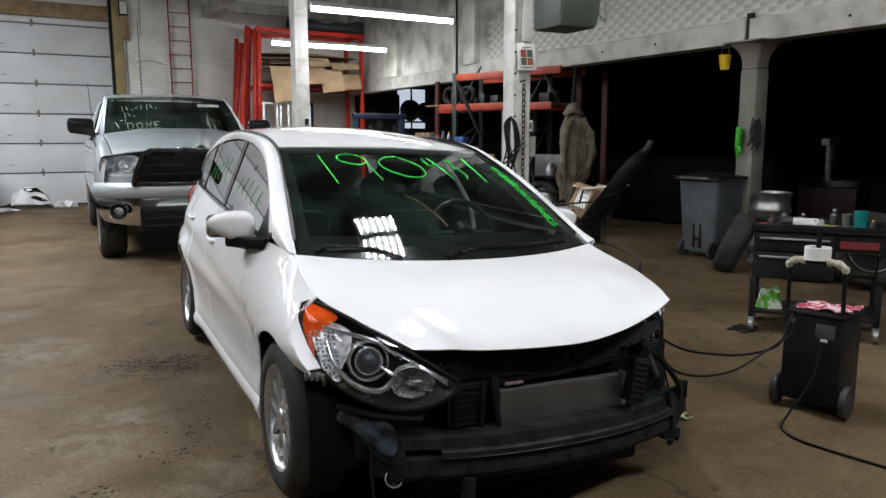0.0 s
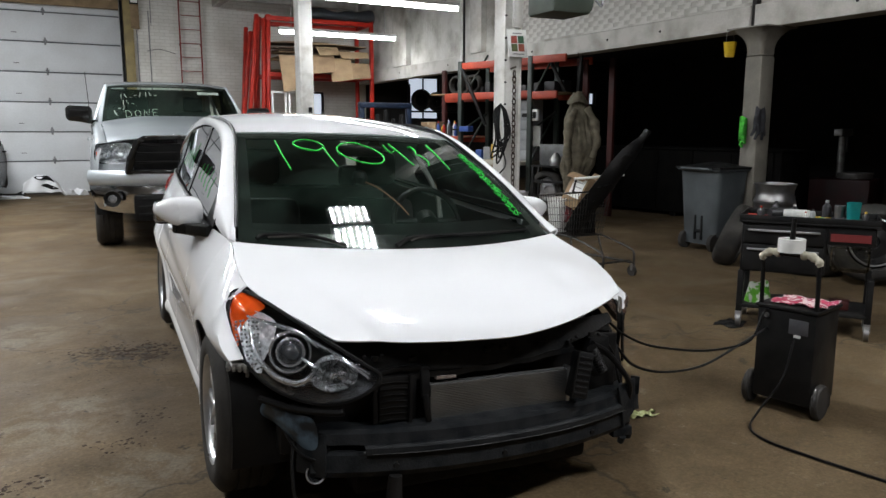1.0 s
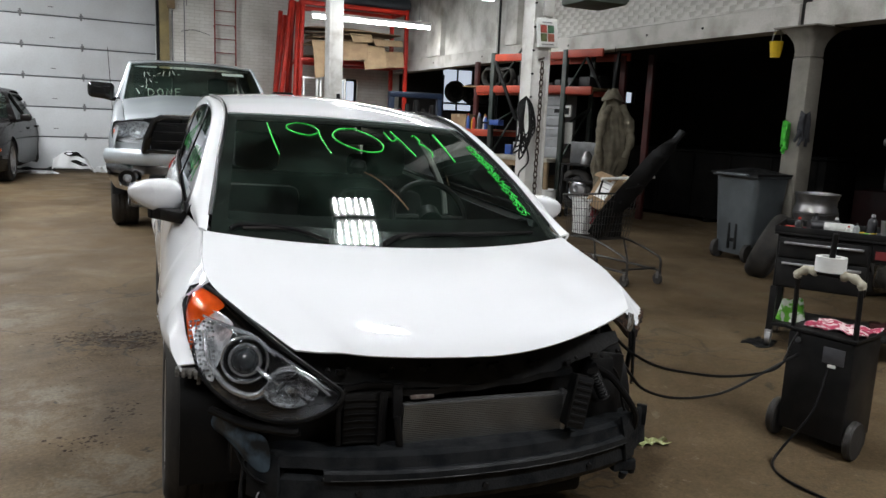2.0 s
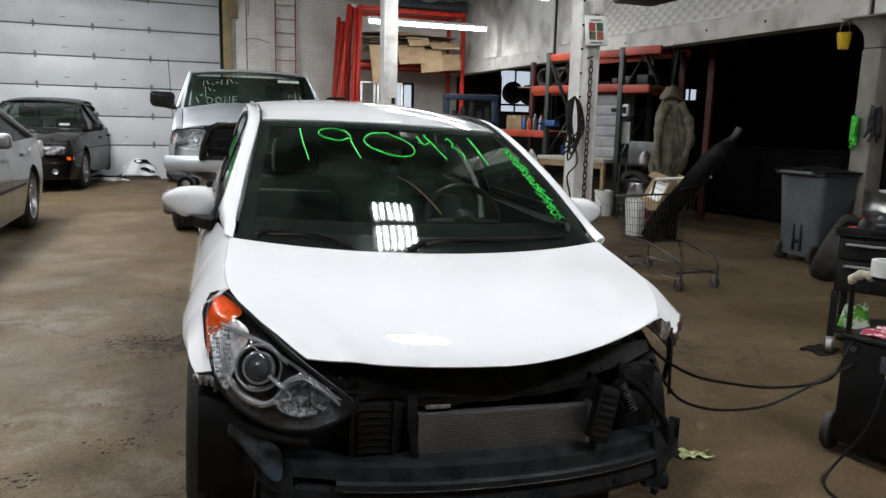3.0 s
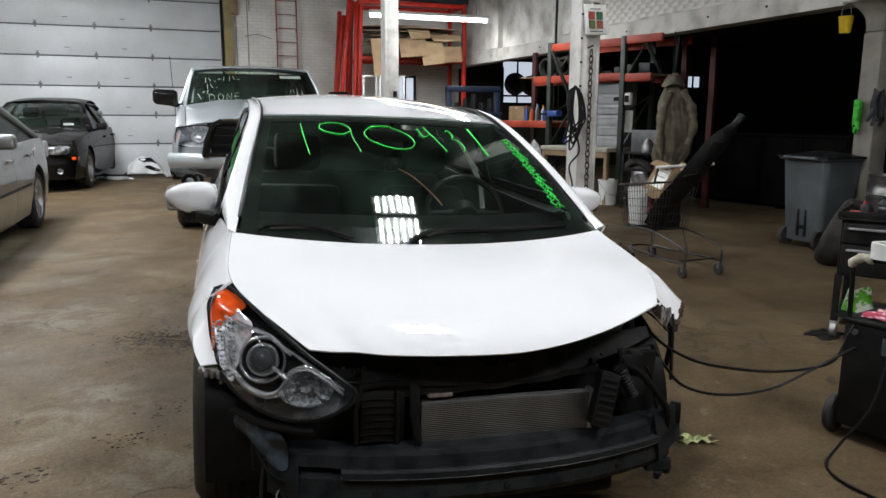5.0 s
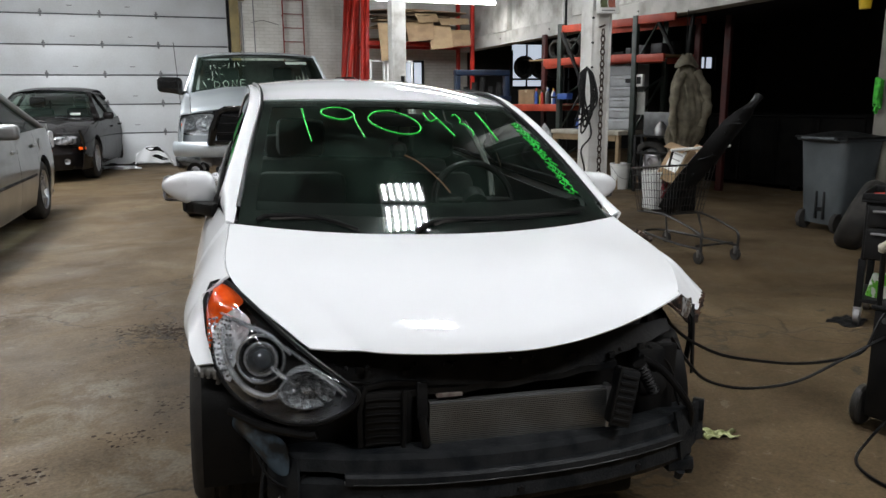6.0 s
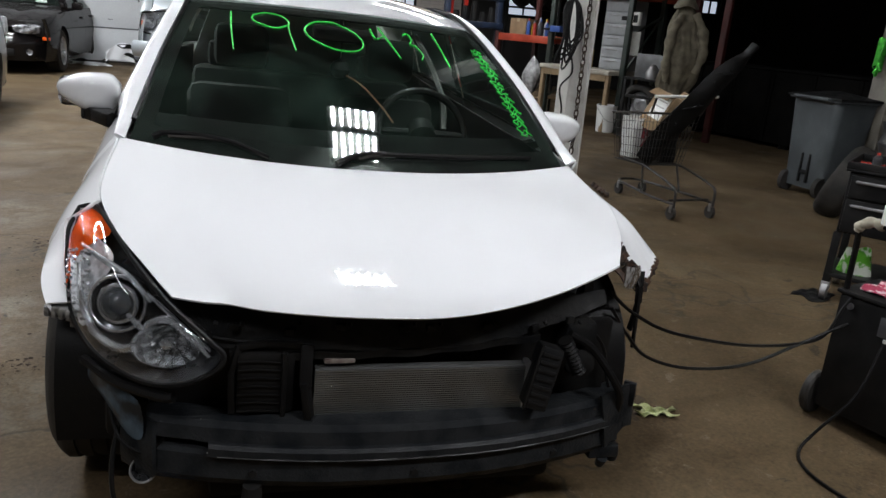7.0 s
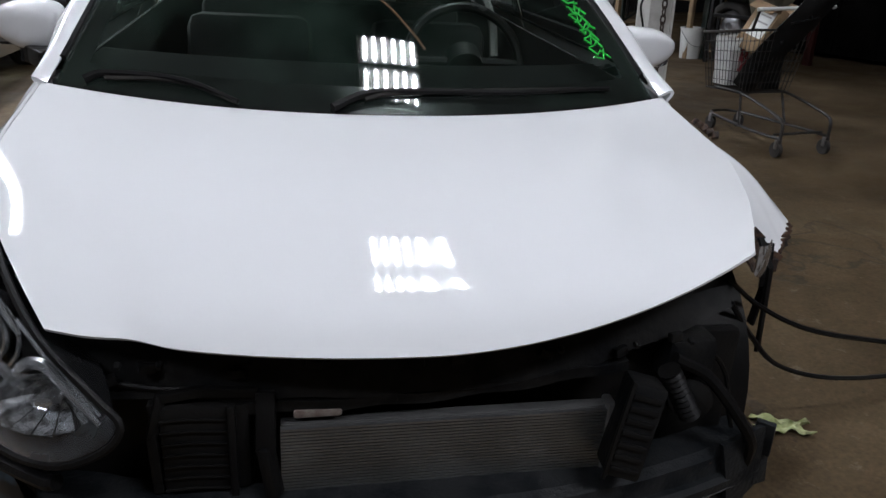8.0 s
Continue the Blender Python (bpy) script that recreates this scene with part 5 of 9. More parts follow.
part("lower_shield", new_box(-0.46, 0.46, -0.46, -0.15, 0.13, 0.20, 0.02), BLACK_PLASTIC, car)

# loose wires, clips and flecks over the bared front
rng = random.Random(15)
for pts in ([(-0.70, -0.36, 0.40), (-0.66, -0.47, 0.33), (-0.60, -0.50, 0.30), (-0.56, -0.49, 0.33)], [(0.44, -0.47, 0.60), (0.52, -0.46, 0.575), (0.57, -0.45, 0.52), (0.585, -0.46, 0.45), (0.60, -0.46, 0.41)],
            [(0.10, -0.47, 0.585), (0.24, -0.48, 0.592), (0.36, -0.475, 0.600), (0.45, -0.45, 0.615)], [(-0.52, -0.46, 0.585), (-0.40, -0.485, 0.572), (-0.28, -0.49, 0.570)]):
    bm = bmesh.new()
    tube(bm, smooth_line(pts, 6), 0.0045, 6)
    part("loose_wire", bm, BLACK_PLASTIC, car)
for k in range(9):
    x = -0.50 + 0.115 * k + rng.uniform(-0.03, 0.03)
    bm = bmesh.new()
    box(bm, -0.012, 0.012, -0.006, 0.006, -0.008, 0.008, 0.002, pose(x, -0.47 - 0.035 * (1 - (x / 0.6) ** 2), 0.61 + 0.02 * x + rng.uniform(-0.012, 0.012), rng.uniform(-10, 10), rng.uniform(-15, 15), rng.uniform(-20, 20)))
    cone(bm, (x + 0.02, -0.49 - 0.02 * (1 - (x / 0.6) ** 2), 0.625), (x + 0.02, -0.50 - 0.02 * (1 - (x / 0.6) ** 2), 0.622), 0.006, 0.004, 8)
    part("carrier_clip", bm, DUSTY_BLACK, car)
FLECK = material("pale_chips", (0.45, 0.44, 0.42), 0.7, 0.0, (0.25, 0.24, 0.22), 50)
bm = bmesh.new()
for k in range(34):
    x = rng.uniform(-0.58, 0.62)
    m = pose(x, bow(x) + rng.uniform(0.03, 0.08), 0.3875 + 0.001 * k / 34, 0, 0, rng.uniform(0, 180)) if k % 2 else pose(x, bow(x) - 0.0105, rng.uniform(0.324, 0.334), 90, 0, 0)
    box(bm, -0.0035, 0.0035 + 0.004 * rng.random(), -0.0012, 0.0012, -0.0005, 0.0008, 0, m)
chips = part("paint_chips", bm, FLECK, car, "pale chips lying on the bar")
chips["kind"] = "stuff"

# ---- other vehicles ----
def vehicle(ob, paint, hw, r, wb, nose, tail, sill_z, belt_f, nose_z, cowl, roof0, roof1, deck, rw, fascia_z, doors, wheel_w=0.2, rim=None, glass=None, nose_built=True):
    """A saloon or pickup in panels: hood, fascias, doors, glass, roof, deck, wheels. Front at -y, first axle at y = 0.
    Without nose_built the hood, front bumper, windscreen and roof are left to the caller."""
    glass = glass or SIDE_GLASS

    def sx(y, z):
        k = 1.0 - 0.10 * max(0, (nose + 0.7 - y) / 0.7) ** 2 - 0.12 * max(0, (y - tail + 0.6) / 0.6) ** 2
        mid = 0.5 * (sill_z + belt_f(y))
        return hw * k * (1 - 0.055 * ((z - mid) / (belt_f(y) - mid)) ** 2)
    cuts = [nose + 0.10, *doors, tail - 0.05]
    for s in (-1, 1):
        for i, (a, b) in enumerate(zip(cuts, cuts[1:])):
            bm = bmesh.new()

            def f(u, v, a=a + 0.004, b=b - 0.004):
                y = a + (b - a) * u
                lo = max(sill_z, arch(y, 0, r * 1.16, r), arch(y, wb, r * 1.16, r))
                z = lo + (belt_f(y) - lo) * v
                return Vector((s * sx(y, z), y, z))
            sheet(bm, f, 26, 10)
            if s > 0:
                bmesh.ops.reverse_faces(bm, faces=bm.faces[:])
            bm.normal_update()
            bmesh.ops.solidify(bm, geom=bm.faces[:], thickness=0.008)
            part("fender" if i == 0 else "quarter_panel" if i == len(cuts) - 2 else "door_panel", bm, paint, ob)
        for y in (0, wb):
            wheel(ob, s * (hw - 0.02 - wheel_w / 2), y, s, r, wheel_w, 5, 0, rim)
            bm = bmesh.new()
            sheet(bm, lambda a, b: Vector((s * (hw - 0.30 + 0.27 * b), y + r * 1.14 * math.cos(math.pi * a), r + r * 1.14 * math.sin(math.pi * a))), 16, 2, 0.006)
            part("wheel_liner", bm, BLACK_PLASTIC, ob)
        for y in doors[1:]:
            bm = new_box(s * (hw + 0.004) - 0.012, s * (hw + 0.004) + 0.012, y - 0.24, y - 0.06, belt_f(y) - 0.16, belt_f(y) - 0.125, 0.008)
            part("door_handle", bm, paint, ob)
        bm = bmesh.new()
        n = 18
        top = [(roof0[0], roof0[1] - 0.05), (0.5 * (roof0[0] + roof1[0]), max(roof0[1], roof1[1]) - 0.03), (roof1[0], roof1[1] - 0.05)]

        def edge(y):
            if y < roof0[0]:
                t = (y - cowl[0] - 0.15) / (roof0[0] - cowl[0] - 0.15)
                return belt_f(y) + (roof0[1] - 0.05 - belt_f(y)) * max(0, t)
            if y > roof1[0]:
                t = (deck[0] - 0.1 - y) / (deck[0] - 0.1 - roof1[0])
                return belt_f(y) + (roof1[1] - 0.05 - belt_f(y)) * max(0, t)
            return ease(y, [p[0] for p in top], [p[1] for p in top])

        def gx(y, z):
            t = (z - belt_f(y)) / (roof0[1] - 0.05 - belt_f(roof0[0]))
            return sx(y, belt_f(y)) - 0.015 - (sx(y, belt_f(y)) - rw - 0.02) * t
        ya, yb = cowl[0] + 0.17, deck[0] - 0.12
        sheet(bm, lambda a, b: Vector((s * gx(ya + (yb - ya) * a, belt_f(ya + (yb - ya) * a) + (edge(ya + (yb - ya) * a) - belt_f(ya + (yb - ya) * a)) * b), ya + (yb - ya) * a,
                                       belt_f(ya + (yb - ya) * a) + (edge(ya + (yb - ya) * a) - belt_f(ya + (yb - ya) * a)) * b)), 24, 5)
        part("side_window", bm, glass, ob)
        bm = bmesh.new()
        line = [Vector((s * (gx(y, edge(y)) + 0.004), y, edge(y) + 0.015)) for y in np.linspace(ya - 0.06, yb + 0.06, 32)]
        tube(bm, line, 0.035, 8)
        part("roof_side", bm, paint, ob)
        for y in doors[1:-1]:
            bm = bmesh.new()
            tube(bm, [(s * (gx(y, belt_f(y)) + 0.004), y, belt_f(y)), (s * (gx(y, edge(y)) + 0.004), y, edge(y))], 0.03, 6)
            part("door_pillar", bm, GLOSS_BLACK, ob)
    z0, z1 = fascia_z
    if nose_built:
        bm = bmesh.new()
        sheet(bm, lambda u, v: Vector(((2 * u - 1) * (hw * 0.86 + 0.05 * v), nose + 0.06 + 0.18 * (2 * u - 1) ** 4 * (1 - v) + (cowl[0] - nose - 0.06) * v, nose_z + (cowl[1] - nose_z) * v ** 0.75 + 0.03 * (1 - (2 * u - 1) ** 4) + (belt_f(0) - 0.05 - nose_z) * 0 * v)), 24, 14, 0.01)
        part("hood", bm, paint, ob)
        for s in (-1, 1):
            bm = bmesh.new()
            sheet(bm, lambda u, v: Vector((s * (hw * 0.86 + 0.05 * u + (sx(nose + 0.25 + (cowl[0] - nose - 0.1) * u, belt_f(0.2)) - hw * 0.86 - 0.05 * u) * v), nose + 0.25 + (cowl[0] - nose - 0.1) * u,
                                           (nose_z + (cowl[1] - nose_z) * (0.08 + 0.92 * u) ** 0.75) * (1 - v) + belt_f(nose + 0.25 + (cowl[0] - nose - 0.1) * u) * v)), 12, 4, 0.006)
            part("fender_top", bm, paint, ob)
            bm = bmesh.new()
        sheet(bm, lambda u, v: Vector(((2 * u - 1) * hw * (0.97 - 0.03 * v), nose + 0.42 * abs(2 * u - 1) ** 5 + 0.03 * (2 * v - 1) ** 2, z0 + (z1 - z0) * v)), 28, 8, 0.02)
        part("front_bumper", bm, paint, ob)
    bm = bmesh.new()
    sheet(bm, lambda u, v: Vector(((2 * u - 1) * hw * 0.93, tail - 0.35 * abs(2 * u - 1) ** 5, z0 + (deck[1] - 0.02 - z0) * v)), 20, 6, 0.02)
    part("rear_fascia", bm, paint, ob)
    if nose_built:
        bm = bmesh.new()
        sheet(bm, lambda u, v: Vector(((2 * u - 1) * (hw * 0.86 + (rw - hw * 0.86) * v), (cowl[0] - 0.14 * (1 - (2 * u - 1) ** 2)) * (1 - v) + (roof0[0] - 0.10 * (1 - (2 * u - 1) ** 2)) * v + 0.13 * (1 - v) + 0.0, cowl[1] + (roof0[1] - cowl[1]) * v + 0.03 * math.sin(math.pi * v))), 20, 10)
        part("windscreen", bm, CLEAR_GLASS, ob, "windscreen")
        bm = bmesh.new()
        sheet(bm, lambda u, v: Vector(((2 * u - 1) * (rw + 0.01), roof0[0] - 0.10 * (1 - (2 * u - 1) ** 2) * (1 - v) + (roof1[0] - roof0[0]) * v, roof0[1] + (roof1[1] - roof0[1]) * v + 0.05 * math.sin(math.pi * v) + 0.03 * (1 - (2 * u - 1) ** 2) - 0.012)), 20, 12, 0.01)
        part("roof", bm, paint, ob)
    bm = bmesh.new()
    sheet(bm, lambda u, v: Vector(((2 * u - 1) * (rw + (hw * 0.82 - rw) * v), roof1[0] + (deck[0] - roof1[0]) * v, roof1[1] + (deck[1] - roof1[1]) * v)), 12, 6)
    part("rear_window", bm, glass, ob)
    if tail - deck[0] > 0.15:
        bm = bmesh.new()
        sheet(bm, lambda u, v: Vector(((2 * u - 1) * hw * 0.86, deck[0] + (tail - 0.02 - deck[0]) * v, deck[1] + 0.015 * math.sin(math.pi * v))), 12, 6, 0.01)
        part("rear_deck", bm, paint, ob)
    part("underbody", new_box(-hw + 0.28, hw - 0.28, nose + 0.3, tail - 0.2, sill_z - 0.02, cowl[1] - 0.3, 0.03), BLACK_PLASTIC, ob)
    for x in (-0.36, 0.36):
        yy = roof0[0] + 0.35
        bm = new_box(x - 0.25, x + 0.25, yy, yy + 0.16, cowl[1] - 0.55, cowl[1] + 0.16, 0.06)
        box(bm, x - 0.13, x + 0.13, yy + 0.03, yy + 0.13, cowl[1] + 0.17, cowl[1] + 0.36, 0.045)
        part("front_seat", bm, INTERIOR, ob)
    bm = bmesh.new()
    sheet(bm, lambda u, v: Vector(((2 * u - 1) * hw * 0.84, cowl[0] + 0.02 + 0.5 * v, cowl[1] - 0.03 + 0.03 * math.sin(3 * v))), 8, 6, 0.03)
    part("dashboard", bm, INTERIOR, ob)
    return sx


def side_mirror(ob, x, y, z, s, paint, w=0.11, h=0.075):
    bm = bmesh.new()
    box(bm, x - w, x + w, y - 0.05, y + 0.05, z - h, z + h, 0.04, None, 4)
    m = part("mirror", bm, paint, ob)
    bm = bmesh.new()
    cone(bm, (x - s * w * 0.7, y + 0.02, z - h * 0.8), (x - s * (w + 0.16), y + 0.06, z - h * 1.3), 0.025, n=8)
    part("mirror_foot", bm, BLACK_PLASTIC, m)


WHITE_PEN = material("white_paint_marker", (0.52, 0.56, 0.48), 0.6)
# silver pickup, nose towards the white car, grille torn out
truck = thing("pickup_truck", pose(-0.27, 6.90, 0, 0, 0, 1.0), "silver pickup truck with grille torn out and bent hood", "truck")
vehicle(truck, SILVER_PAINT, 1.0, 0.40, 3.7, -0.78, 4.6, 0.52, lambda y: ease(y, [-0.9, -0.4, 0.4, 2.5, 4.6], [1.10, 1.20, 1.33, 1.37, 1.37]), 1.19, (0.42, 1.44), (1.12, 1.94), (2.6, 1.95), (2.95, 1.39), 0.74, (0.80, 0.905), [0.62, 1.75, 2.75], 0.27, None, CAB_SHADE_GLASS, False)


LAMP_BACK = material("bright_lamp_back", (0.74, 0.75, 0.76), 0.35, 0.15, (0.40, 0.41, 0.42), 22, contrast=(0.42, 0.58))


def truck_hood(a, b):
    """The pickup's hood; a across from -1 to 1, b from the bent front edge to the cowl."""
    y0 = -0.80 + 0.16 * a * a
    y = y0 + (0.44 - 0.15 * (1 - a * a) - y0) * b
    z = ease(b, [0, 0.12, 0.5, 1.0], [1.215, 1.265, 1.36, 1.445]) + 0.055 * (1 - abs(a) ** 3.5)
    z += 0.018 / (1 + math.exp(-28 * (0.62 - abs(a)))) * min(1.0, 2.5 * b + 0.2)
    z += 0.055 * math.exp(-((a - 0.12 - 0.25 * b) / 0.07) ** 2) * (1 - b) ** 1.3
    z -= 0.050 * math.exp(-((a - 0.42) / 0.16) ** 2) * (1 - b) ** 1.6
    return Vector((a * (0.82 + 0.03 * b), y, z))


bm = bmesh.new()
sheet(bm, lambda u, v: truck_hood(2 * u - 1, v), 56, 30, 0.012)
part("hood", bm, SILVER_PAINT, truck, "buckled silver hood", angle=60)
for s in (-1, 1):
    bm = bmesh.new()

    def wing(u, v):
        y = -0.64 + 1.26 * u
        b = min(1.0, max(0.0, (y + 0.64) / 1.08))
        p0 = truck_hood(1.0, b) if y < 0.44 else Vector((0.85 + 0.05 * (y - 0.44), y, 1.445))
        p0 = Vector((p0.x + 0.008, y, p0.z - 0.006))
        p2 = Vector((0.945 + 0.004 * math.sin(3 * u), y, ease(y, [-0.9, -0.4, 0.4, 2.5], [1.10, 1.20, 1.33, 1.37]) - 0.004))
        p1 = Vector((p2.x + 0.012, y, max(p0.z, p2.z) + 0.012))
        q = p0 * (1 - v) ** 2 + 2 * p1 * v * (1 - v) + p2 * v * v
        return Vector((s * q.x, q.y, q.z))
    sheet(bm, wing, 24, 10, 0.006)
    part("fender_top", bm, SILVER_PAINT, truck)
    bm = bmesh.new()
    sheet(bm, lambda u, v: Vector((s * (0.905 + 0.045 * v - 0.01 * u), -0.50 + 0.16 * v - 0.05 * u, 0.90 + (0.30 - 0.10 * v) * u)), 8, 6, 0.006)
    part("fender_nose", bm, SILVER_PAINT, truck)
    rim_t = smooth_line([(s * 0.925, -0.545, 1.185), (s * 0.950, -0.520, 1.09), (s * 0.930, -0.575, 1.005), (s * 0.80, -0.715, 0.975), (s * 0.62, -0.795, 0.985), (s * 0.565, -0.805, 1.06), (s * 0.57, -0.795, 1.195), (s * 0.72, -0.725, 1.215), (s * 0.925, -0.545, 1.185)], 4)[:-1]
    mid_t = Vector((s * 0.765, -0.695, 1.09))
    bm = bmesh.new()
    dome(bm, rim_t, mid_t, (s * 0.025, -0.05, 0.01), 5)
    hl = part("headlight", bm, LENS_GLASS, truck, "clear truck headlight")
    hl.visible_shadow = False
    bm = bmesh.new()
    dome(bm, [p.lerp(mid_t, 0.02) for p in rim_t], mid_t, (-s * 0.03, 0.10, 0.0), 5)
    part("lamp_bowl", bm, LAMP_BACK, hl, "bright back of the truck headlight")
    for k, (x, y, r_) in enumerate(((0.85, -0.60, 0.062), (0.70, -0.70, 0.075))):
        bm = bmesh.new()
        lathe(bm, [(r_, 0.035), (r_ * 0.9, 0.0), (r_ * 0.55, -0.03), (r_ * 0.3, -0.04), (r_ * 0.28, 0.0), (0.002, 0.004)], 20, Matrix.Translation((s * x, y, 1.085)) @ Vector((0.1 * s, -1, 0.35)).to_track_quat("Z", "Y").to_matrix().to_4x4())
        part("reflector", bm, REFLECTOR, hl)
    part("marker_lamp", new_box(s * 0.925 - 0.012, s * 0.925 + 0.012, -0.575, -0.53, 1.03, 1.11, 0.006), AMBER, hl, "small amber marker")
    bm = bmesh.new()
    tube(bm, rim_t, 0.007, 6, closed=True)
    part("lens_seal", bm, BLACK_PLASTIC, hl)
    bm = bmesh.new()
    sheet(bm, lambda u, v: Vector((s * (0.57 + 0.385 * u), -0.81 + 0.29 * u ** 2.2 - 0.01 * v, 0.892 + 0.090 * v)), 12, 3, 0.008)
    part("lamp_filler", bm, SILVER_PAINT, truck)
    # mirror: a rounded shell on a short arm
    bm = bmesh.new()
    box(bm, s * 1.085 - 0.150, s * 1.085 + 0.150, 0.53, 0.66, 1.445, 1.640, 0.055, None, 5)
    for v in bm.verts:
        v.co.z += 0.10 * (abs(v.co.x) - 1.085) * (1 if v.co.z < 1.54 else 0.35)
    m_ = part("mirror", bm, GLOSS_BLACK, truck, "black door mirror")
    bm = bmesh.new()
    bent(bm, [(s * 1.10, 0.61, 1.475), (s * 0.98, 0.63, 1.45), (s * 0.90, 0.66, 1.44)], 0.07, 0.05)
    part("mirror_foot", bm, BLACK_PLASTIC, m_)
    bm = bmesh.new()
    lathe(bm, [(0.088, 0.0), (0.085, 0.018), (0.066, 0.010), (0.045, -0.004)], 24, Matrix.Translation((s * 0.81, -0.905, 0.612)) @ Vector((0.12 * s, -1, 0)).to_track_quat("Z", "Y").to_matrix().to_4x4())
    fog_t = part("fog_lamp", bm, BLACK_PLASTIC, truck)
    bm = bmesh.new()
    lathe(bm, [(0.045, -0.004), (0.035, 0.004), (0.02, 0.008), (0.001, 0.009)], 20, Matrix.Translation((s * 0.81, -0.905, 0.612)) @ Vector((0.12 * s, -1, 0)).to_track_quat("Z", "Y").to_matrix().to_4x4())
    part("fog_lens", bm, DIM_LENS, fog_t)
    # screen pillar
    bm = bmesh.new()
    sheet(bm, lambda u, v: Vector((s * (0.845 - 0.105 * u + 0.045 * v + 0.018 * math.sin(math.pi * v)), 0.44 + 0.66 * u + 0.13 * v * (1 - u) + 0.05 * v, 1.44 + 0.475 * u + 0.030 * math.sin(math.pi * u) - 0.05 * v * u - 0.035 * v)), 14, 6, 0.01)
    part("screen_pillar", bm, SILVER_PAINT, truck)


def truck_shield(u, v):
    k = 1 - (2 * u - 1) ** 2
    return Vector(((2 * u - 1) * (0.84 - 0.10 * v), 0.45 - 0.15 * k * (1 - v) + 0.64 * v - 0.09 * k * v, 1.445 + 0.465 * v + 0.03 * math.sin(math.pi * v) + 0.012 * k))


bm = bmesh.new()
sheet(bm, truck_shield, 24, 14)
tw = part("windscreen", bm, CLEAR_GLASS, truck, "windscreen with white marker writing")
tw.visible_shadow = False
for f_ in (lambda u, v: truck_shield(u, 0.07 * v), lambda u, v: truck_shield(u, 0.955 + 0.045 * v), lambda u, v: truck_shield(0.03 * u, v), lambda u, v: truck_shield(1 - 0.03 * u, v)):
    bm = bmesh.new()
    sheet(bm, lambda u, v: f_(u, v) + Vector((0, 0.006, -0.005)), 20, 10, 0.002)
    part("glass_border", bm, GLOSS_BLACK, tw)
bm = bmesh.new()
sheet(bm, lambda u, v: Vector(((2 * u - 1) * (0.745 + 0.02 * min(1, 4 * v)), 1.095 - 0.09 * (1 - (2 * u - 1) ** 2) * (1 - v) + 1.52 * v,
                               1.912 + 0.055 * min(1.0, 3.2 * v) ** 0.6 + 0.040 * (1 - abs(2 * u - 1) ** 3) - 0.035 * max(0.0, v - 0.6))), 28, 16, 0.012)
part("roof", bm, SILVER_PAINT, truck)
# painted bumper top, chrome bumper and its dark intake
bm = bmesh.new()
sheet(bm, lambda u, v: Vector(((2 * u - 1) * (1.035 - 0.02 * (2 * v - 1) ** 2), -0.84 + 0.34 * abs(2 * u - 1) ** 4.5 - 0.045 * math.sin(math.pi * min(1, 0.15 + 0.85 * v)) ** 0.7 - 0.03, 0.905 - 0.155 * v)), 40, 8, 0.012)
part("bumper_top", bm, SILVER_PAINT, truck, "silver upper half of the bumper")
bm = bmesh.new()
sheet(bm, lambda u, v: Vector(((2 * u - 1) * (1.015 - 0.09 * v * v), -0.925 + 0.36 * abs(2 * u - 1) ** 4.5 + 0.025 * (2 * v - 1) ** 2 + 0.03 * v, 0.742 - (0.31 - 0.05 * abs(2 * u - 1) ** 3) * v)), 44, 10, 0.012)
part("bumper_chrome", bm, CHROME, truck, "chrome front bumper")
intake = part("bumper_intake", new_box(-0.60, 0.60, -0.955, -0.90, 0.36, 0.655, 0.03), BLACK_PLASTIC, truck)
for z in (0.44, 0.52, 0.60):
    part("intake_slat", new_box(-0.55, 0.55, -0.962, -0.950, z - 0.012, z + 0.012, 0.004), DUSTY_BLACK, intake)
# solid black block stands for the shaded hollow of the missing grille
part("grille_shade_block", new_box(-0.58, 0.58, -0.78, -0.60, 0.88, 1.20, 0.02), BLACK_PLASTIC, truck, "black block standing for shade where the grille is missing")
grille = new("broken_grille")
grille.parent = truck
grille["label"] = "broken black grille surround hanging forward"
grille.matrix_local = pose(0, 0, 0)
for pts, w, h in (([(-0.63, -0.90, 0.895), (-0.60, -0.96, 1.05), (-0.53, -1.0, 1.225), (-0.46, -1.005, 1.262)], 0.075, 0.055), ([(-0.47, -1.005, 1.262), (-0.10, -1.01, 1.27), (0.30, -0.98, 1.245), (0.58, -0.90, 1.20)], 0.085, 0.045),
                  ([(0.58, -0.90, 1.20), (0.64, -0.86, 1.05), (0.62, -0.84, 0.92)], 0.07, 0.05), ([(-0.62, -0.90, 0.905), (-0.20, -0.93, 0.90), (0.25, -0.92, 0.905), (0.62, -0.85, 0.925)], 0.06, 0.045)):
    bm = bmesh.new()
    bent(bm, pts, w, h)
    part("surround", bm, GLOSS_BLACK, grille)
for pts in ([(-0.58, -0.93, 1.00), (0.10, -0.95, 1.005), (0.60, -0.86, 1.01)], [(-0.55, -0.955, 1.10), (0.0, -0.965, 1.10), (0.60, -0.87, 1.09)], [(-0.52, -0.965, 1.19), (-0.30, -0.975, 1.17)]):
    bm = bmesh.new()
    bent(bm, pts, 0.03, 0.022)
    part("grille_bar", bm, BLACK_PLASTIC, grille)
# black sheet deepens the shade behind the grille bars
part("grille_shade_sheet", new_box(-0.55, 0.55, -0.84, -0.825, 0.92, 1.20, 0.004), BLACK_PLASTIC, grille)
bm = bmesh.new()
bent(bm, [(-0.44, -1.045, 1.285), (-0.10, -1.05, 1.292), (0.28, -1.02, 1.268)], 0.010, 0.012)
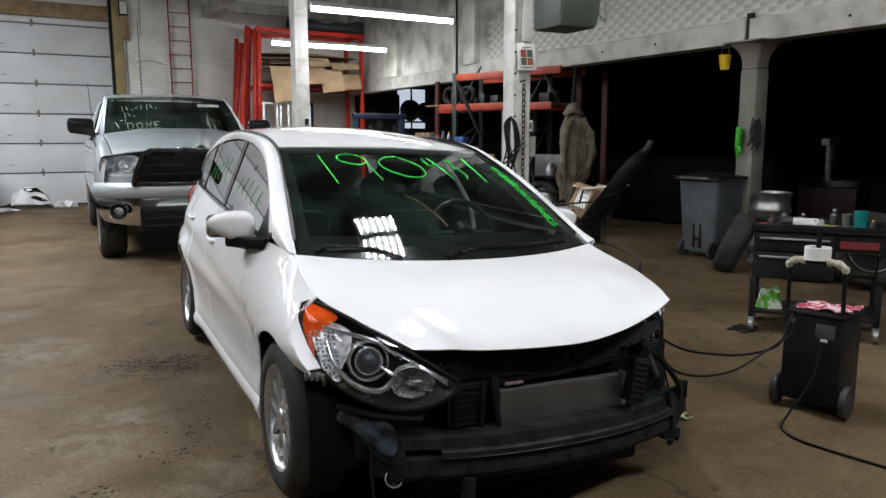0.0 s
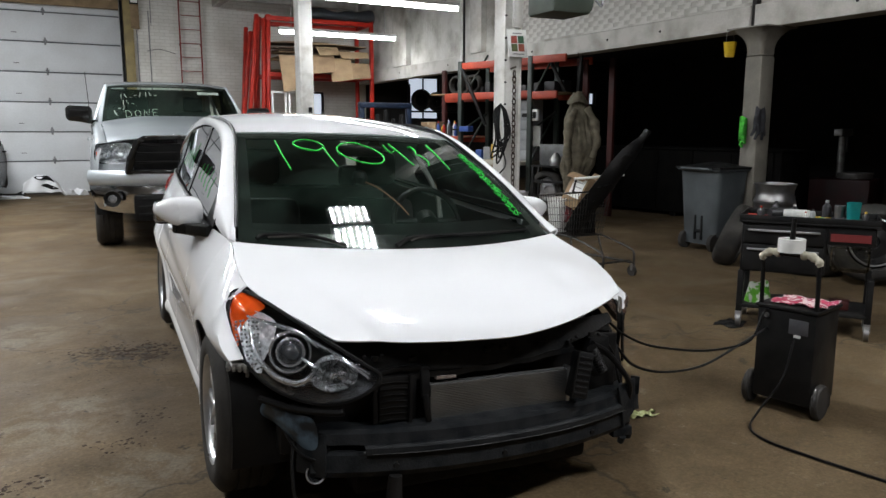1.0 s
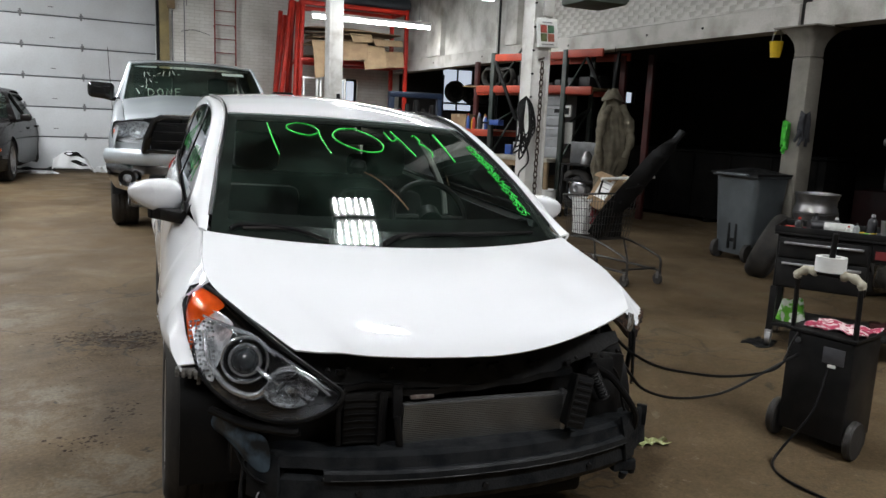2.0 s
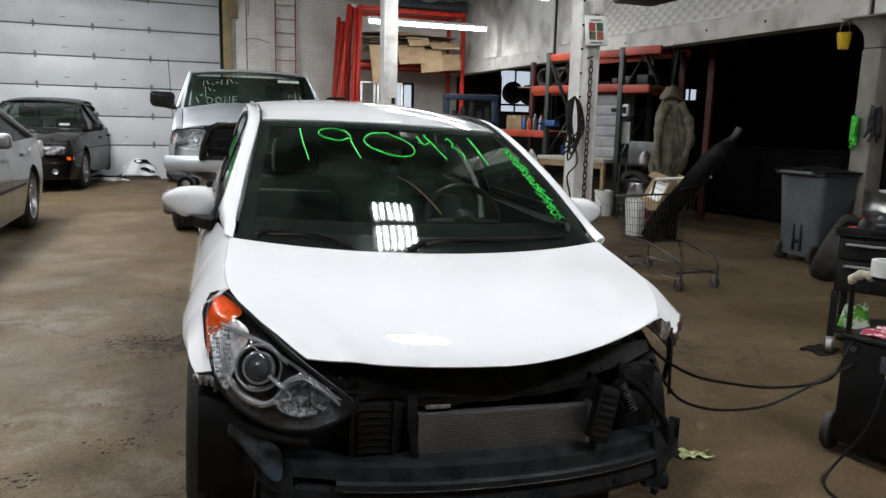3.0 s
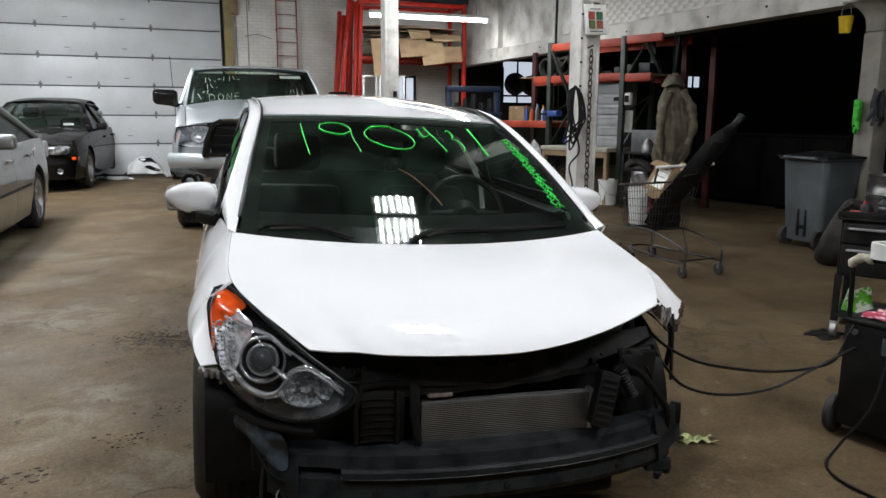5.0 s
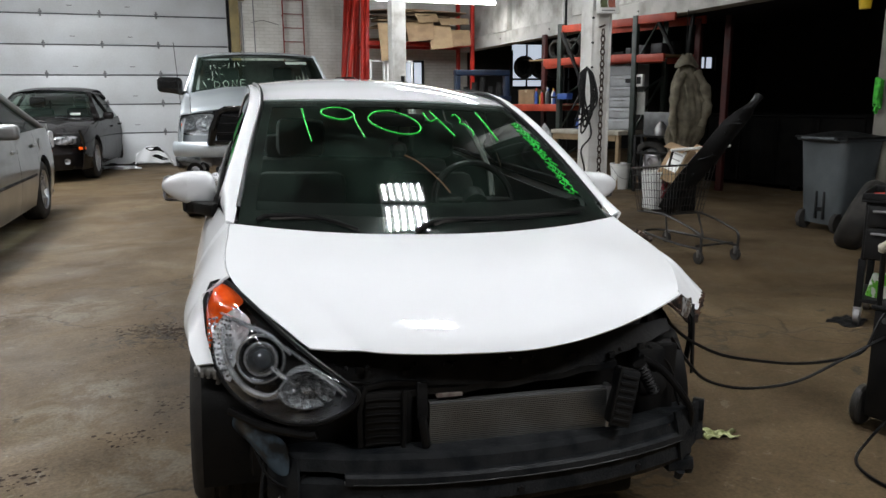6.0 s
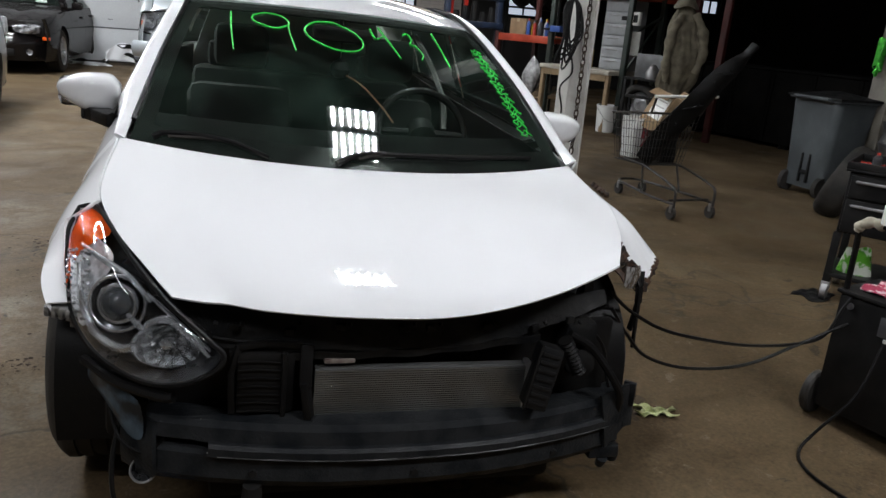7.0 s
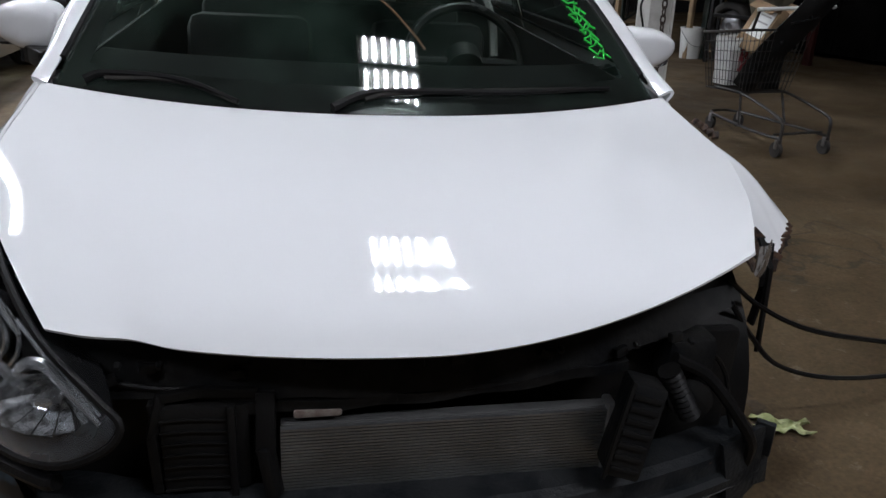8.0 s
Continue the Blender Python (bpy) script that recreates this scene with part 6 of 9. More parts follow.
part("grille_chrome", bm, CHROME, grille, "strip of chrome on the grille")
part("screen_sticker", new_box(0.36, 0.64, -0.002, 0.002, -0.03, 0.03, 0.0, pose(0, 0.925, 1.832, -55, 0, 6)), WHITE_PLASTIC, truck, "white sticker strip on the windscreen")
SCRAWL = [[(0.1, 0.0), (0.45, 1.0)], [(0.1, 0.9), (0.6, 0.2)], [(0.0, 0.45), (0.8, 0.6)], [(0.5, 0.0), (0.6, 1.0)], [(0.1, 0.2), (0.8, 0.1)]]
for x0, z0, n, size in ((-0.62, 1.735, 8, 0.062), (-0.60, 1.655, 3, 0.060), (-0.64, 1.585, 2, 0.055), (-0.70, 1.505, 1, 0.09), (0.44, 1.60, 3, 0.05)):
    for i in range(n):
        bm = bmesh.new()
        tube(bm, [(x0 + size * (0.95 * i + 0.75 * x), 0.385 + (z0 + size * y + 0.006 * i - 1.435) * 1.08, z0 + size * y + 0.006 * i) for x, y in SCRAWL[(3 * i + n) % 5]], 0.0036, 5)
        part("painted_bar", bm, WHITE_PEN, truck, "white painted mark on the glass")
WORD = {"D": [[(0, 1), (0, 0), (0.7, 0.15), (0.9, 0.5), (0.6, 0.9), (0, 1)]], "O": [[(0.4, 1), (0, 0.7), (0.1, 0.2), (0.5, 0), (0.9, 0.3), (0.8, 0.8), (0.4, 1)]],
        "N": [[(0, 0), (0.1, 1), (0.75, 0.05), (0.85, 1)]], "E": [[(0.8, 1), (0, 0.95), (0, 0), (0.8, 0.05)], [(0, 0.5), (0.6, 0.5)]]}
for k, c in enumerate("DONE"):
    for stroke in WORD[c]:
        bm = bmesh.new()
        tube(bm, [(-0.56 + 0.105 * k + 0.075 * x, 0.385 + (0.07 + 0.085 * y) * 1.08, 1.505 + 0.085 * y + 0.006 * k) for x, y in stroke], 0.0042, 5)
        part("painted_letter", bm, WHITE_PEN, truck, "white painted letter on the glass")
bm = bmesh.new()
cone(bm, (-0.95, 0.1, 1.2), (-0.99, 0.2, 2.02), 0.004, n=5)
part("antenna", bm, BLACK_PLASTIC, truck)

# black saloon by the vehicle door
sedan = thing("sedan_car", pose(-4.02, 12.3, 0, 0, 0, -1.5) @ Matrix.Scale(1.10, 4), "black saloon car parked by the overhead door", "car", "parked saloons")
vehicle(sedan, BLACK_PAINT, 0.885, 0.325, 2.64, -0.90, 3.62, 0.20, lambda y: ease(y, [-0.8, 0.4, 1.6, 3.5], [0.80, 0.93, 0.95, 0.99]), 0.74, (0.42, 0.97), (1.20, 1.41), (2.25, 1.42), (2.95, 1.05), 0.56, (0.22, 0.585), [0.62, 1.62, 2.45], 0.21, nose_built=False)


def sedan_hood(u, v):
    """Hood and wings in one skin, falling at the sides and the nose."""
    a = 2 * u - 1
    yf, yb = -0.885 + 0.40 * abs(a) ** 4, 0.47 - 0.14 * (1 - a * a)
    zc, ze = ease(v, [0, 0.06, 0.2, 0.5, 1], [0.675, 0.735, 0.785, 0.875, 0.985]), ease(v, [0, 0.06, 0.2, 0.5, 1], [0.64, 0.70, 0.745, 0.815, 0.925])
    rib = 0.014 * math.exp(-((abs(a) - 0.42 - 0.18 * v) / 0.10) ** 2) * math.sin(math.pi * min(1, 0.1 + 0.9 * v))
    return Vector((a * ease(v, [0, 0.2, 0.5, 1], [0.79, 0.835, 0.868, 0.862]), yf + (yb - yf) * v, ze + (zc - ze) * (1 - abs(a) ** 3.2) + rib))


def sedan_screen(u, v):
    a = 2 * u - 1
    k = 1 - a * a
    return Vector((a * (0.735 + (0.575 - 0.735) * v), (0.53 - 0.15 * k) * (1 - v) + (1.22 - 0.10 * k) * v, 0.985 + 0.415 * v + 0.035 * math.sin(math.pi * v) + 0.012 * k))


bm = bmesh.new()
sheet(bm, sedan_hood, 36, 20, 0.008)
part("hood", bm, BLACK_PAINT, sedan)
bm = bmesh.new()
sheet(bm, lambda u, v: Vector(((2 * u - 1) * (0.872 - 0.03 * v), -0.925 + 0.50 * abs(2 * u - 1) ** 4 + 0.05 * (2 * v - 1) ** 2 - 0.02 * math.exp(-((v - 0.62) / 0.12) ** 2), 0.20 + 0.40 * v)), 36, 14, 0.012)
part("front_bumper", bm, BLACK_PAINT, sedan)
part("bumper_slot", new_box(-0.42, 0.42, -0.94, -0.90, 0.27, 0.37, 0.02), BLACK_PLASTIC, sedan)
bm = bmesh.new()
sheet(bm, sedan_screen, 24, 12)
part("windscreen", bm, CLEAR_GLASS, sedan, "windscreen").visible_shadow = False
for f_ in (lambda u, v: sedan_screen(u, 0.06 * v), lambda u, v: sedan_screen(u, 0.94 + 0.06 * v), lambda u, v: sedan_screen(0.04 * u, v), lambda u, v: sedan_screen(1 - 0.04 * u, v)):
    bm = bmesh.new()
    sheet(bm, lambda u, v: f_(u, v) + Vector((0, 0.006, -0.006)), 20, 8, 0.002)
    part("glass_border", bm, GLOSS_BLACK, sedan)
for s in (-1, 1):
    bm = bmesh.new()
    bent(bm, [(s * 0.80, 0.46, 0.955), (s * 0.755, 0.58, 1.02), (s * 0.675, 0.88, 1.205), (s * 0.598, 1.22, 1.395)], 0.06, 0.035)
    part("screen_pillar", bm, BLACK_PAINT, sedan)
bm = bmesh.new()
sheet(bm, lambda u, v: Vector(((2 * u - 1) * 0.615, 1.22 - 0.10 * (1 - (2 * u - 1) ** 2) * (1 - v) + 1.06 * v, 1.395 + 0.055 * math.sin(math.pi * v) + 0.045 * (1 - abs(2 * u - 1) ** 3.5) + 0.012 * v)), 24, 14, 0.01)
part("roof", bm, BLACK_PAINT, sedan)
for s in (-1, 1):
    bm = bmesh.new()
    lathe(bm, [(0.045, 0.012), (0.038, 0.0), (0.02, -0.01), (0.001, -0.01)], 14, Matrix.Translation((s * 0.60, -0.865, 0.335)) @ Vector((s * 0.2, -1, 0)).to_track_quat("Z", "Y").to_matrix().to_4x4())
    part("fog_lamp", bm, DIM_LENS, sedan)
for s in (-1, 1):
    bm = bmesh.new()
    dome(bm, smooth_line([(s * 0.82, -0.56, 0.735), (s * 0.835, -0.58, 0.62), (s * 0.58, -0.84, 0.585), (s * 0.42, -0.88, 0.62), (s * 0.46, -0.85, 0.71), (s * 0.82, -0.56, 0.735)], 4)[:-1], (s * 0.64, -0.74, 0.66), (s * 0.03, -0.06, 0.02), 4)
    hl = part("headlight", bm, DIM_LENS, sedan, "clear headlight")
    bm = bmesh.new()
    for k in range(2):
        lathe(bm, [(0.07, 0.03), (0.055, 0.0), (0.025, -0.02), (0.002, -0.02)], 16, Matrix.Translation((s * (0.55 + 0.13 * k), -0.80 + 0.08 * k, 0.655)) @ Vector((0, -1, 0.1)).to_track_quat("Z", "Y").to_matrix().to_4x4())
    part("reflector", bm, DARK_BEZEL, hl)
    side_mirror(sedan, s * 0.97, 0.70, 1.0, s, BLACK_PAINT, 0.085, 0.06)
    part("marker_lamp", new_box(s * 0.80 - 0.05, s * 0.80 + 0.05, -0.74, -0.66, 0.50, 0.55, 0.01, pose(0, 0, 0)), AMBER, sedan, "orange marker lamp")
# dark fill stands for the shaded space behind lamps and grille
part("lamp_dark_fill", new_box(-0.78, 0.78, -0.72, -0.66, 0.55, 0.76, 0.02), BLACK_PLASTIC, sedan)
bm = new_box(-0.30, 0.30, -0.93, -0.87, 0.40, 0.66, 0.03)
part("grille", bm, DARK_BEZEL, sedan)
part("screen_label", new_box(0.40, 0.56, 0.52, 0.523, 1.02, 1.055, 0.0, pose(0, 0, 0)), WHITE_PLASTIC, sedan)

# silver-grey saloon seen by its tail end
grey = thing("sedan_car", pose(-3.64, 4.28, 0, 0, 0, 2.4) @ Matrix.Scale(1.08, 4), "silver-grey saloon car with alloy wheels", "car", "parked saloons")
vehicle(grey, GREY_PAINT, 0.885, 0.32, 2.66, -0.92, 3.66, 0.20, lambda y: ease(y, [-0.8, 0.4, 1.6, 3.5], [0.78, 0.90, 0.94, 0.98]), 0.74, (0.30, 0.95), (1.10, 1.40), (2.15, 1.41), (3.05, 1.03), 0.56, (0.22, 0.70), [0.58, 1.55, 2.40], 0.21)
for s in (-1, 1):
    side_mirror(grey, s * 0.99, 0.72, 1.0, s, GREY_PAINT, 0.10, 0.065)
    bm = bmesh.new()
    tube(bm, [(s * 0.888, y, 0.52) for y in np.linspace(0.6, 2.2, 12)], 0.016, 6)
    part("rub_strip", bm, DUSTY_BLACK, grey)
    bm = new_box(s * 0.80 - 0.05, s * 0.80 + 0.05, 3.42, 3.60, 0.72, 0.92, 0.03)
    part("tail_lamp", bm, REFLECTOR, grey)
bm = bmesh.new()
cone(bm, (0.868, 2.62, 0.80), (0.884, 2.62, 0.80), 0.075, n=24)
part("fuel_flap", bm, GREY_PAINT, grey)

# ---- posts ----
post = thing("steel_post", pose(2.232, 3.2375, 0, 0, 0, 4), "scuffed white steel post with bolts and a chain", "post", "steel posts")
for x0, x1, y0, y1, nm in ((-0.092, -0.072, -0.085, 0.085, "flange"), (0.072, 0.092, -0.085, 0.085, "flange"), (-0.071, 0.071, -0.012, 0.012, "web")):
    part(nm, new_box(x0, x1, y0, y1, 0.026, TOP - 0.002, 0.005), POST_PAINT, post)
part("upper_pipe", new_box(-0.02, 0.085, -0.115, -0.087, 2.24, TOP - 0.002, 0.012), POST_PAINT, post)
part("foot_plate", new_box(-0.16, 0.16, -0.15, 0.15, 0, 0.025, 0.005), POST_PAINT, post)
part("face_plate", new_box(-0.071, 0.071, -0.076, -0.064, 0.03, 2.02, 0.003), POST_PAINT, post)
for k in range(7):
    bm = bmesh.new()
    cone(bm, (-0.082, -0.083, 1.2 + 0.19 * k), (-0.082, -0.097, 1.2 + 0.19 * k), 0.011, 0.008, 8)
    part("bolt", bm, BLACK_STEEL, post)
chain = thing("chain", pose(2.225, 3.105, 0.45, 0, 0, 4), "rusty steel chain hanging down the post", "chain")
CHAIN_IRON = material("rusty_chain", (0.08, 0.055, 0.04), 0.6, 0.6, (0.04, 0.03, 0.025), 30)
for k in range(30):
    bm = bmesh.new()
    a = (k % 2) * math.pi / 2
    c, s_ = math.cos(a), math.sin(a)
    tube(bm, [Vector((c * 0.016 * math.cos(t), s_ * 0.016 * math.cos(t), 0.048 * k + 0.032 * math.sin(t))) for t in np.linspace(0, 2 * math.pi, 10, endpoint=False)], 0.0058, 6, closed=True)
    part("chain_link", bm, CHAIN_IRON, chain)
bm = bmesh.new()
cone(bm, (0, 0.055, 1.44), (0, -0.02, 1.45), 0.008, n=6)
part("hook", bm, CHAIN_IRON, chain)
sign = thing("notice_board", pose(2.26, 3.105, 1.99, -6, -2, 8), "white notice board with coloured squares on the post", "sign")
part("board", new_box(-0.105, 0.105, -0.008, 0.004, 0, 0.235, 0.003), WHITE_PLASTIC, sign)
for x, z, c, nm in ((-0.075, 0.115, (0.36, 0.07, 0.05), "red"), (0.0, 0.115, (0.05, 0.13, 0.07), "green"), (-0.075, 0.045, (0.10, 0.12, 0.05), "olive"), (0.0, 0.045, (0.34, 0.10, 0.06), "orange")):
    part("colour_square", new_box(x + 0.004, x + 0.068, -0.011, -0.007, z, z + 0.064), material("print_" + nm, c, 0.5, 0.0, tuple(0.6 * v for v in c), 40), sign)
part("text_bar", new_box(-0.05, 0.05, -0.011, -0.007, 0.195, 0.205), material("print_grey", (0.25, 0.25, 0.25), 0.6), sign)
part("text_bar", new_box(-0.06, 0.06, -0.011, -0.007, 0.018, 0.026), material("print_dark", (0.15, 0.15, 0.15), 0.6), sign)
hose = thing("cable_coil", pose(2.105, 3.09, 1.55), "dark cables coiled and hung on the post", "cable")
for k in range(7):
    bm = bmesh.new()
    w, h = 0.030 + 0.010 * k, 0.34 + 0.05 * (k % 4)
    tube(bm, smooth_line([(0.0, 0.04, 0.03), (-w, 0.0, -0.05), (-w * 1.1, -0.01 * k, -h * 0.6), (-0.02 * k, -0.02, -h), (w * 0.8, 0, -h * 0.6), (w * 0.6, 0.02, -0.05), (0.0, 0.04, 0.03)], 5), 0.007, 6)
    part("loop", bm, BLACK_PLASTIC, hose)
bm = bmesh.new()
tube(bm, smooth_line([(-0.02, 0.0, -0.3), (0.03, -0.01, -0.5), (-0.05, 0, -0.62), (-0.01, 0.01, -0.8), (-0.06, 0.02, -0.95)], 6), 0.007, 6)
part("loose_end", bm, BLACK_PLASTIC, hose)

post2 = thing("steel_post", pose(1.97, 9.5, 0, 0, 0, 4), "slim white steel post with a switch", "post", "steel posts")
bm = new_box(-0.10, 0.10, -0.10, 0.10, 0, TOP - 0.002, 0.01)
part("shaft", bm, POST_PAINT, post2)
bm = new_box(-0.135, -0.102, -0.12, 0.12, 0, TOP - 0.002, 0.004)
part("flange", bm, POST_PAINT, post2)
part("switch_box", new_box(0.0, 0.06, -0.13, -0.10, 1.62, 1.72, 0.008), DUSTY_BLACK, post2)

post3 = thing("bay_post", uv(5.81, 3.09, 0), "grey painted post with flared head under the beam", "post")
bm = new_box(-0.112, 0.112, -0.112, 0.112, 0, 2.17, 0.03)
part("shaft", bm, CONCRETE_POST, post3)
bm = bmesh.new()
sheet(bm, lambda u, v: Vector(((0.110 + 0.13 * v ** 3) * math.copysign(min(1, 1.25 * abs(math.cos(2 * math.pi * u))), math.cos(2 * math.pi * u)), (0.110 + 0.13 * v ** 3) * math.copysign(min(1, 1.25 * abs(math.sin(2 * math.pi * u))), math.sin(2 * math.pi * u)), 2.17 + 0.28 * v)), 48, 8)
part("head", bm, CONCRETE_POST, post3)
part("cap_plate", new_box(-0.26, 0.26, -0.26, 0.26, 2.45, 2.468, 0.003), CONCRETE_POST, post3)
bucket = thing("hanging_bucket", uv(5.70, 3.42, 2.18), "small yellow bucket hanging from the beam", "bucket")
YELLOW = material("yellow_plastic", (0.62, 0.42, 0.02), 0.45, 0.0, (0.5, 0.33, 0.015), 8)
bm = bmesh.new()
lathe(bm, [(0.001, 0), (0.05, 0), (0.072, 0.16), (0.076, 0.165), (0.068, 0.16), (0.047, 0.01), (0.001, 0.01)], 20)
part("pail", bm, YELLOW, bucket)
bm = bmesh.new()
tube(bm, smooth_line([(-0.07, 0, 0.155), (-0.05, 0, 0.25), (0, 0, 0.30), (0.05, 0, 0.25), (0.07, 0, 0.155)], 4), 0.003, 5)
part("bail", bm, STEEL, bucket)
bm = bmesh.new()
cone(bm, (-0.012, 0, 0.302), (0.085, 0, 0.302), 0.005, n=6)
part("nail", bm, STEEL, bucket)


def glove(m, mat, label, seed, k=1.0):
    """A work glove hung by its cuff: a crumpled palm and loose fingers."""
    rg = random.Random(seed)
    ob = thing("work_glove", m, label, "glove", "hanging gloves")
    bm = bmesh.new()
    ph = [rg.uniform(0, 6.28) for _ in range(4)]
    sheet(bm, lambda u, v: Vector((k * (0.045 + 0.035 * math.sin(math.pi * v) + 0.012 * math.sin(3 * 2 * math.pi * u + ph[0] + 5 * v)) * math.cos(2 * math.pi * u), k * (0.030 + 0.012 * math.sin(5 * 2 * math.pi * u + ph[1])) * math.sin(2 * math.pi * u), k * (-0.24 * v + 0.015 * math.sin(2 * 2 * math.pi * u + ph[2])))), 30, 14)
    palm = part("palm", bm, mat, ob)
    for i in range(5):
        x = -0.065 + 0.033 * i
        bm = bmesh.new()
        tube(bm, smooth_line([(k * x * 0.8, 0, k * -0.15), (k * (x + rg.uniform(-0.02, 0.02)), k * -0.01, k * -0.22), (k * (x * 1.3 + rg.uniform(-0.03, 0.03)), k * rg.uniform(-0.03, 0.02), k * (-0.29 + rg.uniform(-0.04, 0.03)))], 5), lambda t: k * (0.019 - 0.006 * t), 8)
        part("finger", bm, mat, palm)


glove(uv(5.66, 3.14, 1.50, 40), material("bright_green_cloth", (0.05, 0.42, 0.03), 0.8, 0.0, (0.02, 0.20, 0.015), 24), "bright green glove hanging on the bay post", 3, 1.05)
glove(uv(5.70, 2.955, 1.60), material("dark_grey_cloth", (0.028, 0.030, 0.036), 0.8, 0.0, (0.012, 0.012, 0.015), 20), "dark grey glove hanging on the bay post", 4, 1.1)
# coat on a hook
COAT = material("khaki_canvas", (0.21, 0.185, 0.135), 0.9, 0.0, (0.10, 0.088, 0.062), 9, fine=120, bump=0.4)
ob = thing("work_coat", pose(5.22, 6.36, 1.86, 0, 0, -25), "khaki canvas work coat hanging from a rope", "coat")
rng = random.Random(8)
FOLDS = [(rng.randint(4, 19), rng.uniform(-0.8, 0.8), rng.uniform(0, 6.28), rng.uniform(0.006, 0.016)) for _ in range(10)]


def coat_skin(u, v):
    th = 2 * math.pi * u
    w = ease(v, [0, 0.05, 0.15, 0.30, 0.48, 0.66, 0.84, 1.0], [0.04, 0.08, 0.15, 0.215, 0.245, 0.225, 0.17, 0.15])
    cx = ease(v, [0, 0.15, 0.4, 0.7, 1.0], [-0.06, -0.03, 0.03, -0.02, -0.07])
    fold = 0.35 * sum(a * math.sin(k * th + m * 9 * v + ph + 1.5 * math.sin(7 * v + ph)) for k, m, ph, a in FOLDS) * min(1.0, 5 * v)
    for k, m, ph, a in FOLDS[:6]:
        fold += 0.85 * a * math.sin((k % 5 + 2) * th * 0.5 * (1 if k % 2 else -1) * 2 + (9 + 3 * k % 14) * v + 2.5 * math.sin(th + ph) + ph)
    fold += 0.010 * math.sin(13 * v + 3 * math.sin(2 * th + 4 * v)) * math.sin(3 * th + 2)
    r = 1 + fold / 0.20
    return Vector((cx + w * r * math.cos(th), 0.50 * w * r * math.sin(th) + 0.02 * math.sin(9 * v), -1.42 * v + 0.05 * math.sin(2 * th + 1) * v + 0.03 * math.sin(5 * th) * v))


bm = bmesh.new()
sheet(bm, coat_skin, 90, 48)
part("coat_body", bm, COAT, ob, angle=70)
for k, pts in ((-1, [(-0.08, -0.05, -0.20), (-0.17, -0.09, -0.42), (-0.20, -0.11, -0.72), (-0.17, -0.10, -1.02)]), (1, [(0.08, -0.06, -0.18), (0.19, -0.10, -0.40), (0.23, -0.11, -0.66), (0.17, -0.10, -0.90)])):
    bm = bmesh.new()
    tube(bm, smooth_line(pts, 8), lambda t: 0.040 + 0.025 * min(1, 3 * t) - 0.015 * t + 0.010 * math.sin(19 * t + k) + 0.006 * math.sin(43 * t), 16)
    part("sleeve", bm, COAT, ob)
bm = bmesh.new()
sheet(bm, lambda u, v: Vector((-0.05 + (0.05 + 0.10 * v) * math.cos(2 * math.pi * u), -0.03 + (0.04 + 0.06 * v) * math.sin(2 * math.pi * u), 0.03 - 0.15 * v + 0.02 * math.sin(6 * math.pi * u))), 24, 6, 0.008)
part("collar", bm, COAT, ob)
bm = bmesh.new()
cone(bm, (-0.06, 0, -0.02), (-0.06, 0, 0.60), 0.006, n=5)
part("rope", bm, DUSTY_BLACK, ob)

# ---- wall fittings ----
for v0, v1 in ((12.05, 12.75), (8.95, 9.35)):
    structure("pilaster", new_box(SIDE - 0.14, SIDE - 0.022, v0, v1, 2.735, TOP - 0.003, 0.01), WHITE_BRICK, "white painted brick pilaster above the beam", "pilaster")
pipe = thing("wall_pipe", uv(SIDE - 0.20, 9.45, 0), "thin pipes running down the brick wall", "pipe")
for k, r_ in ((0.0, 0.022), (0.10, 0.016)):
    bm = bmesh.new()
    cone(bm, (0.0, k, 0.0), (0.0, k, TOP - 0.003), r_, n=10)
    part("pipe_run", bm, POST_PAINT if k else DUSTY_BLACK, pipe)
for v in (2.0, 4.6, 5.6, 7.4, 10.2, 12.4):
    bm = bmesh.new()
    cone(bm, (0, 0, 0), (-0.012, 0, 0), 0.016, 0.012, 8)
    ob = link("beam_bolt", bm, BLACK_STEEL)
    ob.matrix_world = uv(SIDE - 0.121, v, 2.60)
    tagged(ob, "dark bolt head in the white beam", "bolt", "beam bolts")
heater = thing("unit_heater", pose(3.06, 3.32, 2.435, 0, 0, 2), "grey-green unit heater hanging from the ceiling", "heater")
HEATER = material("grey_green_enamel", (0.10, 0.12, 0.10), 0.45, 0.0, (0.07, 0.085, 0.07), 4)
part("case", new_box(-0.33, 0.11, -0.02, 0.42, 0.0, 0.52, 0.03), HEATER, heater)
bm = bmesh.new()
sheet(bm, lambda u, v: Vector((-0.325 + 0.43 * u, -0.024 - 0.05 * math.sin(math.pi * v), 0.03 + 0.46 * v)), 6, 8, 0.006)
part("louvre_cover", bm, HEATER, heater)
part("fan_guard", new_box(0.112, 0.13, 0.02, 0.40, 0.04, 0.48, 0.005), DUSTY_BLACK, heater)
for k in range(4):
    bm = bmesh.new()
    tube(bm, [(0.145 + 0.012 * math.cos(t), 0.21 + (0.05 + 0.04 * k) * math.cos(t), 0.26 + (0.05 + 0.04 * k) * math.sin(t)) for t in np.linspace(0, 2 * math.pi, 24, endpoint=False)], 0.004, 5, closed=True)
    part("guard_ring", bm, BLACK_STEEL, heater)
bm = bmesh.new()
cone(bm, (0.13, 0.20, 0.22), (0.27, 0.20, 0.22), 0.080, 0.065, 16)
part("motor", bm, DUSTY_BLACK, heater)
bm = bmesh.new()
tube(bm, smooth_line([(0.22, 0.12, 0.20), (0.30, 0.08, 0.10), (0.315, 0.10, 0.24), (0.29, 0.12, 0.55), (0.29, 0.12, 0.90)], 5), 0.012, 6)
part("conduit", bm, STEEL, heater)
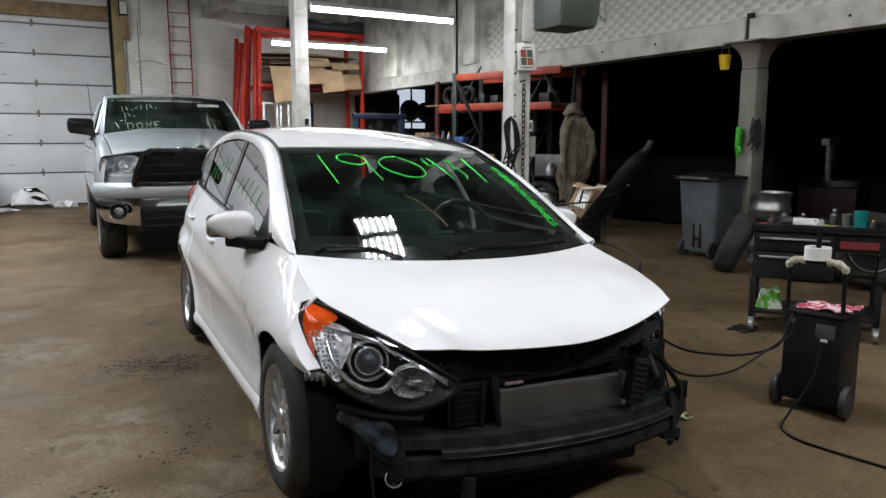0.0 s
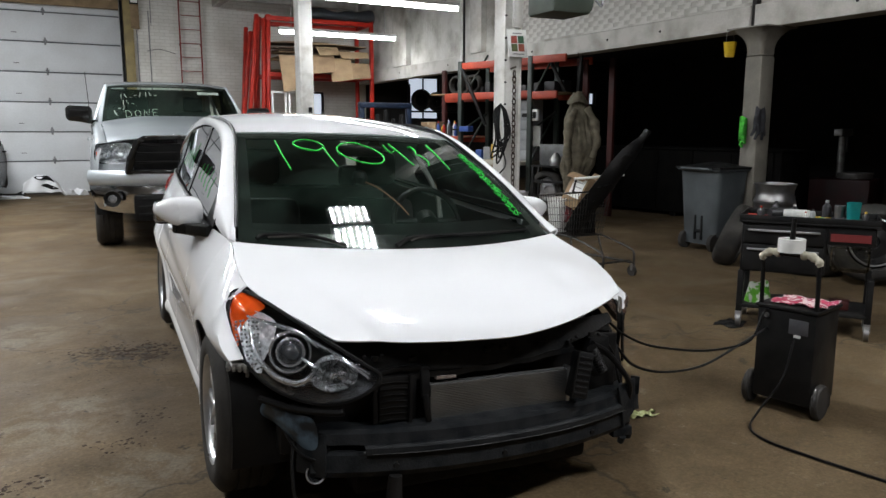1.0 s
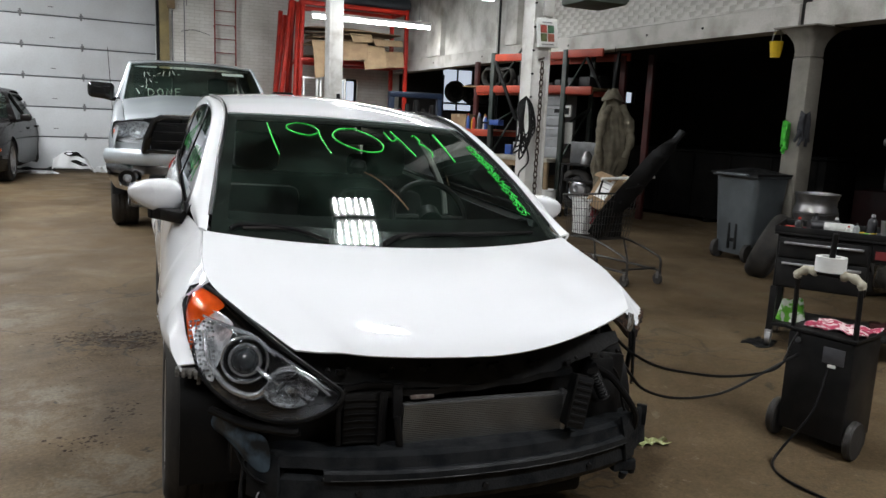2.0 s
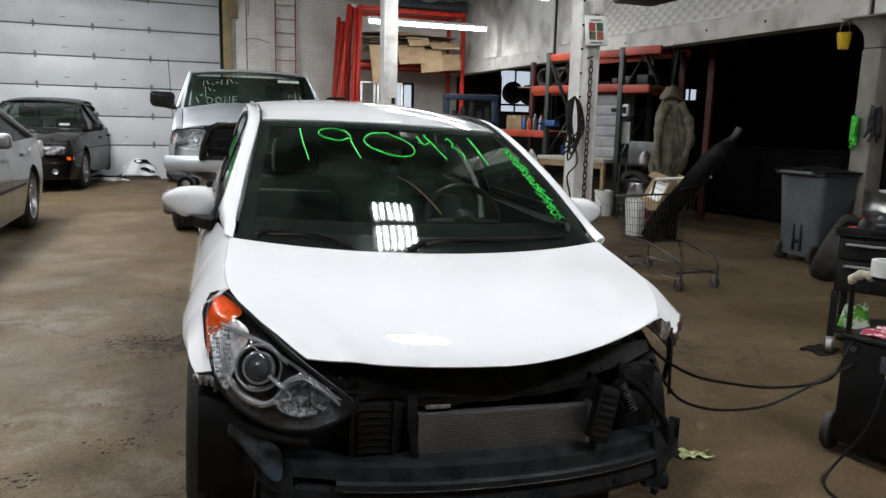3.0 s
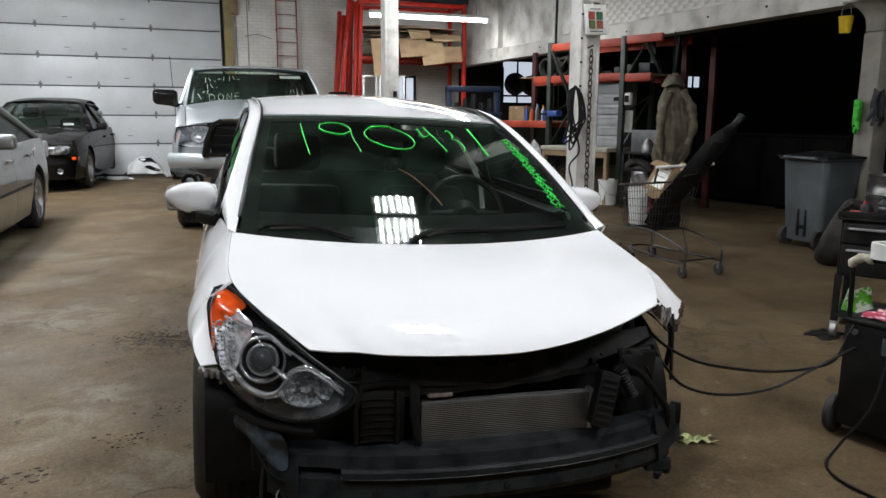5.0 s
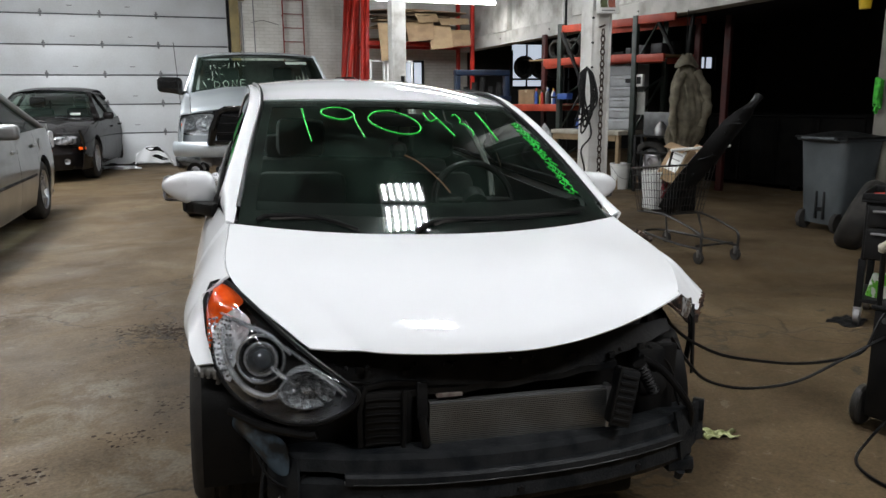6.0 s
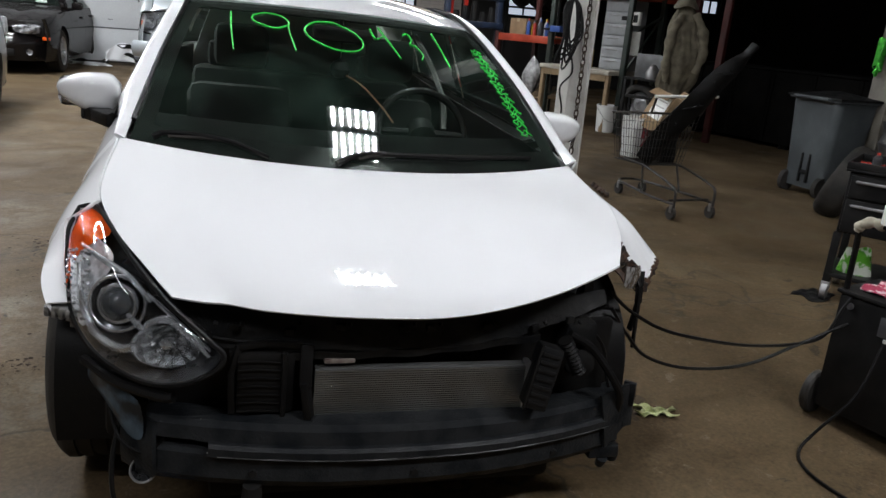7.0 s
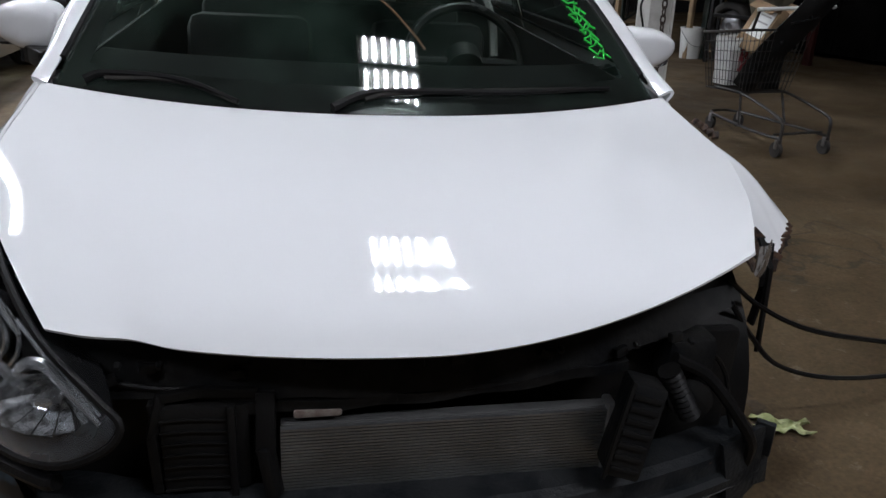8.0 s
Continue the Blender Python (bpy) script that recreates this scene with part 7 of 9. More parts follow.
for x in (-0.27, 0.06):
    bm = bmesh.new()
    cone(bm, (x, 0.2, 0.52), (x, 0.2, TOP - 2.435 - 0.004), 0.01, n=6)
    part("hanger_rod", bm, STEEL, heater)

# overhead door details
HINGE_STEEL = material("dull_galvanised_hinge", (0.24, 0.24, 0.25), 0.5, 0.6, (0.15, 0.15, 0.155), 20)
SEAM = material("seam_grey", (0.10, 0.105, 0.115), 0.5)
for z in zs[1:-1]:
    part("panel_seam", new_box(DOOR_L + 0.02, DOOR_R - 0.02, -0.010, 0.0, z - 0.018, z + 0.006, 0.003), SEAM, door)
    part("panel_lip", new_box(DOOR_L + 0.02, DOOR_R - 0.02, -0.016, 0.0, z + 0.012, z + 0.030, 0.004), DOOR_PANEL, door)
    for u in (-5.4, -4.35, -3.25, -2.15, -1.05):
        bm = new_box(u - 0.018, u + 0.018, -0.026, -0.016, z - 0.065, z + 0.085, 0.006)
        box(bm, u - 0.034, u + 0.034, -0.024, -0.016, z + 0.012, z + 0.045, 0.004)
        cone(bm, (u, -0.034, z - 0.01), (u, -0.012, z - 0.01), 0.014, n=8)
        part("hinge", bm, HINGE_STEEL, door)
    for u in (-4.9, -2.7, -1.6):
        part("pull_lug", new_box(u - 0.05, u + 0.05, -0.016, 0.0, z + 0.16, z + 0.175, 0.003), HINGE_STEEL, door)
part("bottom_seal", new_box(DOOR_L + 0.01, DOOR_R - 0.01, -0.02, 0.05, 0.0, 0.03, 0.004), RUBBER, door)
track = thing("door_track", uv(DOOR_R + 0.01, FAR - 0.10), "galvanised vertical door track, rail blackened as the gap's shade", "door track")
# rail is black: its colour stands for the shaded gap by the jamb
part("rail", new_box(-0.03, 0.03, -0.02, 0.06, 0, 4.6, 0.006), BLACK_STEEL, track)
part("rail_lip", new_box(-0.034, -0.028, -0.05, -0.02, 0, 4.6, 0.002), STEEL, track)
jamb = thing("door_jamb", uv(DOOR_R + 0.05, FAR), "yellowed timber door jamb", "door frame")
part("jamb_board", new_box(0.0, 0.20, -0.09, -0.002, 0, TOP - 0.002, 0.01), YELLOW_TIMBER, jamb)
lintel = thing("door_lintel", uv(0, FAR), "brown timber board over the overhead door", "door frame")
part("lintel_board", new_box(DOOR_L - 0.2, DOOR_R + 0.04, -0.06, -0.002, DOOR_H - 0.08, DOOR_H + 0.22, 0.01), RAW_WOOD, lintel)
ebox = thing("switch_box", uv(0.675, FAR - 0.105, 4.0), "grey electric switch box by the door", "switch")
part("box_body", new_box(-0.085, 0.085, -0.10, 0.0, 0, 0.30, 0.015), DUSTY_BLACK, ebox)
part("box_lid", new_box(-0.07, 0.07, -0.115, -0.10, 0.02, 0.28, 0.008), WHITE_PLASTIC, ebox)
bm = bmesh.new()
cone(bm, (0, -0.05, 0.30), (0, -0.05, TOP - 4.002), 0.018, n=8)
part("conduit", bm, STEEL, ebox)
part("mount_board", new_box(-0.07, 0.10, 0.004, 0.102, -0.5, 0.10, 0.004), RAW_WOOD, ebox, "brown mounting board")
for u, z0, z1, r_ in ((0.97, 0.9, 3.9, 0.010), (0.72, 0.6, 3.48, 0.012), (1.02, 3.6, TOP - 0.003, 0.008)):
    bm = bmesh.new()
    cone(bm, (0, 0, 0), (0, 0, z1 - z0), r_, n=8)
    ob = link("wall_conduit", bm, HINGE_STEEL)
    ob.matrix_world = uv(u, FAR - r_ - 0.001, z0)
    tagged(ob, "thin grey conduit running up the white wall", "conduit", "wall conduits")
structure("joist", new_box(2.335, 2.505, 6.0, FAR - 0.002, 4.10, 4.36, 0.012), BEAM_PAINT, "white painted joist running under the ceiling", "joist")
structure("wall_ledge", new_box(2.9, SIDE - 0.13, FAR - 0.14, FAR - 0.002, 4.26, 4.50, 0.012), BEAM_PAINT, "white painted ledger beam on the end wall", "beam")
LADDER_RED = material("dull_red_ladder", (0.26, 0.026, 0.018), 0.6, 0.0, (0.15, 0.018, 0.013), 6, spec=0.2)
ladder = thing("ladder", uv(1.82, FAR - 0.10, 0), "red steel ladder fixed to the white wall", "ladder")
for s in (-1, 1):
    part("stile", new_box(s * 0.225 - 0.011, s * 0.225 + 0.011, -0.03, 0.03, 1.0, TOP - 0.003, 0.006), LADDER_RED, ladder)
for k in range(13):
    bm = bmesh.new()
    cone(bm, (-0.21, 0, 1.15 + 0.30 * k), (0.21, 0, 1.15 + 0.30 * k), 0.009, n=8)
    part("rung", bm, LADDER_RED, ladder)
for s in (-1, 1):
    part("wall_bracket", new_box(s * 0.225 - 0.015, s * 0.225 + 0.015, 0.03, 0.098, 3.2, 3.24, 0.003), LADDER_RED, ladder)
bm = bmesh.new()
tube(bm, smooth_line([(0.9, 0, 3.05), (1.15, 0, 3.10), (1.35, 0, 3.06), (1.5, 0, 3.02)], 6), 0.006, 5)
cable = link("wall_cable", bm, DUSTY_BLACK)
cable.matrix_world = uv(0, FAR - 0.008)
tagged(cable, "thin cable tacked along the white wall", "cable")
# window beside the rack, daylight beyond
for u0, u1, z0, z1, nm in ((4.42, 4.95, 1.2, 2.28, "window_1"), (7.25, 8.2, 1.62, 2.75, "window_2"), (12.97, 13.55, 2.10, 2.50, "window_3")):
    w = thing(nm, uv(0, FAR + 0.10), "small daylit window with dark frame", "window", "", "structure")
    part("window_pane", new_box(u0 + 0.05, u1 - 0.05, 0.02, 0.026, z0 + 0.05, z1 - 0.05), DAYLIGHT, w)
    for a, b, c, d in ((u0, u1, z0, z0 + 0.05), (u0, u1, z1 - 0.05, z1), (u0, u0 + 0.05, z0 + 0.05, z1 - 0.05), (u1 - 0.05, u1, z0 + 0.05, z1 - 0.05), ((u0 + u1) / 2 - 0.015, (u0 + u1) / 2 + 0.015, z0 + 0.05, z1 - 0.05)):
        part("window_frame", new_box(a, b, -0.03, 0.06, c, d), DUSTY_BLACK, w)
# red A-frame rack with flattened cartons
rack = thing("storage_rack", uv(0, 13.6), "red steel storage rack with leaning end frames", "rack")


def strut(name, a, b, w, mat, ob):
    bm = bmesh.new()
    bent(bm, [a, b], w, w)
    return part(name, bm, mat, ob)


for a, b in (((3.10, 0.0, 0), (3.22, 0.0, 3.78)), ((3.10, 0.9, 0), (3.22, 0.9, 3.78)), ((5.62, 0.0, 0), (5.62, 0.0, 3.78)), ((5.62, 0.9, 0), (5.62, 0.9, 3.78))):
    strut("upright", a, b, 0.09, RED_STEEL, rack)
for a, b in (((2.60, 0.1, 0), (3.02, 0.2, 3.80)), ((2.62, 0.5, 0), (2.86, 0.5, 3.55)), ((2.84, 0.4, 0), (3.08, 0.2, 3.75)), ((2.98, -0.1, 0), (3.14, 0.05, 3.70)), ((2.50, 0.3, 0), (2.92, 0.35, 3.45))):
    strut("leaning_post", a, b, 0.085, RED_STEEL, rack)
for z in (3.74, 2.55):
    for y in (0.0, 0.9):
        strut("cross_beam", (3.18, y, z), (5.62, y, z), 0.10, RED_STEEL, rack)
for x in (3.2, 5.62):
    for z in (3.74, 2.55):
        strut("end_tie", (x, 0, z), (x, 0.9, z), 0.06, RED_STEEL, rack)
for x in (3.6, 4.3, 5.0):
    part("rack_bar", new_box(x - 0.03, x + 0.03, 0.0, 0.9, 2.605, 2.64), RED_STEEL, rack)
rng = random.Random(21)
SHADES = [CARDBOARD, material("faded_cardboard", (0.33, 0.23, 0.13), 0.85, 0.0, (0.24, 0.16, 0.09), 5, fine=90, bump=0.15), material("dark_cardboard", (0.15, 0.10, 0.06), 0.85, 0.0, (0.09, 0.06, 0.035), 5, fine=90, bump=0.15)]
for k in range(22):
    z = 2.66 + 0.031 * k
    w, d = rng.uniform(0.7, 1.7), rng.uniform(0.6, 1.0)
    x0 = 4.40 + rng.uniform(-0.42, 0.42)
    front = rng.uniform(-0.22, 0.02)
    dip, twist = rng.uniform(0.0, 0.10), rng.uniform(-0.04, 0.04)
    bm = bmesh.new()
    sheet(bm, lambda u, v: Vector((x0 + (u - 0.5) * w, front + v * d, -dip * max(0, 0.4 - v) * 1.6 + twist * (u - 0.5) * (1 - v) - 0.02 * (2 * u - 1) ** 2)), 8, 6, 0.018)
    ob = link("flat_carton", bm, SHADES[rng.randrange(3)])
    ob.matrix_world = uv(0, 13.6, z + 0.012) @ pose(0, 0, 0, 0, 0, rng.uniform(-2, 2))
    tagged(ob, "flattened brown cardboard carton stacked on the rack", "cardboard", "flattened cartons")
for x0, w, h, t, top in ((3.62, 0.58, 0.80, 5, 2.95), (4.28, 0.62, 0.42, -4, 2.98), (4.72, 0.55, 0.52, 3, 2.92), (5.12, 0.62, 0.38, -2, 2.84), (5.02, 0.40, 0.22, 6, 2.70), (4.42, 0.50, 0.20, 2, 3.16), (5.05, 0.70, 0.16, -3, 3.08)):
    bm = bmesh.new()
    sheet(bm, lambda u, v: Vector(((u - 0.5) * w * (1 - 0.10 * v), -0.03 - 0.16 * math.sin(1.4 * v) + 0.03 * math.sin(5 * u), -h * v * (1 - 0.12 * u))), 6, 8, 0.012)
    ob = link("hanging_carton", bm, SHADES[int(10 * w) % 2])
    ob.matrix_world = uv(x0, 13.40 - 0.012 * top, top, t)
    tagged(ob, "brown carton flap hanging over the rack's edge", "cardboard", "hanging cartons")
tarp = thing("rolled_tarp", uv(5.0, 14.05, 3.79), "dark blue-grey rolled tarpaulin on top of the rack", "tarpaulin")
bm = bmesh.new()
sheet(bm, lambda u, v: Vector((-0.95 + 1.75 * v, (0.24 + 0.03 * math.sin(9 * v)) * math.cos(2 * math.pi * u), max(0.002, 0.15 + (0.15 + 0.035 * math.sin(7 * v + 1) + 0.02 * math.sin(19 * v + 6 * u)) * math.sin(2 * math.pi * u)))), 28, 30)
part("tarp_roll", bm, material("blue_grey_tarpaulin", (0.05, 0.058, 0.068), 0.6, 0.0, (0.03, 0.035, 0.042), 6, fine=60, bump=0.3), tarp)
crate = thing("wire_frame", uv(3.62, 13.3, 0), "white slatted frame leaning in the rack", "frame")
for x in (-0.45, -0.16, -0.08, 0.10, 0.2, 0.46):
    part("slat", new_box(x - 0.022, x + 0.022, -0.02, 0.02, 1.0, 2.17, 0.004), WHITE_PLASTIC, crate)
for z in (1.0, 2.14):
    part("rail", new_box(-0.48, 0.48, -0.02, 0.02, z, z + 0.04, 0.004), WHITE_PLASTIC, crate)
for x in (-0.45, 0.46):
    part("leg", new_box(x - 0.025, x + 0.025, -0.025, 0.025, 0, 1.0, 0.004), WHITE_PLASTIC, crate)
# white bumper cover on the floor by the door
scrap = thing("bumper_cover", pose(-2.35, 14.3, 0, 0, 0, 8), "white plastic bumper cover lying by the overhead door", "bumper")
bm = bmesh.new()


def cover_skin(u, v):
    """A crumpled half shell lying on its long edge."""
    a = 0.25 + 2.3 * v
    h = 0.44 * math.sin(math.pi * min(1.0, 0.16 + 0.84 * u)) ** 0.7 * (1 - 0.35 * max(0, u - 0.7))
    dent = 0.03 * math.sin(9 * u + 4 * v) + 0.02 * math.sin(17 * u - 6 * v)
    return Vector((-0.34 + 0.80 * u + 0.10 * v * (0.5 - u), -0.10 - 0.26 * math.cos(a) * -1 * (0.5 - v) + 0.30 * v - 0.12 + dent, 0.012 + max(0.0, h * math.sin(a * 0.95) + 0.6 * dent)))


sheet(bm, cover_skin, 30, 18, 0.010)
part("shell", bm, WHITE_PAINT, scrap)
for u0, v0, ru, rv in ((0.50, 0.40, 0.24, 0.10), (0.62, 0.13, 0.20, 0.05)):
    bm = bmesh.new()
    dome(bm, [cover_skin(u0 + ru * math.cos(t), v0 + rv * math.sin(t) - 0.12 * ru * math.cos(t)) + Vector((0, -0.014, 0.004)) for t in np.linspace(0, 2 * math.pi, 20, endpoint=False)], cover_skin(u0, v0) + Vector((0, -0.012, 0.004)), (0, 0.0, 0.0), 3)
    part("opening", bm, BLACK_PLASTIC, scrap, "dark lamp opening")
for x0, ln_, y0, w_, h_, ph in ((-0.98, 0.62, -0.28, 0.20, 0.05, 0.0), (-0.72, 0.45, -0.42, 0.10, 0.03, 1.7), (0.48, 0.34, -0.12, 0.22, 0.12, 0.8), (-1.28, 0.30, -0.06, 0.14, 0.06, 2.4)):
    bm = bmesh.new()
    sheet(bm, lambda u, v: Vector((x0 + ln_ * u + 0.05 * math.sin(4 * v + ph), y0 + w_ * v * (1 - 0.6 * u) + 0.04 * math.sin(5 * u + ph), 0.014 + h_ * math.sin(5 * u + 2 * v + ph) ** 2)), 16, 6, 0.008)
    part("torn_strip", bm, WHITE_PAINT, scrap)
bm = bmesh.new()
sheet(bm, lambda u, v: Vector((-0.90 + 0.62 * u, -0.02 + 0.24 * v, 0.05 + 0.035 * math.sin(8 * u) + 0.03 * math.sin(5 * v + 3 * u))), 16, 8, 0.03)
part("foam_absorber", bm, DUSTY_BLACK, scrap)

# tyre shelf by the bay window
tyre_shelf = thing("tyre_shelf", uv(7.75, 14.35, 0), "dark steel shelf carrying tyres before the bay window", "shelf")
for x in (-0.80, 0.80):
    part("shelf_post", new_box(x - 0.03, x + 0.03, -0.03, 0.03, 0, 2.5, 0.004), BLACK_STEEL, tyre_shelf)
part("shelf_board", new_box(-0.77, 0.77, -0.16, 0.16, 1.80, 1.84, 0.004), BLACK_STEEL, tyre_shelf)

# ---- shelving along the open bay ----
RACK = pose(4.45, 8.85, 0, 0, 0, -66.8)
shelf = thing("pallet_rack", RACK, "pallet rack with orange beams and dark green uprights", "rack")
for x in (0.05, 1.50):
    for y in (0.0, 0.75):
        part("upright", new_box(x - 0.04, x + 0.04, y - 0.035, y + 0.035, 0, 2.50, 0.006), GREEN_STEEL, shelf)
    for k in range(4):
        strut("brace", (x, 0.03, 0.35 + 0.5 * k), (x, 0.72, 0.35 + 0.5 * (k + (1 if k % 2 else -0.0)) + 0.3), 0.028, GREEN_STEEL, shelf)
    part("base_plate", new_box(x - 0.07, x + 0.07, -0.06, 0.06, 0, 0.012, 0.002), GREEN_STEEL, shelf)
for x in (2.05, 2.52):
    part("upright", new_box(x - 0.045, x + 0.045, 0.71, 0.79, 0, 2.46, 0.006), DIMMED_RED_STEEL, shelf)
for x0, x1, z in ((0.09, 1.46, 2.36), (1.54, 2.15, 2.38), (-0.30, 1.46, 1.86), (1.54, 2.00, 1.84), (-1.15, 0.01, 1.14)):
    for y in (0.0, 0.75):
        x0 = -1.0 if (y > 0 and x0 < 0) else x0
        part("beam", new_box(x0, x1, y - 0.025, y + 0.025, z, z + 0.115, 0.008), ORANGE_STEEL, shelf)
part("upright", new_box(-1.04, -0.96, 0.715, 0.785, 0, 2.45, 0.006), DIMMED_RED_STEEL, shelf)
part("upright", new_box(-1.19, -1.11, -0.035, 0.035, 0, 1.28, 0.006), DIMMED_RED_STEEL, shelf)
for x0, x1, z in ((-0.62, 0.0, 1.955), (-1.12, 0.0, 1.225), (0.1, 1.45, 1.945), (1.55, 1.98, 1.925), (-1.12, 0.0, 0.30), (1.55, 2.00, 0.10)):
    part("deck", new_box(x0, x1, -0.02, 0.77, z, z + 0.022, 0.003), RAW_WOOD, shelf)
for a, b in (((0.12, -0.04, 2.35), (0.62, -0.04, 1.45)), ((1.62, 0.3, 2.5), (1.95, 0.3, 1.95)), ((2.30, 0.2, 2.6), (2.25, 0.2, 1.95))):
    strut("diagonal_brace", a, b, 0.05, BLACK_STEEL, shelf)


def at_rack(x, y, z, rz=0.0):
    return RACK @ pose(x, y, z, 0, 0, rz)


def carton(m, w, d, h, label="brown cardboard box on the rack", mat=None, tape=True):
    ob = thing("cardboard_box", m, label, "box", "cardboard boxes")
    part("carton_body", new_box(-w / 2, w / 2, -d / 2, d / 2, 0, h, 0.006), mat or CARDBOARD, ob)
    if tape:
        part("tape_strip", new_box(-0.025, 0.025, -d / 2 - 0.0015, d / 2 + 0.0015, h - 0.05, h + 0.0015), material("packing_tape", (0.42, 0.32, 0.2), 0.3), ob)
    return ob


def bottle(m, r, h, colour, cap, label, name="bottle"):
    ob = thing(name, m, label, "bottle", "shelf bottles")
    bm = bmesh.new()
    lathe(bm, [(0.001, 0), (r, 0.004), (r, h * 0.62), (r * 0.85, h * 0.72), (r * 0.36, h * 0.84), (r * 0.36, h * 0.9), (0.001, h * 0.9)], 16)
    part("flask", bm, colour, ob)
    bm = bmesh.new()
    lathe(bm, [(r * 0.42, h * 0.86), (r * 0.42, h), (0.001, h)], 12)
    part("cap", bm, cap, ob)
    return ob


PLASTICS = [material("plastic_" + n, c, 0.4, 0.0, tuple(0.75 * v for v in c), 14) for n, c in (
    ("blue", (0.03, 0.08, 0.30)), ("yellow", (0.55, 0.36, 0.03)), ("red", (0.40, 0.03, 0.02)), ("grey", (0.30, 0.31, 0.32)), ("dark", (0.025, 0.025, 0.028)), ("white", (0.6, 0.6, 0.58)))]
carton(at_rack(-0.82, 0.25, 1.248, 4), 0.34, 0.3, 0.25)
rng = random.Random(12)
for k in range(9):
    c = PLASTICS[k % 6]
    bottle(at_rack(-0.58 + 0.068 * k, 0.12 + 0.05 * (k % 2), 1.248), 0.030 + 0.006 * rng.random(), 0.20 + 0.10 * rng.random(), c, PLASTICS[(k + 2) % 6], "plastic fluid bottle on the orange shelf")
bag = thing("plastic_bag", at_rack(-0.22, -0.05, 0.33), "clear crumpled plastic bag on the shelf", "bag")
bm = bmesh.new()
sheet(bm, lambda u, v: Vector((0.16 * math.cos(6.283 * u) * math.sin(math.pi * v) * (1 + 0.2 * math.sin(9 * u + 7 * v)), 0.13 * math.sin(6.283 * u) * math.sin(math.pi * v) * (1 + 0.2 * math.sin(14 * u)), 0.62 * v)), 24, 14)
part("film", bm, material("milky_film", (0.45, 0.45, 0.45), 0.2, 0.0, (0.2, 0.2, 0.2), 14), bag)
# bench of pale boards with a vice, drawers and a mirror board
bench = thing("workbench", at_rack(0, -0.12, 0), "pale wooden workbench at the rack", "bench")
part("bench_top", new_box(0.10, 1.44, -0.12, 0.62, 0.80, 0.86, 0.006), material("pale_board", (0.42, 0.39, 0.33), 0.6, 0.0, (0.30, 0.27, 0.22), 6), bench)
for x in (0.14, 1.40):
    for y in (-0.06, 0.56):
        part("leg", new_box(x - 0.03, x + 0.03, y - 0.03, y + 0.03, 0, 0.80, 0.004), RAW_WOOD, bench)
part("apron", new_box(0.17, 1.37, -0.10, -0.08, 0.71, 0.80, 0.003), RAW_WOOD, bench)
DRAWER_GREY = material("grey_drawer_steel", (0.30, 0.31, 0.32), 0.5, 0.0, (0.22, 0.225, 0.23), 5)
drawers = thing("drawer_cabinet", at_rack(1.15, 0.35, 0.862), "grey metal drawer cabinet on the bench", "cabinet")
part("cabinet_body", new_box(-0.22, 0.22, -0.20, 0.20, 0, 0.98, 0.008), DRAWER_GREY, drawers)
for k in range(6):
    dr = part("drawer", new_box(-0.205, 0.205, -0.222, -0.203, 0.02 + 0.16 * k, 0.165 + 0.16 * k, 0.005), DRAWER_GREY, drawers)
    part("drawer_lip", new_box(-0.10, 0.10, -0.236, -0.222, 0.12 + 0.16 * k, 0.135 + 0.16 * k, 0.003), STEEL, dr)
phone = thing("control_box", at_rack(1.56, 0.05, 1.50), "white wall phone box on the rack", "phone")
part("case", new_box(-0.08, 0.08, -0.05, 0.02, 0, 0.18, 0.015), WHITE_PLASTIC, phone)
part("keypad", new_box(-0.01, 0.06, -0.056, -0.05, 0.04, 0.14), DUSTY_BLACK, phone)
part("mount", new_box(-0.24, -0.10, -0.02, 0.0, 0.06, 0.12), BLACK_STEEL, phone)
part("paper_notice", new_box(-0.10, 0.12, -0.012, -0.004, -0.40, -0.08), material("greyed_paper", (0.34, 0.34, 0.32), 0.8, 0.0, (0.26, 0.26, 0.24), 9), phone, "white paper notice")
mirror_board = thing("metal_tray", at_rack(2.05, -0.10, 0.82), "grey metal tray of parts standing on the rack", "tray")
part("sheet_back", new_box(-0.32, 0.32, 0.06, 0.075, 0.0, 0.32, 0.004), material("dull_zinc_sheet", (0.16, 0.165, 0.17), 0.5, 0.5, (0.10, 0.10, 0.10), 6), mirror_board)
part("sheet_rim", new_box(-0.34, 0.34, -0.14, 0.08, -0.03, 0.0, 0.004), BLACK_STEEL, mirror_board)
bm = bmesh.new()
lathe(bm, [(0.001, 0), (0.09, 0), (0.10, 0.08), (0.06, 0.15), (0.03, 0.19), (0.001, 0.19)], 16, pose(0.05, -0.04, 0))
part("metal_part", bm, STEEL, mirror_board)
stand = thing("steel_stand", at_rack(2.05, -0.10, 0), "black steel stand under the tray", "stand")
for x in (-0.32, 0.32):
    part("leg", new_box(x - 0.02, x + 0.02, -0.13, -0.09, 0, 0.785, 0.003), BLACK_STEEL, stand)
    part("leg", new_box(x - 0.02, x + 0.02, 0.03, 0.07, 0, 0.785, 0.003), BLACK_STEEL, stand)
part("tie", new_box(-0.30, 0.30, -0.12, -0.10, 0.55, 0.59, 0.003), BLACK_STEEL, stand)
rng = random.Random(31)
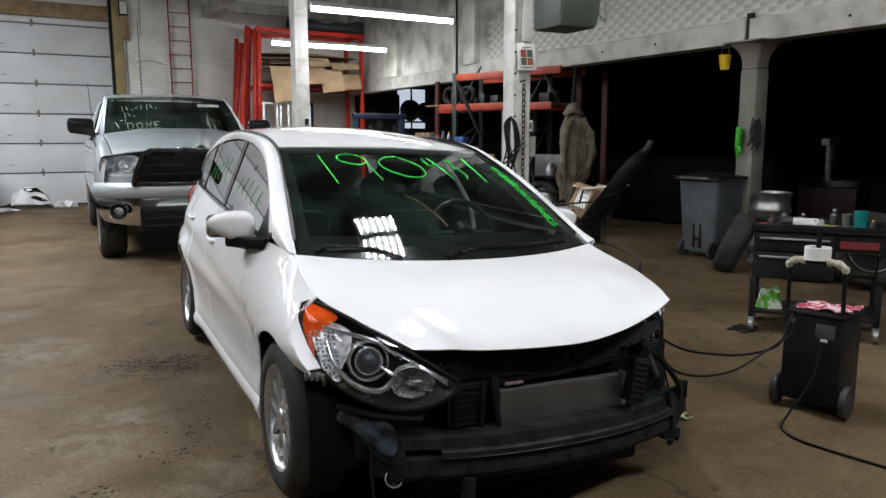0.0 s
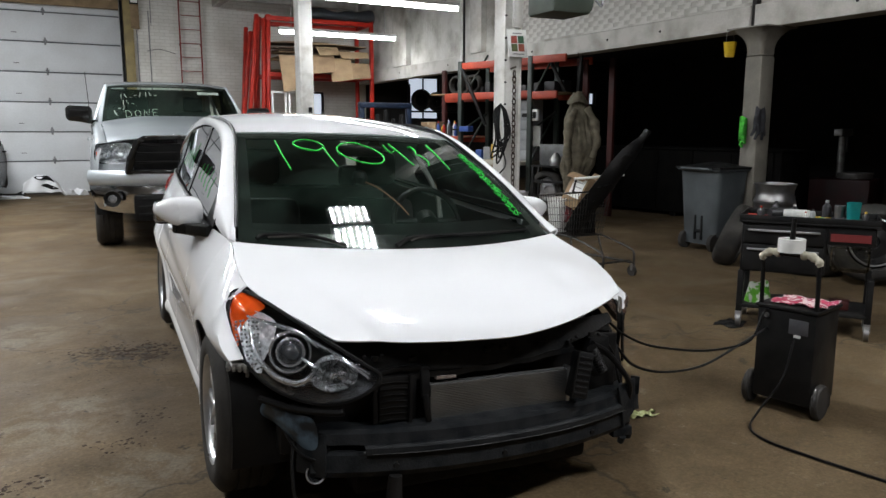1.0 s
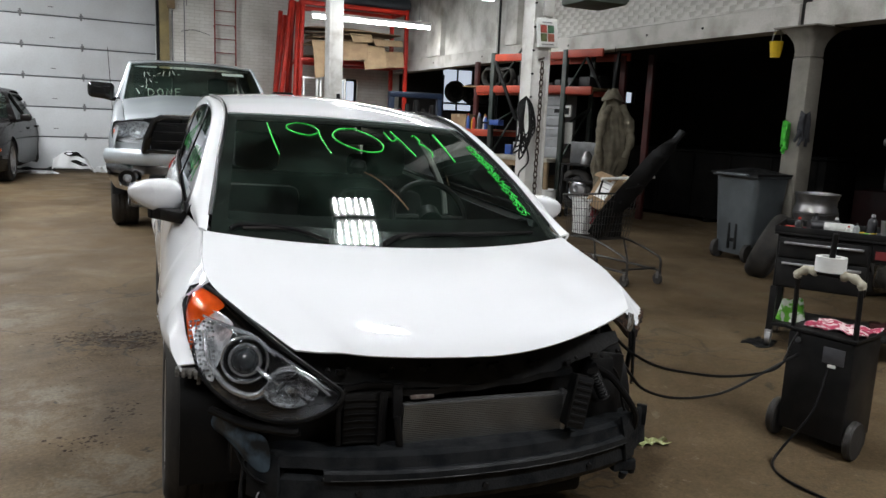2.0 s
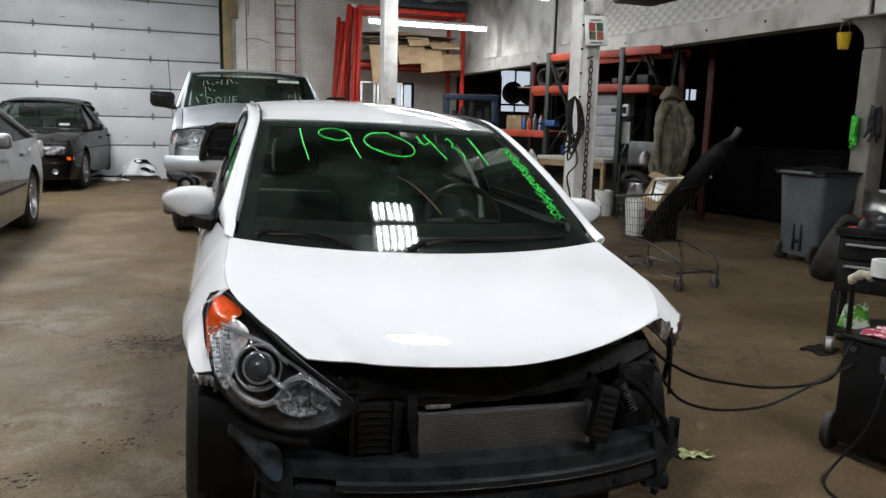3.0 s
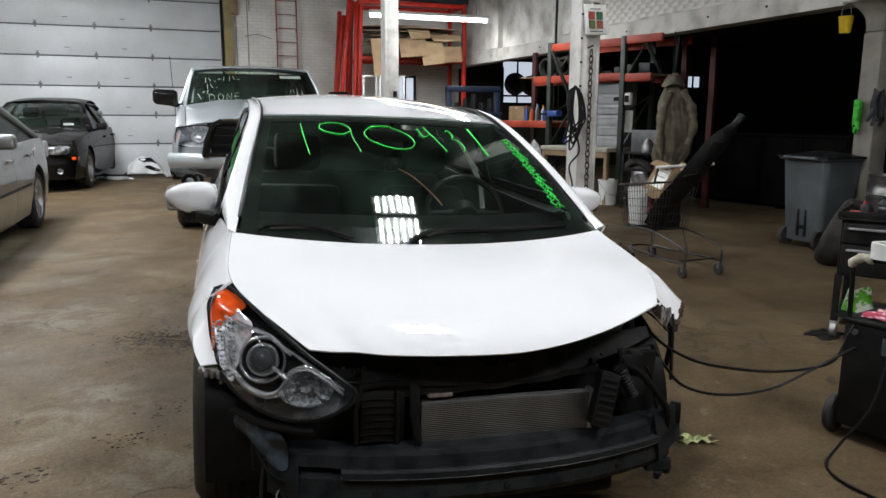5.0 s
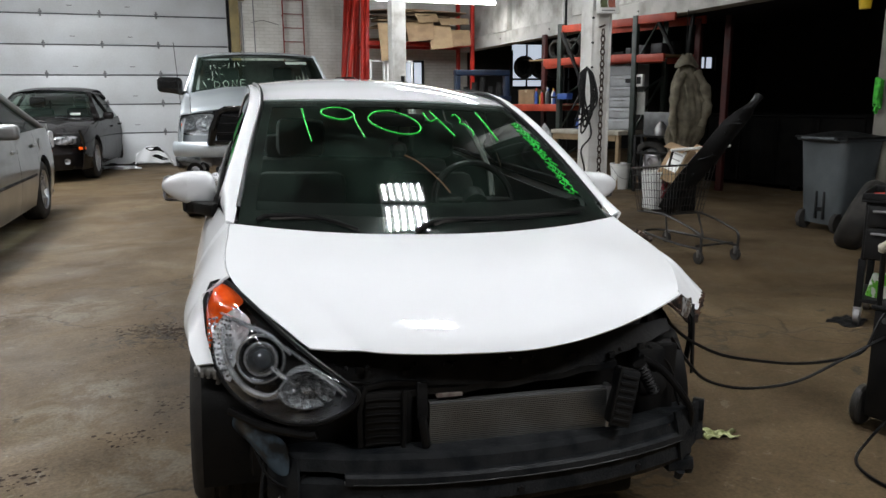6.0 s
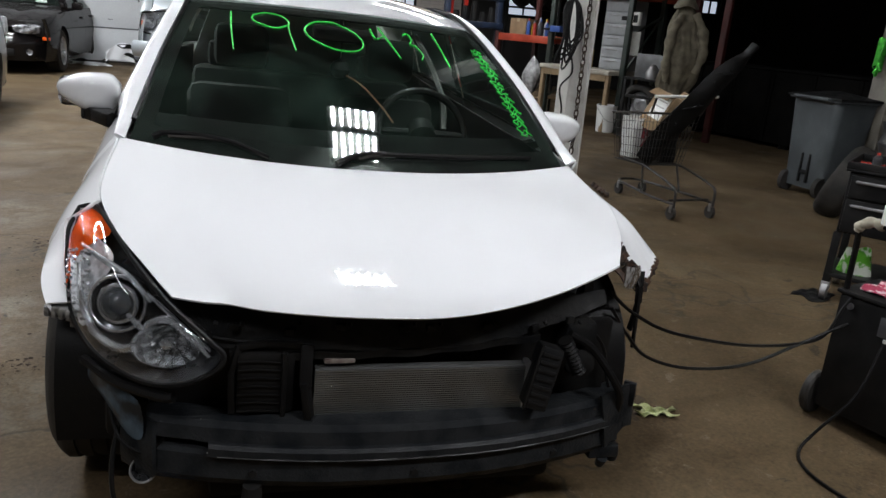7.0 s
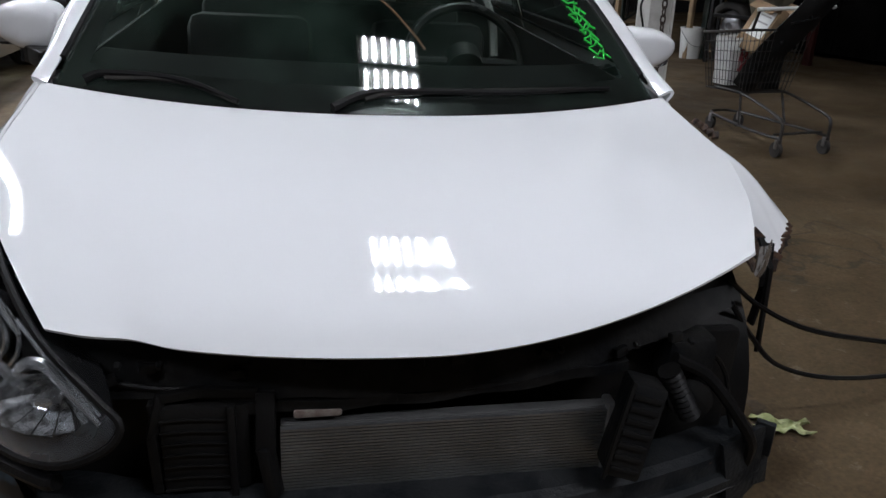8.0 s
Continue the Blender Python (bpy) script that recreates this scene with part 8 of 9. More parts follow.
for k in range(8):
    w, d, h = rng.uniform(0.12, 0.3), rng.uniform(0.15, 0.3), rng.uniform(0.1, 0.3)
    x = 0.25 + 0.21 * k
    if 1.36 < x < 1.64:
        x += 0.3
    carton(at_rack(x, 0.35 + rng.uniform(-0.1, 0.15), 1.97 if x < 1.5 else 1.95, rng.uniform(-15, 15)), w * 0.7, d, h * 0.7, "dark box of car parts on the top shelf", PLASTICS[4] if k % 3 else DUSTY_BLACK, False)
for k, (x, z) in enumerate(((0.35, 0.865), (0.52, 0.865), (0.68, 0.865))):
    carton(at_rack(x, 0.18, z, 10 * k), 0.13, 0.12, 0.16 + 0.05 * k, "small coloured parts box on the bench", PLASTICS[(0, 3, 1)[k]], False)
blue = thing("tool_tray", at_rack(0.33, -0.18, 1.33), "small blue tray clamped to the rack", "tray")
part("bowl", new_box(-0.10, 0.10, -0.07, 0.07, 0, 0.09, 0.01), PLASTICS[0], blue)
part("clamp", new_box(-0.31, -0.10, 0.0, 0.14, 0.02, 0.05), BLACK_STEEL, blue)


def tyre_thing(m, label, r=0.32, w=0.2, rim=True, disc=ALLOY, group="loose tyres"):
    """A loose tyre lying flat about its own z axis."""
    ob = thing("car_tyre", m, label, "tyre", group)
    bm = bmesh.new()
    lathe(bm, [(r * 0.66, 0.02), (r * 0.72, 0.0), (r * 0.88, 0.004), (r * 0.97, 0.03), (r, 0.06), (r, w - 0.06), (r * 0.97, w - 0.03), (r * 0.88, w - 0.004), (r * 0.72, w), (r * 0.66, w - 0.02), (r * 0.68, w / 2), (r * 0.66, 0.02)], 40)
    part("rubber", bm, RUBBER, ob)
    if rim:
        bm = bmesh.new()
        lathe(bm, [(r * 0.66, 0.03), (r * 0.64, 0.05), (r * 0.6, w - 0.06), (r * 0.55, w - 0.04), (r * 0.40, w - 0.07), (r * 0.16, w - 0.05), (r * 0.16, w - 0.08), (0.002, w - 0.08)], 32)
        for k in range(8):
            a = 2 * math.pi * k / 8
            cone(bm, (r * 0.48 * math.cos(a), r * 0.48 * math.sin(a), w - 0.07), (r * 0.48 * math.cos(a), r * 0.48 * math.sin(a), w - 0.045), 0.022, n=8)
        part("wheel_disc", bm, disc, ob)
    return ob


tyre_thing(at_rack(1.88, 0.10, 0.435) @ pose(0, 0, 0, 90, 0, 0), "worn tyre with steel wheel standing under the rack", 0.31, 0.2)
pail = thing("plastic_pail", pose(4.92, 7.55, 0), "white plastic pail on the floor", "bucket")
bm = bmesh.new()
lathe(bm, [(0.001, 0), (0.125, 0), (0.15, 0.36), (0.158, 0.365), (0.158, 0.385), (0.146, 0.385), (0.12, 0.02), (0.001, 0.02)], 28)
part("pail_body", bm, WHITE_PLASTIC, pail)
bm = bmesh.new()
tube(bm, smooth_line([(-0.155, 0, 0.34), (-0.1, -0.13, 0.20), (0, -0.17, 0.16), (0.1, -0.13, 0.20), (0.155, 0, 0.34)], 4), 0.004, 5)
part("bail", bm, STEEL, pail)
crate2 = thing("steel_cradle", pose(3.72, 10.5, 0, 0, 0, 4), "blue steel engine cradle full of dark parts", "cradle")
BLUE_STEEL = material("blue_enamel_steel", (0.012, 0.026, 0.062), 0.5, 0.1, (0.007, 0.014, 0.03), 6)
for x in (-0.48, 0.48):
    part("cradle_post", new_box(x - 0.05, x + 0.05, -0.05, 0.05, 0, 1.84, 0.01), BLUE_STEEL, crate2)
part("top_bar", new_box(-0.53, 0.53, -0.07, 0.07, 1.76, 1.86, 0.012), BLUE_STEEL, crate2)
part("shelf_bar", new_box(-0.45, 0.45, -0.30, 0.30, 1.30, 1.40, 0.012), BLUE_STEEL, crate2)
part("foot", new_box(-0.53, 0.53, -0.30, 0.30, 0.0, 0.08, 0.01), BLUE_STEEL, crate2)
bm = bmesh.new()
for k in range(5):
    cone(bm, (-0.32 + 0.16 * k, -0.05, 1.40), (-0.32 + 0.16 * k, -0.05, 1.56 + 0.08 * (k % 3)), 0.07, 0.05, 12)
engine = link("engine_part", bm, BLACK_STEEL)
engine.matrix_world = pose(3.72, 10.5, 0.003)
tagged(engine, "greasy metal engine part in the blue cradle", "engine part")

# ---- things by the bay post ----
cart_bin = thing("wheeled_bin", pose(5.22, 3.70, 0, 0, 0, 4) @ Matrix.Diagonal((0.86, 0.84, 1.0, 1.0)), "grey plastic wheeled refuse bin with dark lid", "bin")
bm = bmesh.new()


def bin_wall(u, v):
    th = 2 * math.pi * u
    sq = lambda c: math.copysign(min(1.0, 1.32 * abs(c)), c)
    k = 0.80 + 0.20 * v
    return Vector((0.29 * k * sq(math.cos(th)), 0.34 * k * sq(math.sin(th)), 0.07 + 0.86 * v))


sheet(bm, bin_wall, 64, 10)
box(bm, -0.23, 0.23, -0.27, 0.27, 0.07, 0.09)
body = part("bin_body", bm, GREY_BIN, cart_bin)
part("bin_rim", new_box(-0.315, 0.315, -0.365, 0.365, 0.905, 0.945, 0.015), GREY_BIN, cart_bin)
bm = bmesh.new()
sheet(bm, lambda u, v: Vector((-0.33 + 0.66 * u, -0.38 + 0.76 * v, 0.948 + 0.05 * math.sin(math.pi * u) * math.sin(math.pi * v))), 14, 14, 0.02)
part("bin_lid", bm, DUSTY_BLACK, cart_bin, "dark bin lid")
bm = bmesh.new()
cone(bm, (-0.36, -0.24, 0.93), (-0.36, 0.24, 0.93), 0.018, n=10)
for y in (-0.24, 0.24):
    cone(bm, (-0.36, y, 0.93), (-0.29, y, 0.91), 0.016, n=8)
part("grip_bar", bm, GREY_BIN, cart_bin)
for y in (-0.06, 0.05):
    part("rib", new_box(-0.262, -0.232, y - 0.014, y + 0.014, 0.12, 0.40, 0.005), DUSTY_BLACK, cart_bin)
part("catch_bar", new_box(-0.262, -0.236, -0.045, 0.035, 0.20, 0.24, 0.005), DUSTY_BLACK, cart_bin)
for y in (-0.25, 0.25):
    bm = bmesh.new()
    cone(bm, (-0.22, y - 0.03, 0.10), (-0.22, y + 0.03, 0.10), 0.10, n=20)
    part("bin_wheel", bm, RUBBER, cart_bin)
for y in (-0.2, 0.2):
    part("bin_foot", new_box(0.16, 0.22, y - 0.04, y + 0.04, 0, 0.075, 0.006), GREY_BIN, cart_bin)
for k in range(4):
    rim_ob = thing("wheel_rim_stack", pose(5.47, 3.06, 0.198 * k), "bare steel wheel rim stacked by the post", "wheel", "stacked wheel rims")
    bm = bmesh.new()
    lathe(bm, [(0.208, 0.0), (0.218, 0.008), (0.206, 0.022), (0.203, 0.05), (0.192, 0.07), (0.192, 0.125), (0.203, 0.145), (0.206, 0.175), (0.218, 0.19), (0.208, 0.197), (0.195, 0.16), (0.172, 0.12), (0.172, 0.06), (0.10, 0.05), (0.03, 0.06)], 40)
    part("rim_barrel", bm, STEEL, rim_ob)
tyre_thing(pose(4.78, 2.78, 0.005, 0, 0, 0) @ pose(0, 0, 0.24, -68, 0, 35), "bare black tyre leaning by the bin", 0.33, 0.22, False)
tyre_thing(pose(5.05, 2.25, 0.0), "bare black tyre lying on the floor", 0.33, 0.22, False)
tyre_thing(pose(5.05, 2.25, 0.222), "bare black tyre lying on another tyre", 0.33, 0.22, False)
tyre_thing(pose(5.85, 1.95, 0.0), "bare black tyre lying on the floor", 0.34, 0.23, False)
tyre_thing(pose(5.85, 1.95, 0.232), "bare black tyre lying on another tyre", 0.34, 0.23, False)
GREASY_STEEL = material("greasy_grey_steel", (0.20, 0.20, 0.20), 0.5, 0.5, (0.10, 0.095, 0.09), 12)
# wheel disc is black in place of shade; only the rim edge stays pale
big = tyre_thing(pose(5.08, 1.68, 0.355) @ pose(0, 0, 0, 80, 0, -38), "large black tyre with pale rim edge behind the tool cart", 0.345, 0.22, True, BLACK_STEEL)
bm = bmesh.new()
tube(bm, [(0.205 * math.cos(t), 0.205 * math.sin(t), 0.205) for t in np.linspace(0, 2 * math.pi, 32, endpoint=False)], 0.009, 6, closed=True)
part("rim_edge", bm, ALLOY, big, "pale rim edge")
changer = thing("tyre_changer", pose(8.6, 4.55, 0, 0, 0, 20), "red tyre changer with a grey column in the dark bay", "machine")
# cabinet red is darkened in its colour for the dim bay
part("cabinet", new_box(-0.35, 0.35, -0.4, 0.4, 0, 0.68, 0.03), material("bay_dimmed_red_enamel", (0.016, 0.003, 0.003), 0.6, 0.0, (0.008, 0.002, 0.002), 6, spec=0.2), changer)
bm = bmesh.new()
cone(bm, (0, 0.1, 0.68), (0, 0.1, 1.30), 0.05, n=14)
part("column", bm, GREASY_STEEL, changer)
part("swing_arm", new_box(-0.22, 0.26, 0.04, 0.16, 1.28, 1.38, 0.02), GREASY_STEEL, changer)
bm = bmesh.new()
cone(bm, (0.22, 0.1, 1.30), (0.22, 0.1, 1.05), 0.025, n=10)
part("tool_head", bm, BLACK_STEEL, changer)
bm = bmesh.new()
cone(bm, (0, -0.1, 0.68), (0, -0.1, 0.76), 0.22, 0.24, 24)
part("turntable", bm, STEEL, changer)

# ---- tool cart ----
TOOL = pose(3.10, 0.72, 0, 0, 0, -53)
tool = thing("tool_cart", TOOL, "black tool cart with drawers and cluttered top tray", "tool cart")
part("drawer_case", new_box(-0.40, 0.12, -0.02, 0.42, 0.40, 0.735, 0.008), BLACK_STEEL, tool)
part("side_fascia", new_box(0.122, 0.40, -0.02, 0.42, 0.615, 0.735, 0.006), BLACK_STEEL, tool)
part("top_tray", new_box(-0.42, 0.42, -0.04, 0.44, 0.737, 0.75, 0.004), BLACK_STEEL, tool)
for a, b, c, d in ((-0.42, 0.42, -0.04, -0.028), (-0.42, 0.42, 0.428, 0.44), (-0.42, -0.408, -0.028, 0.428), (0.408, 0.42, -0.028, 0.428)):
    part("tray_lip", new_box(a, b, c, d, 0.75, 0.79, 0.003), BLACK_STEEL, tool)
for k, (z0, z1) in enumerate(((0.60, 0.725), (0.41, 0.595))):
    dr = part("drawer", new_box(-0.385, 0.105, -0.034, -0.021, z0, z1 - 0.008, 0.004), BLACK_STEEL, tool)
    bm = new_box(-0.36, 0.08, -0.052, -0.036, z1 - 0.045, z1 - 0.030, 0.005)
    part("pull", bm, ALLOY, dr, "silver drawer pull")
part("name_strip", new_box(0.14, 0.37, -0.026, -0.021, 0.64, 0.69), material("dull_red_strip", (0.16, 0.02, 0.02), 0.5), tool, "dull red strip")
for x in (-0.39, 0.39):
    for y in (0.0, 0.40):
        part("leg", new_box(x - 0.02, x + 0.02, y - 0.02, y + 0.02, 0.11, 0.40, 0.004), BLACK_STEEL, tool)
        bm = bmesh.new()
        cone(bm, (x - 0.015, y, 0.05), (x + 0.015, y, 0.05), 0.05, n=16)
        box(bm, x - 0.022, x + 0.022, y - 0.02, y + 0.02, 0.06, 0.112, 0.004)
        part("caster", bm, STEEL, tool)
part("lower_shelf", new_box(-0.41, 0.41, -0.02, 0.42, 0.14, 0.165, 0.004), BLACK_STEEL, tool)
for k, (x, y, r_, h, c) in enumerate(((0.26, 0.18, 0.045, 0.13, "teal"), (0.18, 0.24, 0.035, 0.10, "steel"))):
    cup = thing("drinking_cup", tool.matrix_world @ pose(x, y, 0.752), "teal plastic cup on the tool cart" if c == "teal" else "grey metal cup on the tool cart", "cup")
    bm = bmesh.new()
    lathe(bm, [(0.001, 0.0), (r_ * 0.82, 0.0), (r_, h), (r_ * 0.93, h), (r_ * 0.76, 0.008), (0.001, 0.008)], 24)
    part("cup_wall", bm, material("teal_plastic", (0.01, 0.20, 0.19), 0.25, 0.0, (0.008, 0.15, 0.14), 10) if c == "teal" else STEEL, cup)
for k, (x, y, c, label) in enumerate(((-0.08, 0.16, PLASTICS[5], "white spray can lying on the tool cart"), (-0.18, 0.22, PLASTICS[4], "black spray can lying on the tool cart"), (0.05, 0.12, material("lime_plastic", (0.10, 0.5, 0.08), 0.4), "lime green marker on the tool cart"), (-0.30, 0.10, material("pink_plastic", (0.5, 0.12, 0.12), 0.4), "pink marker on the tool cart"), (-0.02, 0.06, PLASTICS[1], "yellow marker on the tool cart"))):
    can = thing("spray_can" if k < 2 else "marker_pen", tool.matrix_world @ pose(x, y, 0.752, 0, 0, 30 * k), label, "can" if k < 2 else "pen")
    r_, ln = (0.034, 0.16) if k < 2 else (0.011, 0.12)
    bm = bmesh.new()
    cone(bm, (-ln / 2, 0, r_), (ln / 2, 0, r_), r_, n=18)
    part("can_body", bm, c, can)
    bm = bmesh.new()
    cone(bm, (ln / 2, 0, r_), (ln / 2 + 0.03, 0, r_), r_ * 0.8, r_ * 0.6, 14)
    part("can_cap", bm, PLASTICS[5], can)
pack2 = thing("parts_bag", tool.matrix_world @ pose(-0.28, 0.10, 0.166), "green and white packet on the lower shelf", "packet")
bm = bmesh.new()
sheet(bm, lambda u, v: Vector((0.09 * math.cos(6.283 * u) * (1 - 0.3 * v), 0.06 * math.sin(6.283 * u), 0.13 * v * (1 + 0.15 * math.sin(12 * u)))), 20, 6)
part("packet_film", bm, material("green_white_film", (0.55, 0.58, 0.52), 0.3, 0.0, (0.10, 0.35, 0.03), 16, contrast=(0.48, 0.52)), pack2)
tub = thing("clear_tub", TOOL @ pose(0.26, 0.03, 0.44), "clear plastic tub hung under the tool cart tray", "tub")
CLOUDY = glass_material("cloudy_clear_plastic", (0.75, 0.76, 0.74))
bm = bmesh.new()
box(bm, -0.115, 0.115, -0.06, 0.10, 0, 0.165, 0.03, None, 3)
part("tub_body", bm, CLOUDY, tub)
bm = bmesh.new()
tube(bm, [(-0.115, -0.062, 0.16), (0.115, -0.062, 0.16), (0.115, 0.102, 0.16), (-0.115, 0.102, 0.16)], 0.006, 6, closed=True)
part("tub_rim", bm, CLOUDY, tub)
box_ = thing("parts_box", TOOL @ pose(0.22, 0.14, 0.166), "dark red box on the cart's lower shelf", "box")
part("box_body", new_box(-0.06, 0.06, -0.05, 0.05, 0, 0.06, 0.006), DIMMED_RED_STEEL, box_)
mat_ = thing("floor_rag", pose(2.87, 1.09, 0.0, 0, 0, 20), "dark oily rag lying flat on the floor", "rag")
bm = bmesh.new()
sheet(bm, lambda u, v: Vector(((u - 0.5) * 0.22 * (1 + 0.2 * math.sin(7 * v)), (v - 0.5) * 0.15 * (1 + 0.2 * math.sin(5 * u)), 0.004 + 0.008 * math.sin(9 * u) ** 2 * math.sin(8 * v) ** 2)), 14, 12, 0.004)
part("rag_cloth", bm, DUSTY_BLACK, mat_)

# ---- wheeled battery charger ----
CH = pose(1.805, -0.24, 0, 0, 0, -73.6)
charger = thing("battery_charger", CH @ Matrix.Diagonal((0.90, 0.90, 1.0, 1.0)), "black wheeled battery charger with loop handle", "charger")
bm = bmesh.new()
box(bm, -0.155, 0.155, 0.0, 0.30, 0.055, 0.505, 0.012)
part("case", bm, BLACK_STEEL, charger)
part("top_shelf", new_box(-0.165, 0.165, -0.01, 0.31, 0.507, 0.522, 0.004), BLACK_STEEL, charger)
part("control_plate", new_box(0.02, 0.12, -0.006, -0.001, 0.40, 0.47, 0.002), material("dull_metal_plate", (0.10, 0.10, 0.11), 0.4, 0.4), charger)
part("white_tag", new_box(0.05, 0.085, -0.010, -0.006, 0.385, 0.398), WHITE_PLASTIC, charger)
bm = bmesh.new()
cone(bm, (-0.10, -0.014, 0.47), (-0.10, -0.001, 0.47), 0.012, n=12)
part("knob", bm, ALLOY, charger)
for x in (-0.185, 0.185):
    bm = bmesh.new()
    lathe(bm, [(0.001, -0.02), (0.03, -0.022), (0.055, -0.016), (0.078, -0.018), (0.085, -0.010), (0.085, 0.010), (0.078, 0.018), (0.055, 0.016), (0.03, 0.022), (0.001, 0.02)], 28, pose(x, 0.05, 0.085, 0, 90, 0))
    part("transport_wheel", bm, material("grey_rubber_wheel", (0.035, 0.032, 0.029), 0.6, 0.0, (0.022, 0.021, 0.020), 20), charger)
bm = bmesh.new()
cone(bm, (-0.19, 0.05, 0.085), (0.19, 0.05, 0.085), 0.008, n=8)
part("axle", bm, STEEL, charger)
part("rear_foot", new_box(-0.15, 0.15, 0.26, 0.29, 0, 0.055, 0.004), BLACK_STEEL, charger)
bm = bmesh.new()
tube(bm, smooth_line([(-0.145, 0.02, 0.52), (-0.145, 0.01, 0.68), (-0.14, 0.0, 0.755), (-0.10, 0.0, 0.775), (0.10, 0.0, 0.775), (0.14, 0.0, 0.755), (0.145, 0.01, 0.68), (0.145, 0.02, 0.52)], 5), 0.012, 8)
part("loop_handle", bm, BLACK_STEEL, charger)
for s in (-1, 1):
    bm = bmesh.new()
    tube(bm, smooth_line([(s * 0.055, 0.0, 0.778), (s * 0.10, 0.0, 0.780), (s * 0.140, 0.0, 0.762), (s * 0.150, 0.003, 0.738)], 5), lambda t: 0.019 + 0.003 * math.sin(18 * t), 10)
    part("foam_grip", bm, material("yellowed_foam", (0.50, 0.47, 0.38), 0.8, 0.0, (0.36, 0.33, 0.25), 40), charger)
roll = thing("tape_roll", CH @ pose(0.0, 0.0, 0.790), "roll of white tape on the charger's handle", "tape")
bm = bmesh.new()
lathe(bm, [(0.038, 0.0), (0.060, 0.0), (0.060, 0.062), (0.038, 0.062), (0.038, 0.0)], 32)
part("tape_ring", bm, WHITE_PLASTIC, roll)
stick = thing("handle_stick", CH @ pose(0.0, 0.0, 0.79), "black rod standing through the tape roll", "rod")
bm = bmesh.new()
cone(bm, (0, 0, 0.0), (0.005, 0.0, 0.16), 0.014, 0.011, 10)
part("rod_shaft", bm, BLACK_PLASTIC, stick)
cloth = thing("shop_cloth", CH @ pose(0.02, 0.15, 0.523), "crumpled red and white cloth on the charger", "cloth")
bm = bmesh.new()
sheet(bm, lambda u, v: Vector(((u - 0.5) * 0.24 * (1 + 0.08 * math.sin(9 * v)), (v - 0.5) * 0.20 * (1 + 0.1 * math.sin(8 * u)), 0.004 + 0.016 * abs(math.sin(8 * u + 3 * v) * math.sin(7 * v - 2 * u)))), 26, 22, 0.003)
part("cloth_sheet", bm, material("red_white_print", (0.58, 0.45, 0.45), 0.9, 0.0, (0.32, 0.03, 0.07), 45, detail=1, contrast=(0.49, 0.53)), cloth)


def cable_run(name, pts, r, label):
    bm = bmesh.new()
    tube(bm, smooth_line(pts, 8), r, 6)
    ob = link(name, bm, BLACK_PLASTIC)
    return tagged(ob, label, "cable", "charger cables")


cable_run("charger_cable", [(1.775, -0.15, 0.50), (1.74, -0.155, 0.46), (1.68, -0.16, 0.36), (1.55, -0.165, 0.338), (1.36, -0.175, 0.347), (1.18, -0.185, 0.380), (1.00, -0.195, 0.428), (0.86, -0.20, 0.500), (0.76, -0.22, 0.58)], 0.006, "black charger cable running up to the car")
cable_run("charger_cable", [(1.87, -0.15, 0.425), (1.72, -0.16, 0.385), (1.58, -0.165, 0.338), (1.36, -0.175, 0.275), (1.125, -0.185, 0.280), (0.95, -0.195, 0.335), (0.86, -0.20, 0.42), (0.78, -0.22, 0.52)], 0.006, "black charger cable running up to the car")
cable_run("power_cord", [(1.765, -0.33, 0.40), (1.695, -0.34, 0.22), (1.60, -0.30, 0.06), (1.52, -0.33, 0.008), (1.465, -0.45, 0.008), (1.49, -0.62, 0.008), (1.57, -0.90, 0.008), (1.70, -1.3, 0.008), (2.1, -2.0, 0.008)], 0.006, "black power cord lying on the floor")

# ---- shopping cart with parts ----
SC = pose(3.12, 3.18, 0, 0, 0, 4)
trolley = thing("shopping_cart", SC, "dark wire shopping cart loaded with car parts", "cart")
WIRE = material("dark_wire", (0.07, 0.07, 0.072), 0.4, 0.7, (0.04, 0.035, 0.03), 20)
CORN = {"b": [(-0.19, 0.02, 0.34), (0.19, 0.02, 0.34), (0.16, 0.48, 0.31), (-0.16, 0.48, 0.31)], "t": [(-0.24, -0.05, 0.77), (0.24, -0.05, 0.77), (0.20, 0.55, 0.70), (-0.20, 0.55, 0.70)]}
for k in ("b", "t"):
    bm = bmesh.new()
    tube(bm, CORN[k], 0.009 if k == "t" else 0.007, 6, closed=True)
    part("basket_rim", bm, WIRE, trolley)
for i in range(4):
    b0, b1, t0, t1 = [Vector(CORN[k][j % 4]) for k in ("b", "t") for j in (i, i + 1)]
    n = 13
    for a, b in [(b0.lerp(b1, j / n), t0.lerp(t1, j / n)) for j in range(n)] + [(b0.lerp(t0, j / 6), b1.lerp(t1, j / 6)) for j in range(1, 6)]:
        bm = bmesh.new()
        cone(bm, a, b, 0.0026, n=5, caps=False)
        part("basket_wire", bm, WIRE, trolley)
for j in range(10):
    bm = bmesh.new()
    y = 0.04 + 0.045 * j
    cone(bm, (-0.18 + 0.002 * j, y, 0.34 - 0.003 * j), (0.18 - 0.002 * j, y, 0.34 - 0.003 * j), 0.003, n=5, caps=False)
    part("floor_wire", bm, WIRE, trolley)
REAR, FRONT = ((-0.20, -0.46), (0.19, -0.44)), ((-0.12, 0.40), (0.14, 0.42))
